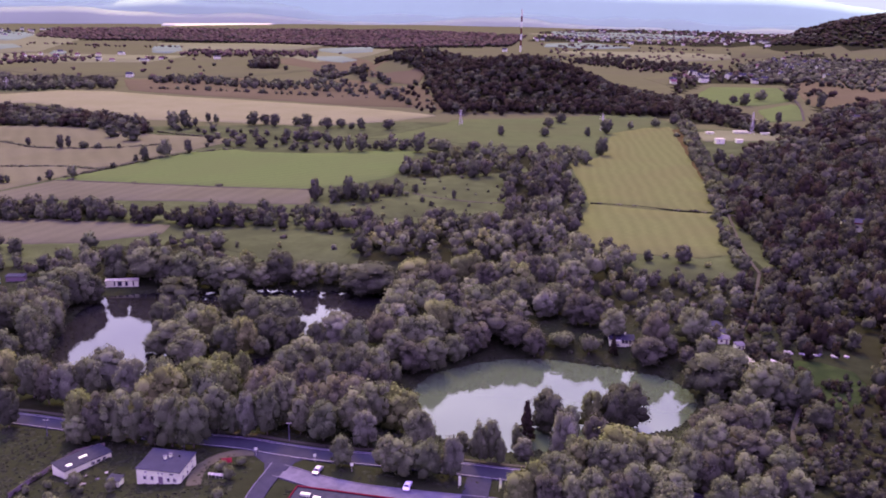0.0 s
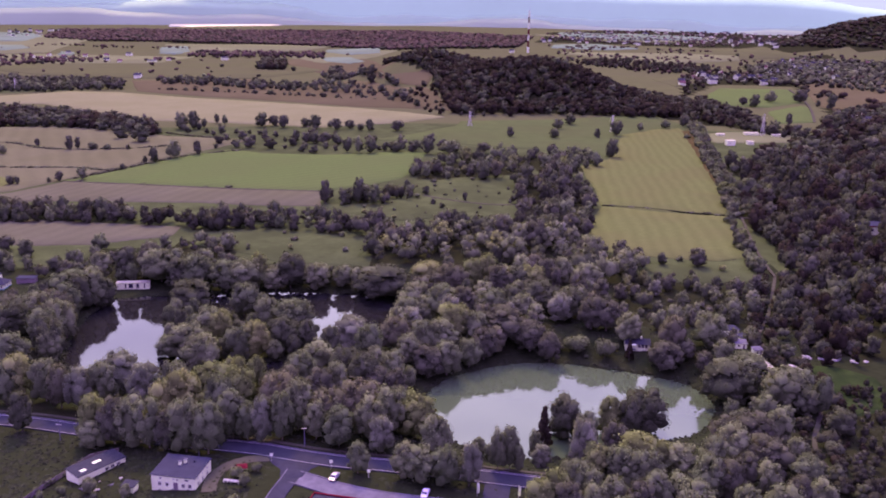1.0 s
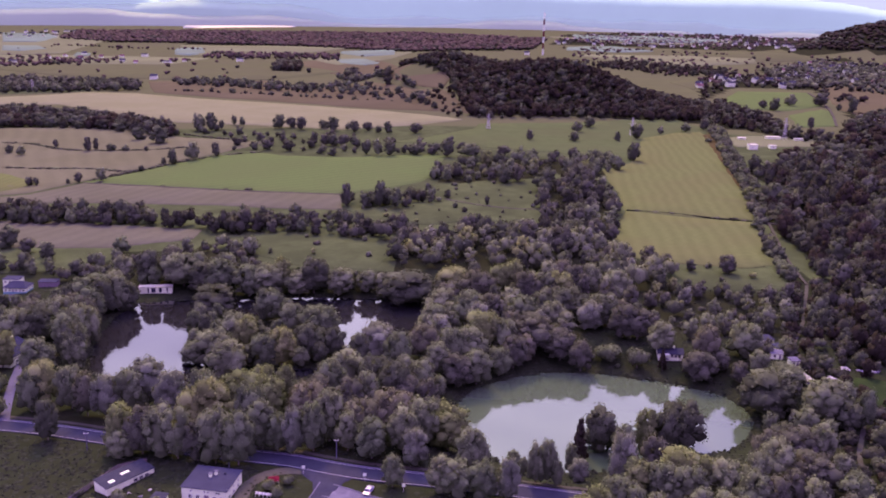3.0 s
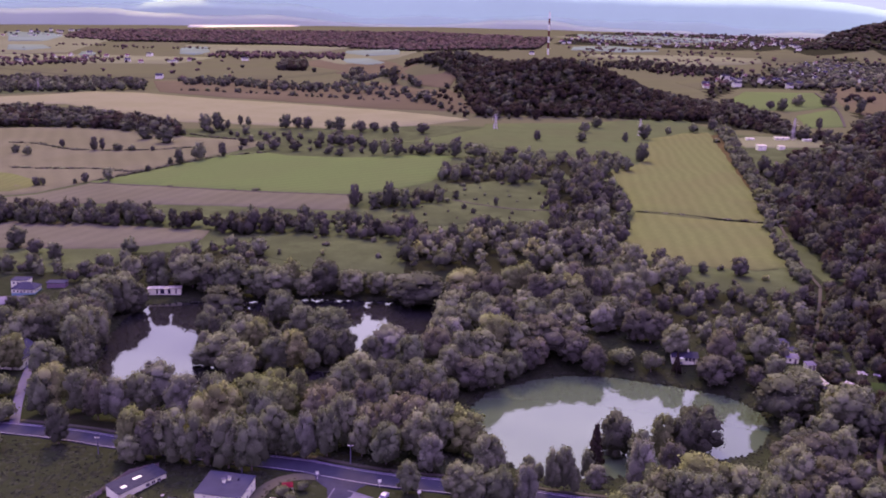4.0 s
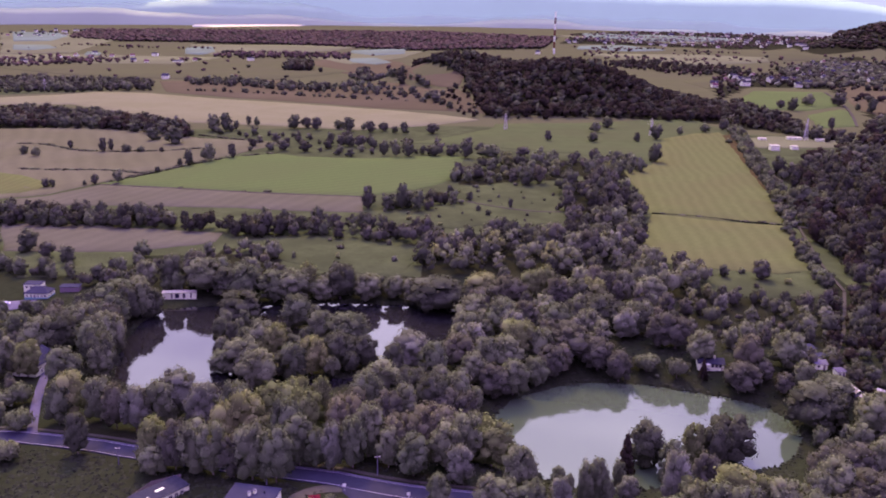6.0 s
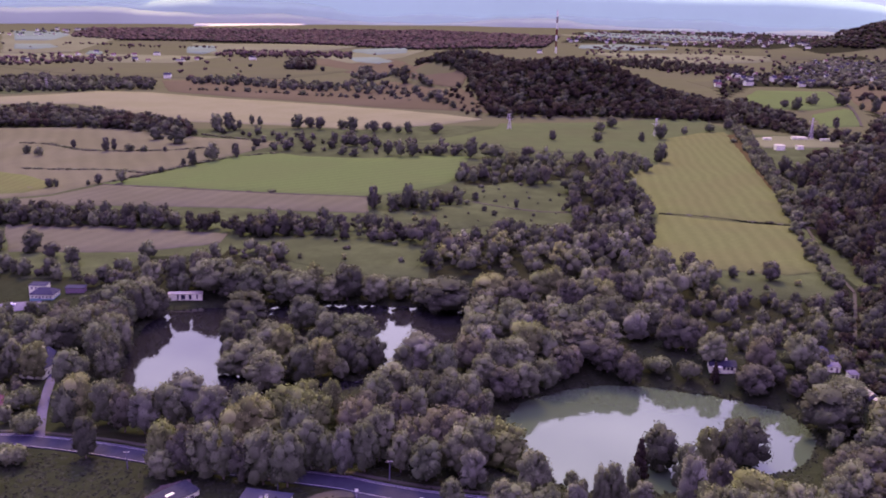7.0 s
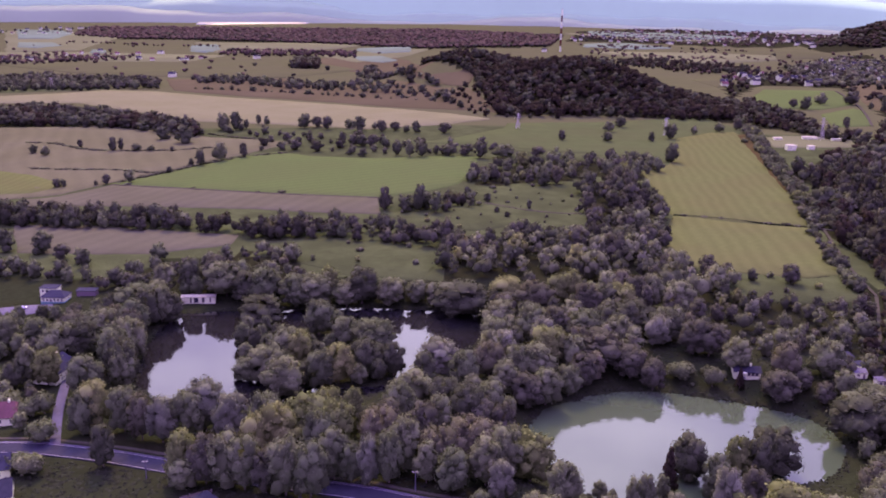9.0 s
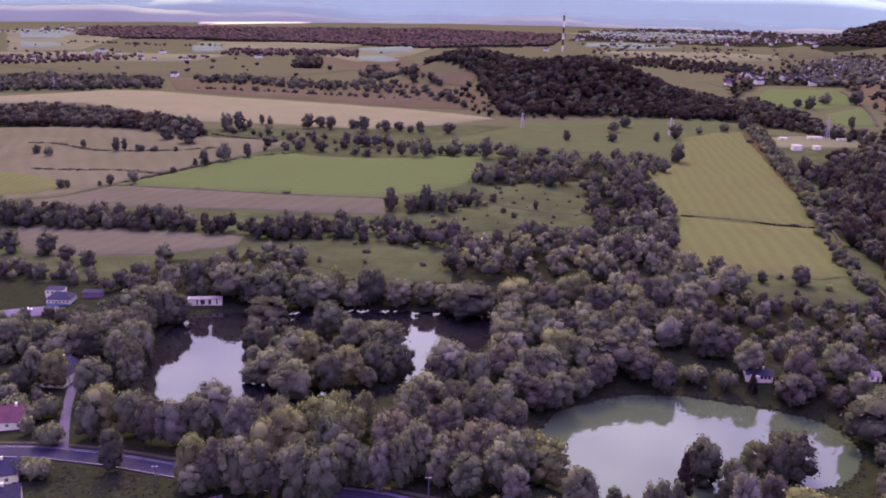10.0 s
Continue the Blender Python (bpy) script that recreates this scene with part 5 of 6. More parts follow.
def dry(x, y):
    if any(bool(inside(x, y, p)) or float(away(x, y, p)) < 1.5 for p in PONDS) and not any(bool(inside(x, y, p)) for p in ISLES):
        return False
    return all(float(away(np.array(x), np.array(y), line, False)) > gap for line, gap in ROADS)


def scatter(outline, spacing, seed, dry_only=True):
    """Places spread over an outline, none closer than the spacing."""
    rng = random.Random(seed)
    xs, ys = [p[0] for p in outline], [p[1] for p in outline]
    area = (max(xs) - min(xs)) * (max(ys) - min(ys))
    n = int(area / spacing ** 2 * 3) + 4
    cand = np.array([(rng.uniform(min(xs), max(xs)), rng.uniform(min(ys), max(ys))) for _ in range(n)])
    cand = cand[inside(cand[:, 0], cand[:, 1], outline)]
    cells, out = {}, []
    for x, y in cand:
        i, j = int(x // spacing), int(y // spacing)
        if all((x - a) ** 2 + (y - b) ** 2 > (spacing * 0.8) ** 2 for di in (-1, 0, 1) for dj in (-1, 0, 1) for a, b in cells.get((i + di, j + dj), ())):
            if not dry_only or dry(float(x), float(y)):
                cells.setdefault((i, j), []).append((x, y))
                out.append((float(x), float(y)))
    return out


# lower trees and bushes that fill the gaps near the ponds and the road
for group, outline, spacing, low, high, mix in (
        ("trees between the ponds", WOOD_ISTHMUS, 8, 7, 12, MIXED),
        ("trees south of the pond", WOOD_SOUTH, 7.5, 7, 10, {"broad": 5, "copper": 2, "lime": 2, "bush": 1}),
        ("bushes by the houses", WOOD_YARD, 6, 2.5, 5, {"bush": 4, "broad": 1}),
        ("bushes by the houses", WOOD_YARD_EAST, 6.5, 2, 4.5, {"bush": 4, "lime": 1}),
        ("bushes by the houses", WOOD_CORNER, 6, 2, 4, {"bush": 4}),
        ("bushes on the bank", WOOD_BANK, 9, 2, 4, {"bush": 4}),
        ("trees on the island", ISLE, 8.5, 6, 10, {"broad": 6, "deep": 3})):
    for x, y in scatter(outline, spacing, len(group) * 7):
        if free(x, y, 2.6):
            h = rng.uniform(low, high)
            plant(kinds(rng, mix), x, y, h, h * rng.uniform(0.34, 0.45), rng, group)

for model in [m for kind in models for m in models[kind] if m.name not in USED]:
    for child in list(model.children):
        bpy.data.objects.remove(child)
    bpy.data.objects.remove(model)

# joined woods farther off
NEAR = [crown_arrays("broad", 20, 34, 0.028, 0) for _ in range(6)] + [crown_arrays("poplar", 10, 40, 0.03, 0)]
MID = [crown_arrays("broad", 12, 20, 0.038, 0) for _ in range(5)] + [crown_arrays("bush", 5, 20, 0.05, 0) for _ in range(2)] + [crown_arrays("poplar", 6, 16, 0.045, 0)]
FAR = [crown_arrays("broad", 5, 9, 0.055, 0) for _ in range(4)]
DISTANT = [crown_arrays("broad", 1, 2, 0.07, 0) for _ in range(4)]


def stand(name, places, low, high, label, mats, pool, wide=(0.36, 0.5), seed=3, sink=0.0):
    """Many joined trees as one wood; each tree takes one of the leaf colours."""
    rng = random.Random(seed)
    verts, norms, loops, totals, looks, at = [], [], [], [], [], 0
    for x, y in places:
        v, f, n = rng.choice(pool)
        h = low + (high - low) * rng.random() ** 1.3
        r = h * rng.uniform(*wide)
        a = rng.uniform(0, math.tau)
        c, s = math.cos(a), math.sin(a)
        verts.append(np.stack([(v[:, 0] * c - v[:, 1] * s) * r * 2.0 + x, (v[:, 0] * s + v[:, 1] * c) * r * 2.0 + y, (v[:, 2] - sink) * h + float(ground_z(x, y))], 1))
        norms.append(unit(np.stack([(n[:, 0] * c - n[:, 1] * s) / (2 * r), (n[:, 0] * s + n[:, 1] * c) / (2 * r), n[:, 2] / h], 1)))
        look_of = rng.choices(range(len(mats)), [w for m, w in mats])[0]
        for face in f:
            loops += [i + at for i in face]
            totals.append(len(face))
        looks += [look_of] * len(f)
        at += len(v)
    if not verts:
        return None
    co = np.concatenate(verts).astype(np.float32)
    me = bpy.data.meshes.new(name)
    me.vertices.add(len(co))
    me.vertices.foreach_set("co", co.ravel())
    me.loops.add(len(loops))
    me.loops.foreach_set("vertex_index", loops)
    me.polygons.add(len(totals))
    me.polygons.foreach_set("loop_start", np.concatenate([[0], np.cumsum(totals)[:-1]]))
    for m, w in mats:
        me.materials.append(m)
    me.polygons.foreach_set("material_index", looks)
    me.update(calc_edges=True)
    soften(me, np.concatenate(norms))
    return tagged(new(name, me), label, "trees", kind="stuff")


def along(line, every, off, jitter, seed):
    """Places along a line, beside it."""
    rng = random.Random(seed)
    out = []
    for (ax, ay), (bx, by) in zip(line, line[1:]):
        n = max(1, int(math.hypot(bx - ax, by - ay) / every))
        nx, ny = (ay - by), (bx - ax)
        s = math.hypot(nx, ny) + 1e-9
        for i in range(n):
            t = (i + rng.random()) / n
            o = off + rng.uniform(-jitter, jitter)
            out.append((ax + (bx - ax) * t + nx / s * o, ay + (by - ay) * t + ny / s * o))
    return out


for outline, spacing, low, high, label in (
        (WOOD_POND_BACK, 8.2, 8, 15, "dense green wood between pond and meadow"),
        (WOOD_WEST_SHORE, 8.2, 8, 13, "dense green wood on the west shore"),
        (WOOD_PATH_WEST, 7.5, 6, 11, "dense green trees on the pond bank"),
        (WOOD_ALLOTMENT, 8.2, 7, 12, "green trees around the allotments"),
        (WOOD_LANE_WEST, 8.0, 5, 10, "garden trees along the lane")):
    places = [p for p in scatter(outline, spacing, int(abs(outline[0][0]))) if free(*p, 2.6)]
    stand("woodland", places, low, high, label, WOOD, NEAR, (0.36, 0.47), int(abs(outline[1][0])))
    TAKEN.extend((x, y, 4.0) for x, y in places)
for name, outline, spacing, low, high, label in (
        ("woodland", WOOD_ALDER_N, 9.5, 10, 18, "dense green wood behind the ponds"),
        ("woodland", WOOD_ALDER_W, 9.5, 6, 11, "green wood along the north shore of the pond"),
        ("woodland", WOOD_WEST_FAR, 9, 6, 11, "green trees and bushes behind the white house"),
        ("scrub", WOOD_SCRUB_E, 7, 3.5, 11, "dense green scrub of bushes and young trees"),
        ("scrub", WOOD_PATH_EAST, 6.0, 4, 9, "bushes beside the gravel path"),
        ("scrub", WOOD_SLOPE, 3.8, 2, 6, "low bushes on the bright slope"),
        ("woodland", WOOD_EAST_A, 10.5, 10, 19, "dark dense wood east of the path"),
        ("woodland", WOOD_EAST_B, 9, 8, 17, "dark dense wood east of the path"),
        ("woodland", WOOD_EAST_C, 8.5, 6, 12, "green wood above the bushy slope"),
        ("tree_line", WOOD_LINE_WEST, 7.5, 9, 16, "row of dark field trees between two fields"),
        ("woodland", WOOD_CLUMP_MID, 8, 9, 16, "dense clump of field trees"),
        ("woodland", WOOD_ROUGH_N, 11, 7, 16, "trees and bushes along the rough meadow"),
        ("woodland", WOOD_ROUGH_E, 10.5, 10, 19, "trees beside the stubble fields"),
        ("woodland", WOOD_PATH_EDGE, 6.0, 6, 12, "dark dense trees beside the dirt path"),
        ("hedgerow", WOOD_HEDGE_MID, 8, 7, 13, "hedgerow of trees and bushes below the green crop")):
    places = [p for p in scatter(outline, spacing, int(abs(outline[0][0]))) if free(*p, 2.0)]
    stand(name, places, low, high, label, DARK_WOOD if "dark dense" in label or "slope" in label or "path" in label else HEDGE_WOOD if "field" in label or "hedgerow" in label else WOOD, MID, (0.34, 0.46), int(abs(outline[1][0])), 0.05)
stand("scrub", along(PATH_NORTH[:6], 5, -4.5, 2.5, 5) + along(PATH_NORTH[:6], 8, 4, 1.5, 6) + along(PATH_NORTH[5:], 6, -7, 2, 7), 4, 10, "bushes and young trees lining the dirt path", WOOD, MID, (0.45, 0.6), 8, 0.05)
stand("hedgerow", along(DITCH, 9, 0, 1, 5) + along(HEDGE_A, 2.6, 0, 0.8, 7) + along(HEDGE_B, 2.6, 0, 0.8, 8) + along(HEDGE_C, 3.2, 0, 1.0, 9) + along(HEDGE_D, 4, 0, 1.5, 10) + along(TRACK_A, 40, 3, 2, 3), 1.5, 3.0, "low dark field hedges and rank grass", HEDGE_WOOD, MID[5:7], (0.9, 1.5), 8, 0.1)
stand("hedgerow", along(HEDGE_E, 11, 0, 6, 11), 3, 9, "broken line of bushes along a distant field", HEDGE_WOOD, FAR, (0.5, 0.8), 12, 0.05)
stand("scrub", scatter(MEADOW_ROUGH, 16, 5, False) + scatter(MEADOW_PATH, 18, 6, False) + scatter(MEADOW_POND, 20, 7, False), 1.5, 5, "scattered bushes on rough meadows", WOOD, MID, (0.45, 0.6), 4, 0.05)
for name, outline, spacing, low, high, label in (
        ("woodland", WOOD_BAND_NW, 10.5, 10, 17, "long dark belt of trees between fields"),
        ("hedgerow", WOOD_HEDGE_N, 17, 5, 12, "hedgerow of trees above the green crop"),
        ("woodland", WOOD_HILL, 10, 9, 15, "dark wooded hill"),
        ("woodland", WOOD_N_SCRUB, 16, 5, 11, "trees at the foot of the hill"),
        ("woodland", WOOD_E_BELT, 11, 7, 13, "dark belt of trees beside the path"),
        ("woodland", WOOD_E_DARK, 14, 9, 18, "dark wood around houses"),
        ("woodland", WOOD_NW_BELT, 14, 10, 17, "belt of trees between distant fields"),
        ("hedgerow", WOOD_N_LINE, 16, 8, 15, "line of trees between distant fields"),
        ("woodland", GROVE, 10, 16, 22, "dark grove on a distant field"),
        ("woodland", WOOD_GROVE_N, 18, 9, 17, "trees on a distant field"),
        ("woodland", FAR_TREES_B, 20, 9, 16, "trees beyond the hill")):
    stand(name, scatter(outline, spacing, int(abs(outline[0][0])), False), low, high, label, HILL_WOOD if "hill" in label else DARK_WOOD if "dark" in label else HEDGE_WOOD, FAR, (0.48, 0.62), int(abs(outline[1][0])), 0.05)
for outline, spacing, low, high, label in ((WOOD_FAR_BAND, 21, 12, 18, "distant forest with brown haze in its colour"), (WOOD_E_MID, 24, 8, 14, "dark trees around the village"), (WOOD_E_SIDE, 30, 12, 20, "dark trees beside the village"), (WOOD_SE_FAR, 19, 10, 17, "distant trees around the village"),
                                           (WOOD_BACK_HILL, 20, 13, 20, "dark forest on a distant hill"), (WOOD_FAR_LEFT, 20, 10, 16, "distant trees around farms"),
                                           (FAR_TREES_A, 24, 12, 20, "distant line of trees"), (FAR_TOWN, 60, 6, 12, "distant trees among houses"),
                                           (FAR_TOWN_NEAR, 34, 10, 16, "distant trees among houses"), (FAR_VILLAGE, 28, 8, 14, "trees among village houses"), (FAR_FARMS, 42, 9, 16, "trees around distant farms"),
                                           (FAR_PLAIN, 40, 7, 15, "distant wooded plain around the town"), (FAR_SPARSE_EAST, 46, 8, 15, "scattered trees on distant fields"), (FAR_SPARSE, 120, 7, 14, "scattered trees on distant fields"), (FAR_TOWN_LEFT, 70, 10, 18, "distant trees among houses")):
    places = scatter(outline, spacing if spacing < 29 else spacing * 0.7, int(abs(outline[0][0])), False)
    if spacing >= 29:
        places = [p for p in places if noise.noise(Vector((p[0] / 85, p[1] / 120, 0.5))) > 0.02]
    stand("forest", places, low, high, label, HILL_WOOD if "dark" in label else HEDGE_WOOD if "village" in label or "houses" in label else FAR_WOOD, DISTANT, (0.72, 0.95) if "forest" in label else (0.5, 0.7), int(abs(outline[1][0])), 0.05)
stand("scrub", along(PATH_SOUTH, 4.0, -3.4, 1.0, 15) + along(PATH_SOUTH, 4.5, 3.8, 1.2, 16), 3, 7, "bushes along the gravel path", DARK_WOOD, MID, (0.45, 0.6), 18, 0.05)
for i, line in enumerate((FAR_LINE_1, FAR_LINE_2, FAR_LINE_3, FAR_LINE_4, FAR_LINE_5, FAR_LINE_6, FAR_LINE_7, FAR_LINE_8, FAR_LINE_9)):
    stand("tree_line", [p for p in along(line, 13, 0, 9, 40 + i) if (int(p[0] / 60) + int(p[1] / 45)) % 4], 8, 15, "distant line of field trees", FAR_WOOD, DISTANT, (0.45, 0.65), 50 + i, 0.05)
ridge(4640, 60, 130, 4, hill_mid, "foothills on the horizon with lilac-brown haze in their colour")
ridge(4700, 80, 196, 6, hill_blue, "ridges behind the foothills with blue-grey haze in their colour")
ridge(4760, 120, 420, 9, hill_far, "mountains under the clouds with pale blue haze in their colour", dips=((-19.3, 1.8, 105), (25.5, 4, 100)), rough_by=0.14)


def tufts(name, outline, count, label, seed, tall=0.5, places=None):
    """Loose tufts of rank grass over a patch of ground, or at the places given."""
    rng = np.random.RandomState(seed)
    if places is None:
        xs, ys = [p[0] for p in outline], [p[1] for p in outline]
        x, y = rng.uniform(min(xs), max(xs), count), rng.uniform(min(ys), max(ys), count)
        keep = inside(x, y, outline)
    else:
        x, y = np.array([p[0] for p in places]), np.array([p[1] for p in places])
        keep = np.ones(len(x), bool)
    for line, gap in ROADS:
        keep &= away(x, y, line, False) > gap - 1.5
    keep &= ground_z(x, y) > WATER - 0.05
    x, y = x[keep], y[keep]
    z = ground_z(x, y)
    n = len(x)
    verts, faces = np.zeros((n, 5, 3)), []
    h, w = rng.uniform(0.3 * tall, tall, n), rng.uniform(0.4, 1.3, n)
    for k in range(4):
        a = k * math.pi / 2 + rng.uniform(0, 1.5, n)
        verts[:, k] = np.stack([x + w * np.cos(a), y + w * np.sin(a), z - 0.05], 1)
    verts[:, 4] = np.stack([x + rng.normal(0, 0.2, n), y + rng.normal(0, 0.2, n), z + h], 1)
    for i in range(n):
        b = i * 5
        faces += [(b, b + 1, b + 4), (b + 1, b + 2, b + 4), (b + 2, b + 3, b + 4), (b + 3, b, b + 4)]
    return tagged(sheet(name, verts.reshape(-1, 3).tolist(), faces, tuft_green), label, "grass", kind="stuff")


tufts("grass", [(-190, 190), (-60, 190), (-60, 245), (-190, 262)], 5200, "rank grass on the meadow by the road", 3)
tufts("grass", [(-60, 196), (140, 196), (140, 262), (-60, 262)], 3000, "rank grass on the verges", 4)
tufts("grass", [(-260, 300), (-60, 300), (-60, 430), (-260, 430)], 4500, "rank grass around the west pond", 5)
tufts("grass", [(-60, 300), (140, 300), (140, 400), (-60, 400)], 5000, "rank grass around the east pond", 6)
tufts("grass", SLOPE_BRIGHT, 3500, "rank grass on the bushy slope", 7)
tufts("reeds", None, 0, "reeds and rank growth along the pond shores", 8, 0.75, [p for outline in PONDS + ISLES for side in (-2.6, -1.4, 0.2, 1.2) for p in along(outline + outline[:1], 1.9, side, 0.7, 21)])

# ---- buildings ----
pale_sheet = material("pale_sheet_roof", (0.30, 0.31, 0.20), (0.38, 0.39, 0.26), 0.5, 0.7)

def window(parent, x, y, z, w, h, facing, frame_mat):
    """A window with its frame and pane on a wall that faces -y, +y, -x or +x."""
    turn = {"s": 0, "n": 180, "w": -90, "e": 90}[facing]
    bm = bmesh.new()
    t = 0.09
    for a in ((-w / 2, w / 2, -h / 2, -h / 2 + t), (-w / 2, w / 2, h / 2 - t, h / 2), (-w / 2, -w / 2 + t, -h / 2 + t, h / 2 - t), (w / 2 - t, w / 2, -h / 2 + t, h / 2 - t), (-t / 3, t / 3, -h / 2 + t, h / 2 - t)):
        box(bm, a[0], a[1], -0.06, 0.02, a[2], a[3])
    ob = part("window", bm, frame_mat, parent)
    ob.matrix_basis = pose(x, y, z, 0, 0, turn)
    part("pane", block(-w / 2 + t, w / 2 - t, -0.025, 0.0, -h / 2 + t, h / 2 - t), glass, ob)
    return ob


def door(parent, x, y, z, w, h, facing, mat):
    ob = part("door", block(-w / 2, w / 2, -0.06, 0.0, 0, h, 0.015), mat, parent)
    ob.matrix_basis = pose(x, y, z, 0, 0, {"s": 0, "n": 180, "w": -90, "e": 90}[facing])
    part("handle", block(w / 2 - 0.18, w / 2 - 0.08, -0.12, -0.06, h * 0.48, h * 0.52), metal, ob)


def roof_slab(points, thick):
    """A roof of sloping faces with an even thickness."""
    bm = bmesh.new()
    for face in points:
        bm.faces.new([bm.verts.new(p) for p in face])
    bmesh.ops.remove_doubles(bm, verts=bm.verts, dist=0.01)
    bm.normal_update()
    for f in bm.faces:
        if f.normal.z < 0:
            f.normal_flip()
    bmesh.ops.solidify(bm, geom=bm.faces[:], thickness=thick)
    return bm


def house(m, w, d, h, rise, wall, roof, label, name="house", hip=0.0, chimney=True, south=(), east=(), west=(), doors=(), group="", frame_mat=None):
    """A house with its ridge along x; gables, or hips of the given length."""
    root = thing(name, m, label, "house", group)
    bm = block(-w / 2, w / 2, -d / 2, d / 2, -0.8, h)
    if not hip:
        for s in (-1, 1):
            tri = [bm.verts.new((s * w / 2, -d / 2, h)), bm.verts.new((s * w / 2, d / 2, h)), bm.verts.new((s * w / 2, 0, h + rise - 0.1))]
            bm.faces.new(tri if s > 0 else tri[::-1])
    part("wall", bm, wall, root)
    o, e = 0.45, h - 0.12
    a, b, c, q = (-w / 2 - o, -d / 2 - o, e), (w / 2 + o, -d / 2 - o, e), (w / 2 + o, d / 2 + o, e), (-w / 2 - o, d / 2 + o, e)
    r0, r1 = (-w / 2 - o + hip, 0, h + rise), (w / 2 + o - hip, 0, h + rise)
    faces = [(a, b, r1, r0), (c, q, r0, r1)] + ([(b, c, r1), (q, a, r0)] if hip else [])
    part("roof", roof_slab(faces, 0.18), roof, root)
    if chimney:
        part("chimney", block(w * 0.12, w * 0.12 + 0.7, -0.35, 0.35, h + rise * 0.6, h + rise + 0.8, 0.04), plaster, root)
    fm = frame_mat or white_paint
    for x, z in south:
        window(root, x, -d / 2, z, 1.1, 1.2, "s", fm)
    for y, z in east:
        window(root, w / 2, y, z, 1.0, 1.2, "e", fm)
    for y, z in west:
        window(root, -w / 2, y, z, 1.0, 1.2, "w", fm)
    for x in doors:
        door(root, x, -d / 2, 0, 1.1, 2.1, "s", timber)
    return root


def flat_house(m, w, d, front, back, wall, roof, label, name="house"):
    """A house under one plane of roof that rises to the back."""
    root = thing(name, m, label, "house")
    bm = bmesh.new()
    v = [bm.verts.new(p) for p in ((-w / 2, -d / 2, -1), (w / 2, -d / 2, -1), (w / 2, d / 2, -1), (-w / 2, d / 2, -1), (-w / 2, -d / 2, front), (w / 2, -d / 2, front), (w / 2, d / 2, back), (-w / 2, d / 2, back))]
    for f in ((3, 2, 1, 0), (4, 5, 6, 7), (0, 1, 5, 4), (1, 2, 6, 5), (2, 3, 7, 6), (3, 0, 4, 7)):
        bm.faces.new([v[i] for i in f])
    part("wall", bm, wall, root)
    o, s = 0.25, (back - front) / d
    part("roof", roof_slab([((-w / 2 - o, -d / 2 - o, front + 0.14 - s * o), (w / 2 + o, -d / 2 - o, front + 0.14 - s * o), (w / 2 + o, d / 2 + o, back + 0.14 + s * o), (-w / 2 - o, d / 2 + o, back + 0.14 + s * o))], 0.16), roof, root)
    return root


# the white house by the drive
wh = flat_house(on_ground(-80.8, 214.6, -8), 12.6, 10.4, 3.9, 4.5, plaster, roof_grey, "white plastered two-storey house with a grey felt roof")
for x in (-3.9, -1.8, 2.9, 4.8):
    window(wh, x, -5.2, 1.45, 1.0, 1.25, "s", white_paint)
for x, w in ((-3.6, 0.7), (0.2, 0.6), (1.2, 0.6), (3.9, 1.3)):
    window(wh, x, -5.2, 3.15, w, 0.7, "s", white_paint)
door(wh, 0.7, -5.2, 0.0, 1.3, 2.2, "s", timber)
for y in (-3.2, -0.4, 2.6):
    window(wh, 6.3, y, 1.5, 0.9, 1.2, "e", white_paint)
    window(wh, 6.3, y, 3.2, 0.7, 0.7, "e", white_paint)
for x, y in ((-0.6, 0.6), (0.4, 1.9)):
    stack = part("chimney", block(x - 0.35, x + 0.35, y - 0.35, y + 0.35, 4.0, 5.4, 0.04), plaster, wh)
    part("chimney_cap", block(x - 0.45, x + 0.45, y - 0.45, y + 0.45, 5.4, 5.52), concrete, stack)
part("chimney", block(2.6, 3.0, 2.2, 2.6, 4.2, 5.1, 0.03), roof_dark, wh)

# the workshop with roof lights
ws = flat_house(on_ground(-108.2, 222.8, 55), 15.0, 6.0, 2.1, 2.7, plaster, roof_dark, "low workshop with a dark roof and pale roof lights", "workshop")
for x, y, w in ((0.4, 0.4, 2.6), (4.2, 1.6, 1.3), (-4.8, -1.2, 1.6)):
    part("roof_light", block(x - w / 2, x + w / 2, y - 0.6, y + 0.6, 2.3, 2.62, 0.04), white_paint, ws)
for x in (1.4, 3.2, 5.0):
    window(ws, x, -3.1, 1.1, 1.3, 1.1, "s", white_paint)
small = flat_house(on_ground(-93.8, 210.4, -10), 3.6, 2.6, 2.0, 2.3, plaster, roof_dark, "small garden shed with a dark roof", "shed")
door(small, 0.6, -1.3, 0, 0.9, 1.8, "s", timber)

# by the east pond
bw = house(on_ground(67.6, 336.2, -4), 9.6, 6.0, 2.3, 1.4, plaster, roof_dark, "small white bungalow with a dark roof", chimney=True, south=((0.6, 1.3), (2.0, 1.3), (3.4, 1.3)), frame_mat=timber)
part("porch", block(-3.6, -0.8, -4.4, -3.0, 0.0, 0.3), concrete, bw)
for x in (-3.4, -1.0):
    part("porch_post", block(x - 0.1, x + 0.1, -4.3, -4.1, 0.3, 2.1), white_paint, bw)
part("porch_roof", block(-3.8, -0.6, -4.6, -3.0, 2.1, 2.26), white_paint, bw)
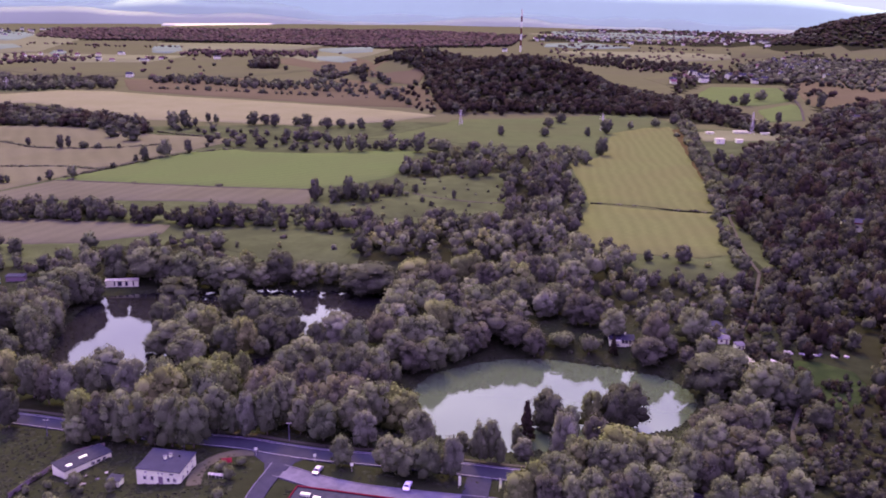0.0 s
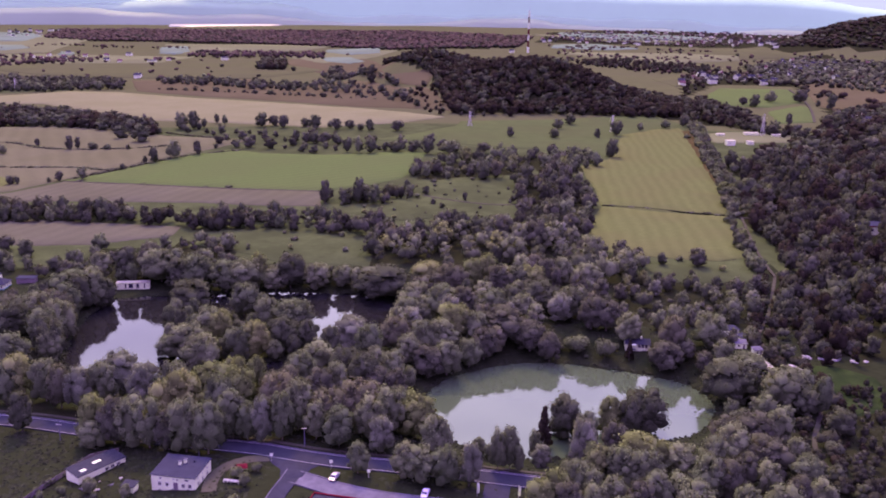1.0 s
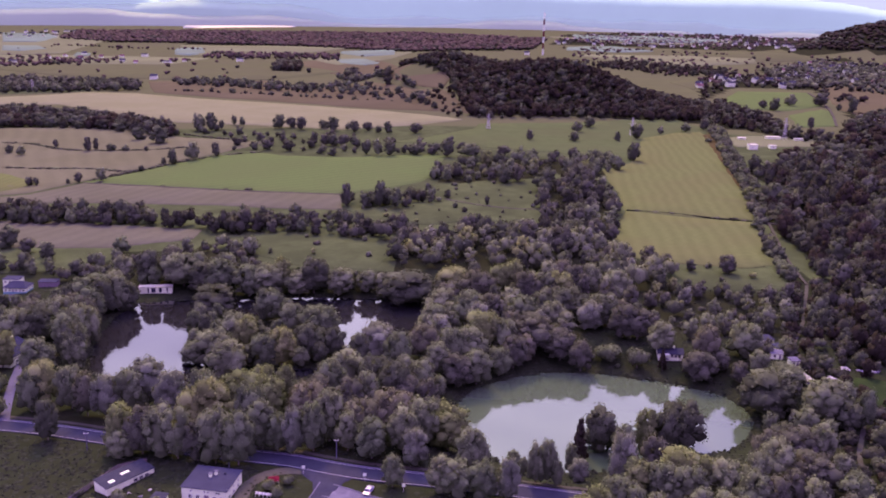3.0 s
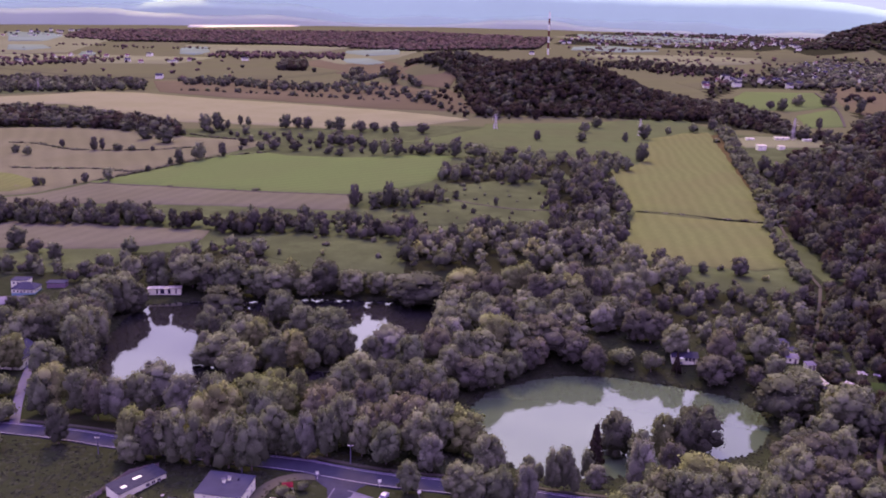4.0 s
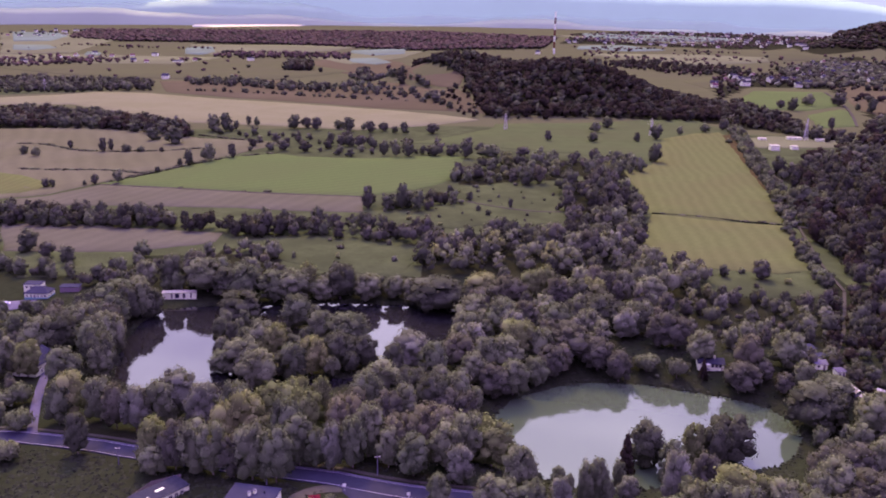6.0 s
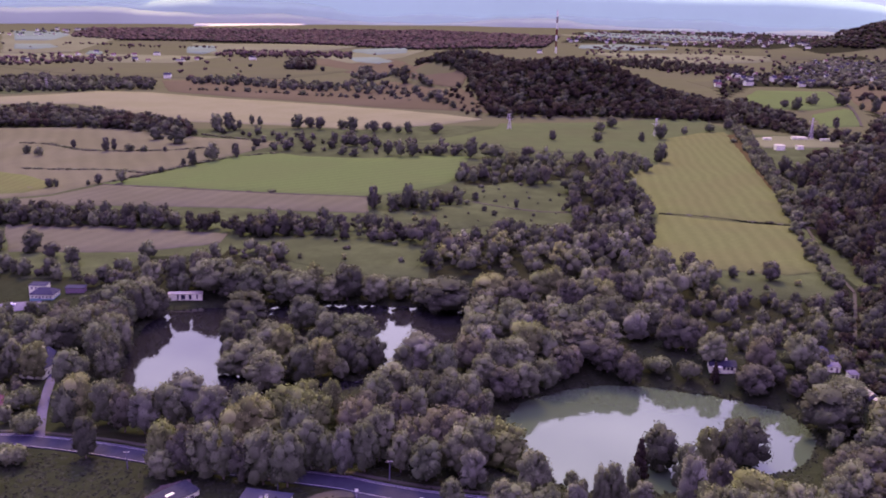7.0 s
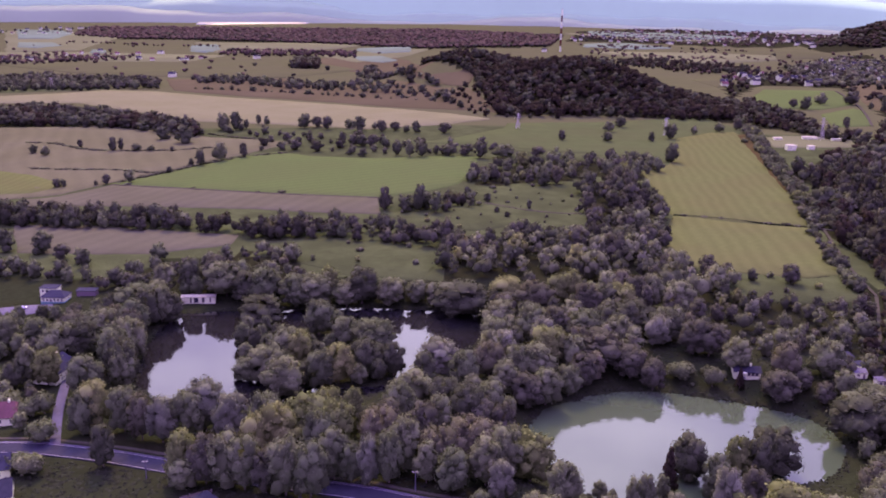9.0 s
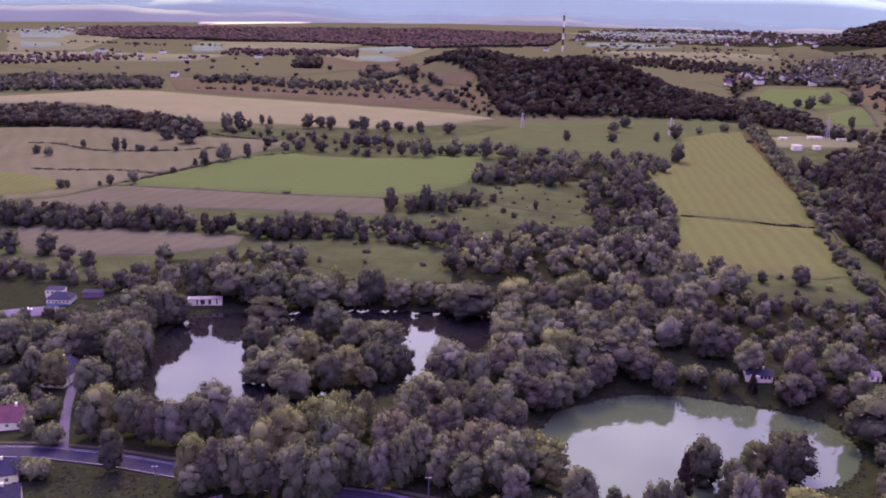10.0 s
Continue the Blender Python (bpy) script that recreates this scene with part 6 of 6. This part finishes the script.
for x, y, w, d, turn, roof, label in ((109.3, 350, 5.5, 4.5, 12, roof_grey, "small allotment hut with a grey roof"), (108.4, 333, 4.5, 4, -8, concrete, "small allotment hut with a pale roof"),
                                      (111.5, 340.5, 4, 3.5, 25, roof_grey, "small allotment hut with a grey roof"), (112.5, 325, 3.5, 3, 10, concrete, "small allotment hut with a pale roof")):
    hut = flat_house(on_ground(x, y, turn), w, d, 2.2, 2.6, plaster, roof, label, "hut")
    window(hut, -w * 0.2, -d / 2, 1.3, 0.9, 0.9, "s", timber)
    door(hut, w * 0.25, -d / 2, 0, 0.8, 1.9, "s", timber)


def greenhouse(x, y, turn, w, d):
    root = thing("greenhouse", on_ground(x, y, turn), "pale glazed greenhouse on an allotment", "greenhouse", "allotment greenhouses")
    part("base", block(-w / 2, w / 2, -d / 2, d / 2, -0.3, 0.4), concrete, root)
    n = int(w / 1.2)
    for i in range(n + 1):
        px = -w / 2 + 0.05 + (w - 0.1) * i / n
        part("rib", tube([(px, -d / 2, 0.4), (px, -d / 2, 1.5), (px, 0, 2.4), (px, d / 2, 1.5), (px, d / 2, 0.4)], [0.05] * 5, 5), white_paint, root)
    for s in (-1, 1):
        part("pane", roof_slab([((-w / 2, s * d / 2, 1.5), (w / 2, s * d / 2, 1.5), (w / 2, 0, 2.4), (-w / 2, 0, 2.4))], 0.03), milky, root, "milky plastic glazing")


greenhouse(111.5, 309, 100, 7, 3)
greenhouse(112.5, 300, 98, 6, 3)
greenhouse(122, 305, 125, 9, 2.6)

# by the west pond
shed = thing("boathouse", on_ground(-165.3, 406.5, 11), "long white boathouse on the pond bank", "shed")
part("wall", block(-7.7, 7.7, -2.4, 0.6, -0.8, 3.0), plaster, shed)
part("roof", roof_slab([((-8, -2.8, 3.0), (8, -2.8, 3.0), (8, 1.0, 3.2), (-8, 1.0, 3.2))], 0.14), pale_sheet, shed)
for x, w in ((-3.4, 0.7), (-1.0, 1.9), (2.2, 1.2), (5.4, 0.6)):
    part("opening", block(x - w / 2, x + w / 2, -2.46, -2.38, 0.2, 2.5), roof_dark, shed)

vl = house(on_ground(-233.5, 406, 3), 11.0, 8.0, 3.0, 2.4, plaster, roof_grey, "white bungalow with green trim and a grey hipped roof", hip=3.6, chimney=False,
           south=((-4.2, 1.7), (-2.4, 1.7), (0.8, 1.7), (2.6, 1.7), (4.2, 1.7)), east=((-2.4, 1.7), (0, 1.7), (2.4, 1.7)), doors=(-0.8,))
green_trim = material("green_plinth_paint", (0.10, 0.26, 0.22), (0.13, 0.31, 0.26), 1.5, 0.8)
part("plinth", block(-5.58, 5.58, -4.08, 4.08, -0.5, 0.9), green_trim, vl, "green painted plinth")
an = flat_house(on_ground(-240, 414, 3), 8.0, 5.5, 4.4, 4.6, plaster, roof_grey, "white flat-roofed annex behind the bungalow", "annex")
for x in (-2.6, -0.6, 1.6):
    window(an, x, -2.75, 3.2, 1.2, 1.2, "s", white_paint)
flat_house(on_ground(-222, 414, 5), 9, 4, 2.6, 2.9, timber, roof_grey, "low timber carport behind the bungalow", "carport")
field("yard", [(-262, 388), (-240, 386), (-229, 393), (-233, 401), (-246, 399), (-262, 394)], concrete, "pale paved yard before the bungalow", 0.2, 12, "yard")

house(on_ground(-190, 316, 80), 13, 10, 4.2, 4.4, plaster, roof_grey, "tall house with a grey tiled roof by the lane", hip=2.0, south=((-3, 1.6), (0, 1.6), (3, 1.6)), east=((-2, 1.6), (2, 1.6), (0, 4.2)))
house(on_ground(-190, 281, 12), 11, 8.5, 3.0, 3.8, plaster, roof_red, "white house with a dark red tiled roof", hip=2.6, south=((-3.4, 1.6), (-0.5, 1.6), (3.0, 1.6)), east=((-2, 1.6), (2, 1.6)))
house(on_ground(-176, 246, 24), 12, 9, 3.2, 3.0, plaster, roof_grey, "house with a grey tiled roof beside the road", south=((-3, 1.6), (3, 1.6)), east=((-2, 1.6), (2, 1.6)))
house(on_ground(-167.5, 231, 24), 12, 9, 3.2, 3.2, plaster, roof_dark, "white house with a dark roof beside the road", south=((-3, 1.6), (3, 1.6)), east=((-2, 1.6), (2, 1.6)))
flat_house(on_ground(-205, 304, 8), 8, 4, 2.2, 2.5, plaster, concrete, "low shed with a pale sheet roof", "shed")

# the shop under a red roof by the service road
shop = thing("shop", on_ground(-25.5, 192.6, -11), "long low shop with red roof edges", "shop")
part("wall", block(-17, 17, -5, 5, -0.8, 3.2), plaster, shop)
part("roof", block(-17.4, 17.4, -5.4, 5.2, 3.2, 3.42), roof_dark, shop)
for y0, y1 in ((5.0, 5.5), (-5.6, -5.2)):
    part("fascia", block(-17.6, 17.6, y0, y1, 2.7, 3.75, 0.03), red_paint, shop, "red painted roof edge")
part("fascia", block(-17.75, -17.4, -5.2, 5.0, 2.7, 3.75, 0.03), red_paint, shop, "red painted roof edge")
for x, y, s in ((-14, 1.5, 1.3), (-10.5, 0.5, 1.0), (-4.5, -1.0, 1.5), (-12.3, -1.2, 0.8)):
    part("roof_vent", block(x - s, x + s, y - 0.5, y + 0.5, 3.42, 4.1, 0.06), white_paint, shop)

# red-edged hall in the eastern wood and the works behind the stubble
hall = thing("hall", on_ground(252, 528, -6), "long hall with a pale roof edged in red", "building")
part("wall", block(-15, 15, -7, 7, -0.8, 5.5), plaster, hall)
part("roof", roof_slab([((-15.5, -7.5, 5.4), (15.5, -7.5, 5.4), (15.5, 0, 7.0), (-15.5, 0, 7.0)), ((15.5, 7.5, 5.4), (-15.5, 7.5, 5.4), (-15.5, 0, 7.0), (15.5, 0, 7.0))], 0.2), roof_grey, hall)
part("fascia", block(-15.6, 15.6, -7.75, -7.5, 4.9, 5.6), red_paint, hall, "red painted eaves board")
for i in range(6):
    window(hall, -12 + 4.6 * i, -7, 3.0, 2.4, 1.6, "s", white_paint)
for x, y, w, d, h, turn, label in ((266, 893, 12, 9, 6, 5, "white works building with a flat roof"), (289, 903, 9, 7, 4, 5, "white works building with a flat roof"), (312, 973, 22, 7, 3.2, 3, "long white works hall"),
                                   (275, 962, 12, 6, 2.6, 3, "low pale works shed"), (338, 966, 16, 6, 2.8, -4, "long white works hall"), (322, 852, 26, 9, 4, 18, "white works shed among trees"),
                                   (350, 862, 20, 9, 4, -8, "white works shed among trees"), (228, 1018, 9, 7, 4, 5, "small white building at the field edge")):
    w, d, h = w * 0.72, d * 0.72, h * 0.8
    wk = flat_house(on_ground(x, y, turn), w, d, h, h + 0.3, plaster, pale_sheet, label, "works_building")
    for i in range(int(w / 6)):
        window(wk, -w / 2 + 3 + 6 * i, -d / 2, h * 0.55, 1.1, 1.0, "s", white_paint)
field("yard", [(255, 905), (345, 925), (385, 985), (290, 990), (250, 960)], pale_field, "pale paved yard of the works", 0.3, 20, "yard")

# ---- distant villages ----
far_models = []
for w, d, h, rise, roof, label in ((11, 9, 4.5, 4, roof_red, "distant white house with a red roof"), (13, 10, 6, 4, roof_grey, "distant white house with a grey roof"), (16, 10, 7, 3, roof_dark, "distant white house with a dark roof"), (22, 11, 4.5, 2, roof_grey, "distant white farm building")):
    far_models.append(house(on_ground(402, 1657, 10), w, d, h, rise, plaster, roof, label, south=((-w * 0.3, h * 0.5), (0, h * 0.5), (w * 0.3, h * 0.5)), group="distant houses"))
rng = random.Random(31)
spots = []
for outline, spacing, most in ((FAR_VILLAGE, 34, 11), (FAR_TOWN_NEAR, 36, 26), (WOOD_SE_FAR, 60, 12), (WOOD_E_MID, 60, 8), (FAR_PLAIN, 90, 60), (FAR_TOWN, 48, 90), (FAR_FARMS, 55, 16), (FAR_TOWN_LEFT, 75, 16)):
    places = scatter(outline, spacing, 77, False)
    rng.shuffle(places)
    spots += places[:most]
spots += [(482, 1122), (500, 1135), (470, 1105), (495, 1090), (-623, 1672), (-596, 2192), (-901, 2373), (-1087, 2422), (136, 2700)]
for i, (x, y) in enumerate(spots):
    m = on_ground(x, y, rng.uniform(-40, 40))
    k = rng.choices(range(4), (4, 4, 2, 1))[0]
    if i < 4:
        far_models[i].matrix_world = m
    else:
        copy_thing(far_models[k], m)


# ---- masts, poles, signs ----
def mast(x, y, height):
    root = thing("mast", on_ground(x, y), "tall red and white banded lattice mast", "mast")
    n = 7
    for i in range(n):
        z0, z1 = height * i / n, height * (i + 1) / n
        bm = bmesh.new()
        r = 2.0
        for k in range(3):
            a, b = k * math.tau / 3, (k + 1) * math.tau / 3
            tube([(r * math.cos(a), r * math.sin(a), z0), (r * math.cos(a), r * math.sin(a), z1)], [1.1, 1.1], 6, bm)
            for j in range(3):
                za, zb = z0 + (z1 - z0) * j / 3, z0 + (z1 - z0) * (j + 1) / 3
                tube([(r * math.cos(a), r * math.sin(a), za), (r * math.cos(b), r * math.sin(b), zb)], [0.22, 0.22], 4, bm)
        part("section", bm, white_paint if i % 2 == 0 else red_paint, root)
    part("antenna", tube([(0, 0, height), (0, 0, height + 7)], [0.5, 0.2], 6), metal, root)


def pylon(x, y, height, turn):
    root = thing("pylon", on_ground(x, y, turn), "grey steel lattice power pylon", "pylon", "power pylons")
    for sx in (-1, 1):
        for sy in (-1, 1):
            part("leg", tube([(sx * 2.0, sy * 2.0, 0), (sx * 0.7, sy * 0.7, height * 0.6), (sx * 0.25, sy * 0.25, height)], [0.16, 0.14, 0.10], 4), metal, root)
    for j in range(6):
        z0, z1 = height * j / 6.5, height * (j + 1) / 6.5
        w0, w1 = 2.0 - 1.75 * z0 / height, 2.0 - 1.75 * z1 / height
        bm = bmesh.new()
        for s in (-1, 1):
            tube([(-w0, s * w0, z0), (w1, s * w1, z1)], [0.07, 0.07], 4, bm)
            tube([(s * w0, -w0, z0), (s * w1, w1, z1)], [0.07, 0.07], 4, bm)
        part("brace", bm, metal, root)
    for z, w in ((0.68, 4.5), (0.82, 3.6), (0.95, 2.6)):
        part("arm", tube([(-w, 0, height * z), (0, 0, height * z + 0.7), (w, 0, height * z)], [0.1, 0.2, 0.1], 5), metal, root)


def pole(x, y, height, label="pale concrete power pole with a crossarm", lamp=False):
    root = thing("power_pole", on_ground(x, y, 8), label, "pole", "power poles")
    part("shaft", tube([(0, 0, -0.3), (0, 0, height)], [0.17, 0.11], 8), concrete, root)
    part("crossarm", block(-0.8, 0.8, -0.06, 0.06, height - 0.5, height - 0.35), metal, root)
    for px in (-0.7, 0, 0.7):
        part("insulator", tube([(px, 0, height - 0.35), (px, 0, height - 0.1)], [0.06, 0.04], 6), white_paint, root)


def road_sign(x, y, turn):
    root = thing("road_sign", on_ground(x, y, turn), "white road sign on a grey post", "sign", "road signs")
    part("post", tube([(0, 0, -0.2), (0, 0, 2.6)], [0.05, 0.05], 6), metal, root)
    part("plate", block(-0.45, 0.45, -0.08, -0.05, 1.7, 2.6, 0.02), white_paint, root)


def banner(x, y):
    root = thing("banner", on_ground(x, y, 5), "tall white advertising flag on a pole", "flag", "advertising flags")
    part("pole", tube([(0, 0, -0.2), (0, 0, 4.2)], [0.05, 0.03], 6), metal, root)
    bm = bmesh.new()
    pts = [(0.06, 1.0), (0.66, 1.1), (0.70, 3.2), (0.5, 3.9), (0.06, 4.15)]
    bm.faces.new([bm.verts.new((x, 0.02 * math.sin(3 * z), z)) for x, z in pts])
    bmesh.ops.solidify(bm, geom=bm.faces[:], thickness=0.03)
    part("flag", bm, white_paint, root)


mast(183, 2703, 122)
for x, y, h, turn in ((2, 978, 17, 20), (157, 960, 19, 20), (323, 969, 24, 10), (-736, 1429, 22, 25)):
    pylon(x, y, h, turn)
for x, y, h in ((-49.8, 232, 6.2), (-127.6, 242.4, 6.0), (-91.6, 234.3, 6.5), (-80, 228, 6)):
    pole(x, y, h)
road_sign(-57.6, 222.6, 10)
road_sign(-40, 218.8, 10)
road_sign(-29, 214, 10)
banner(0.6, 207.6)
banner(11.6, 207.6)


# ---- cars and small things ----
def car(m, paint, label):
    root = thing("car", m, label, "car", "parked cars")
    bm = bmesh.new()
    side = [(-2.1, 0.35), (-2.15, 0.75), (-1.3, 0.92), (-0.7, 1.42), (0.8, 1.45), (1.6, 0.98), (2.1, 0.9), (2.15, 0.4)]
    a = [bm.verts.new((x, -0.85 if z < 1.2 else -0.68, z)) for x, z in side]
    b = [bm.verts.new((x, 0.85 if z < 1.2 else 0.68, z)) for x, z in side]
    bm.faces.new(a)
    bm.faces.new(b[::-1])
    for i in range(len(side)):
        j = (i + 1) % len(side)
        bm.faces.new((a[j], a[i], b[i], b[j]))
    bmesh.ops.recalc_face_normals(bm, faces=bm.faces)
    bmesh.ops.bevel(bm, geom=bm.edges[:], offset=0.06, segments=2, affect="EDGES")
    part("body", bm, paint, root)
    part("windscreen", roof_slab([((-1.27, -0.72, 0.99), (-1.27, 0.72, 0.99), (-0.75, 0.6, 1.43), (-0.75, -0.6, 1.43))], 0.03), glass, root)
    part("rear_window", roof_slab([((1.52, -0.7, 1.08), (1.52, 0.7, 1.08), (0.88, 0.6, 1.46), (0.88, -0.6, 1.46))], 0.03), glass, root)
    for x in (-1.35, 1.35):
        for y in (-0.8, 0.8):
            wheel = part("wheel", tube([(x, y - 0.1, 0.32), (x, y + 0.1, 0.32)], [0.32, 0.32], 12), rubber, root)
            part("rim", tube([(x, y - 0.11, 0.32), (x, y + 0.11, 0.32)], [0.19, 0.19], 10), metal, wheel)
    for y in (-0.6, 0.6):
        part("headlight", block(-2.19, -2.1, y - 0.15, y + 0.15, 0.62, 0.75), white_paint, root)


def raised(x, y, turn, lift):
    return pose(x, y, float(ground_z(x, y)) + lift, 0, 0, turn)


car(raised(-13.1, 206.4, 80, 0.2), car_white, "small white car parked on the service road")
car(raised(-38.3, 213.2, 75, 0.05), car_grey, "silver car parked on the grass verge")
car(raised(-244, 394, 20, 0.2), car_white, "white car parked in the yard")


# ---- garden clutter and heaps ----
def gazebo(x, y, turn):
    root = thing("garden_gazebo", on_ground(x, y, turn), "small garden gazebo with a red canopy", "gazebo")
    for sx in (-1.3, 1.3):
        for sy in (-1.3, 1.3):
            part("post", tube([(sx, sy, -0.2), (sx, sy, 2.1)], [0.05, 0.05], 6), white_paint, root)
    t = (0, 0, 2.8)
    c = [(-1.5, -1.5, 2.1), (1.5, -1.5, 2.1), (1.5, 1.5, 2.1), (-1.5, 1.5, 2.1)]
    part("canopy", roof_slab([(c[i], c[(i + 1) % 4], t) for i in range(4)], 0.04), red_paint, root)
    part("side_panel", block(-1.2, 1.2, 1.28, 1.32, 0.4, 1.9), white_paint, root)


def heap(x, y, size, mat, label, name, seed):
    """A low heap of lumps resting on the ground."""
    rng = random.Random(seed)
    bm = bmesh.new()
    for i in range(9):
        s = size * rng.uniform(0.18, 0.4)
        made = bmesh.ops.create_icosphere(bm, subdivisions=1, radius=s)["verts"]
        a, r = rng.uniform(0, math.tau), size * 0.7 * rng.random()
        for v in made:
            v.co = Vector((v.co.x * rng.uniform(0.9, 1.2) + r * math.cos(a), v.co.y + r * math.sin(a), v.co.z * 0.6 + 0.15 * size * (1 - r / size)))
    ob = part(name, bm, mat)
    ob.matrix_world = on_ground(x, y)
    return tagged(ob, label, "heap")


gazebo(-64.5, 216.5, 15)
tunnel = thing("polytunnel", on_ground(-66, 211.5, -10), "low pale plastic garden tunnel", "polytunnel")
for i in range(5):
    part("hoop", tube([(i * 1.1 - 2.2, -0.8, 0), (i * 1.1 - 2.2, -0.5, 0.8), (i * 1.1 - 2.2, 0, 1.05), (i * 1.1 - 2.2, 0.5, 0.8), (i * 1.1 - 2.2, 0.8, 0)], [0.05] * 5, 5), white_paint, tunnel)
part("cover", roof_slab([((-2.3, -0.62, 0.7), (2.3, -0.62, 0.7), (2.3, 0, 1.0), (-2.3, 0, 1.0)), ((-2.3, 0.62, 0.7), (2.3, 0.62, 0.7), (2.3, 0, 1.0), (-2.3, 0, 1.0))], 0.03), milky, tunnel)
for i, (x, y, s) in enumerate(((-108, 213, 1.4), (-103.5, 211.5, 1.1), (-100.5, 214, 0.9), (-104.5, 216, 0.8), (-111, 216, 1.0), (-99, 217.5, 0.9))):
    heap(x, y, s, milky if i % 2 else concrete, "pale heap of building scrap in the yard", "scrap_heap", 60 + i)
for i, (x, y, s) in enumerate(((131, 322, 2.6), (136, 320, 2.2), (142, 320.5, 3.0), (147, 318, 2.4), (152, 318.5, 2.0))):
    heap(x, y, s, milky, "pale stone heap beside the path", "stone_heap", 80 + i)


def board_fence(line, height, label):
    """A fence of posts and upright boards along a line."""
    root = thing("fence", on_ground(*line[0]), label, "fence")
    ox, oy = line[0]
    oz = float(ground_z(ox, oy))
    for (ax, ay), (bx, by) in zip(line, line[1:]):
        n = max(1, round(math.hypot(bx - ax, by - ay) / 2.2))
        turn = math.degrees(math.atan2(by - ay, bx - ax))
        for i in range(n):
            x, y = ax + (bx - ax) * i / n - ox, ay + (by - ay) * i / n - oy
            z = float(ground_z(x + ox, y + oy)) - oz
            post = part("post", block(-0.07, 0.07, -0.07, 0.07, -0.3, height + 0.1, 0.01), timber, root)
            post.matrix_basis = pose(x, y, z, 0, 0, turn)
            panel = bmesh.new()
            for k in range(6):
                box(panel, 0.09 + k * 0.34, 0.38 + k * 0.34, -0.02, 0.02, 0.05, height + 0.03 * (k % 2))
            boards = part("panel", panel, timber, root)
            boards.matrix_basis = pose(x, y, z, 0, 0, turn)


board_fence([(-121.5, 206.0), (-120.4, 210.1), (-116.9, 219.7), (-113.0, 230.0), (-106.0, 233.5)], 1.6, "dark weathered board fence round the workshop yard")
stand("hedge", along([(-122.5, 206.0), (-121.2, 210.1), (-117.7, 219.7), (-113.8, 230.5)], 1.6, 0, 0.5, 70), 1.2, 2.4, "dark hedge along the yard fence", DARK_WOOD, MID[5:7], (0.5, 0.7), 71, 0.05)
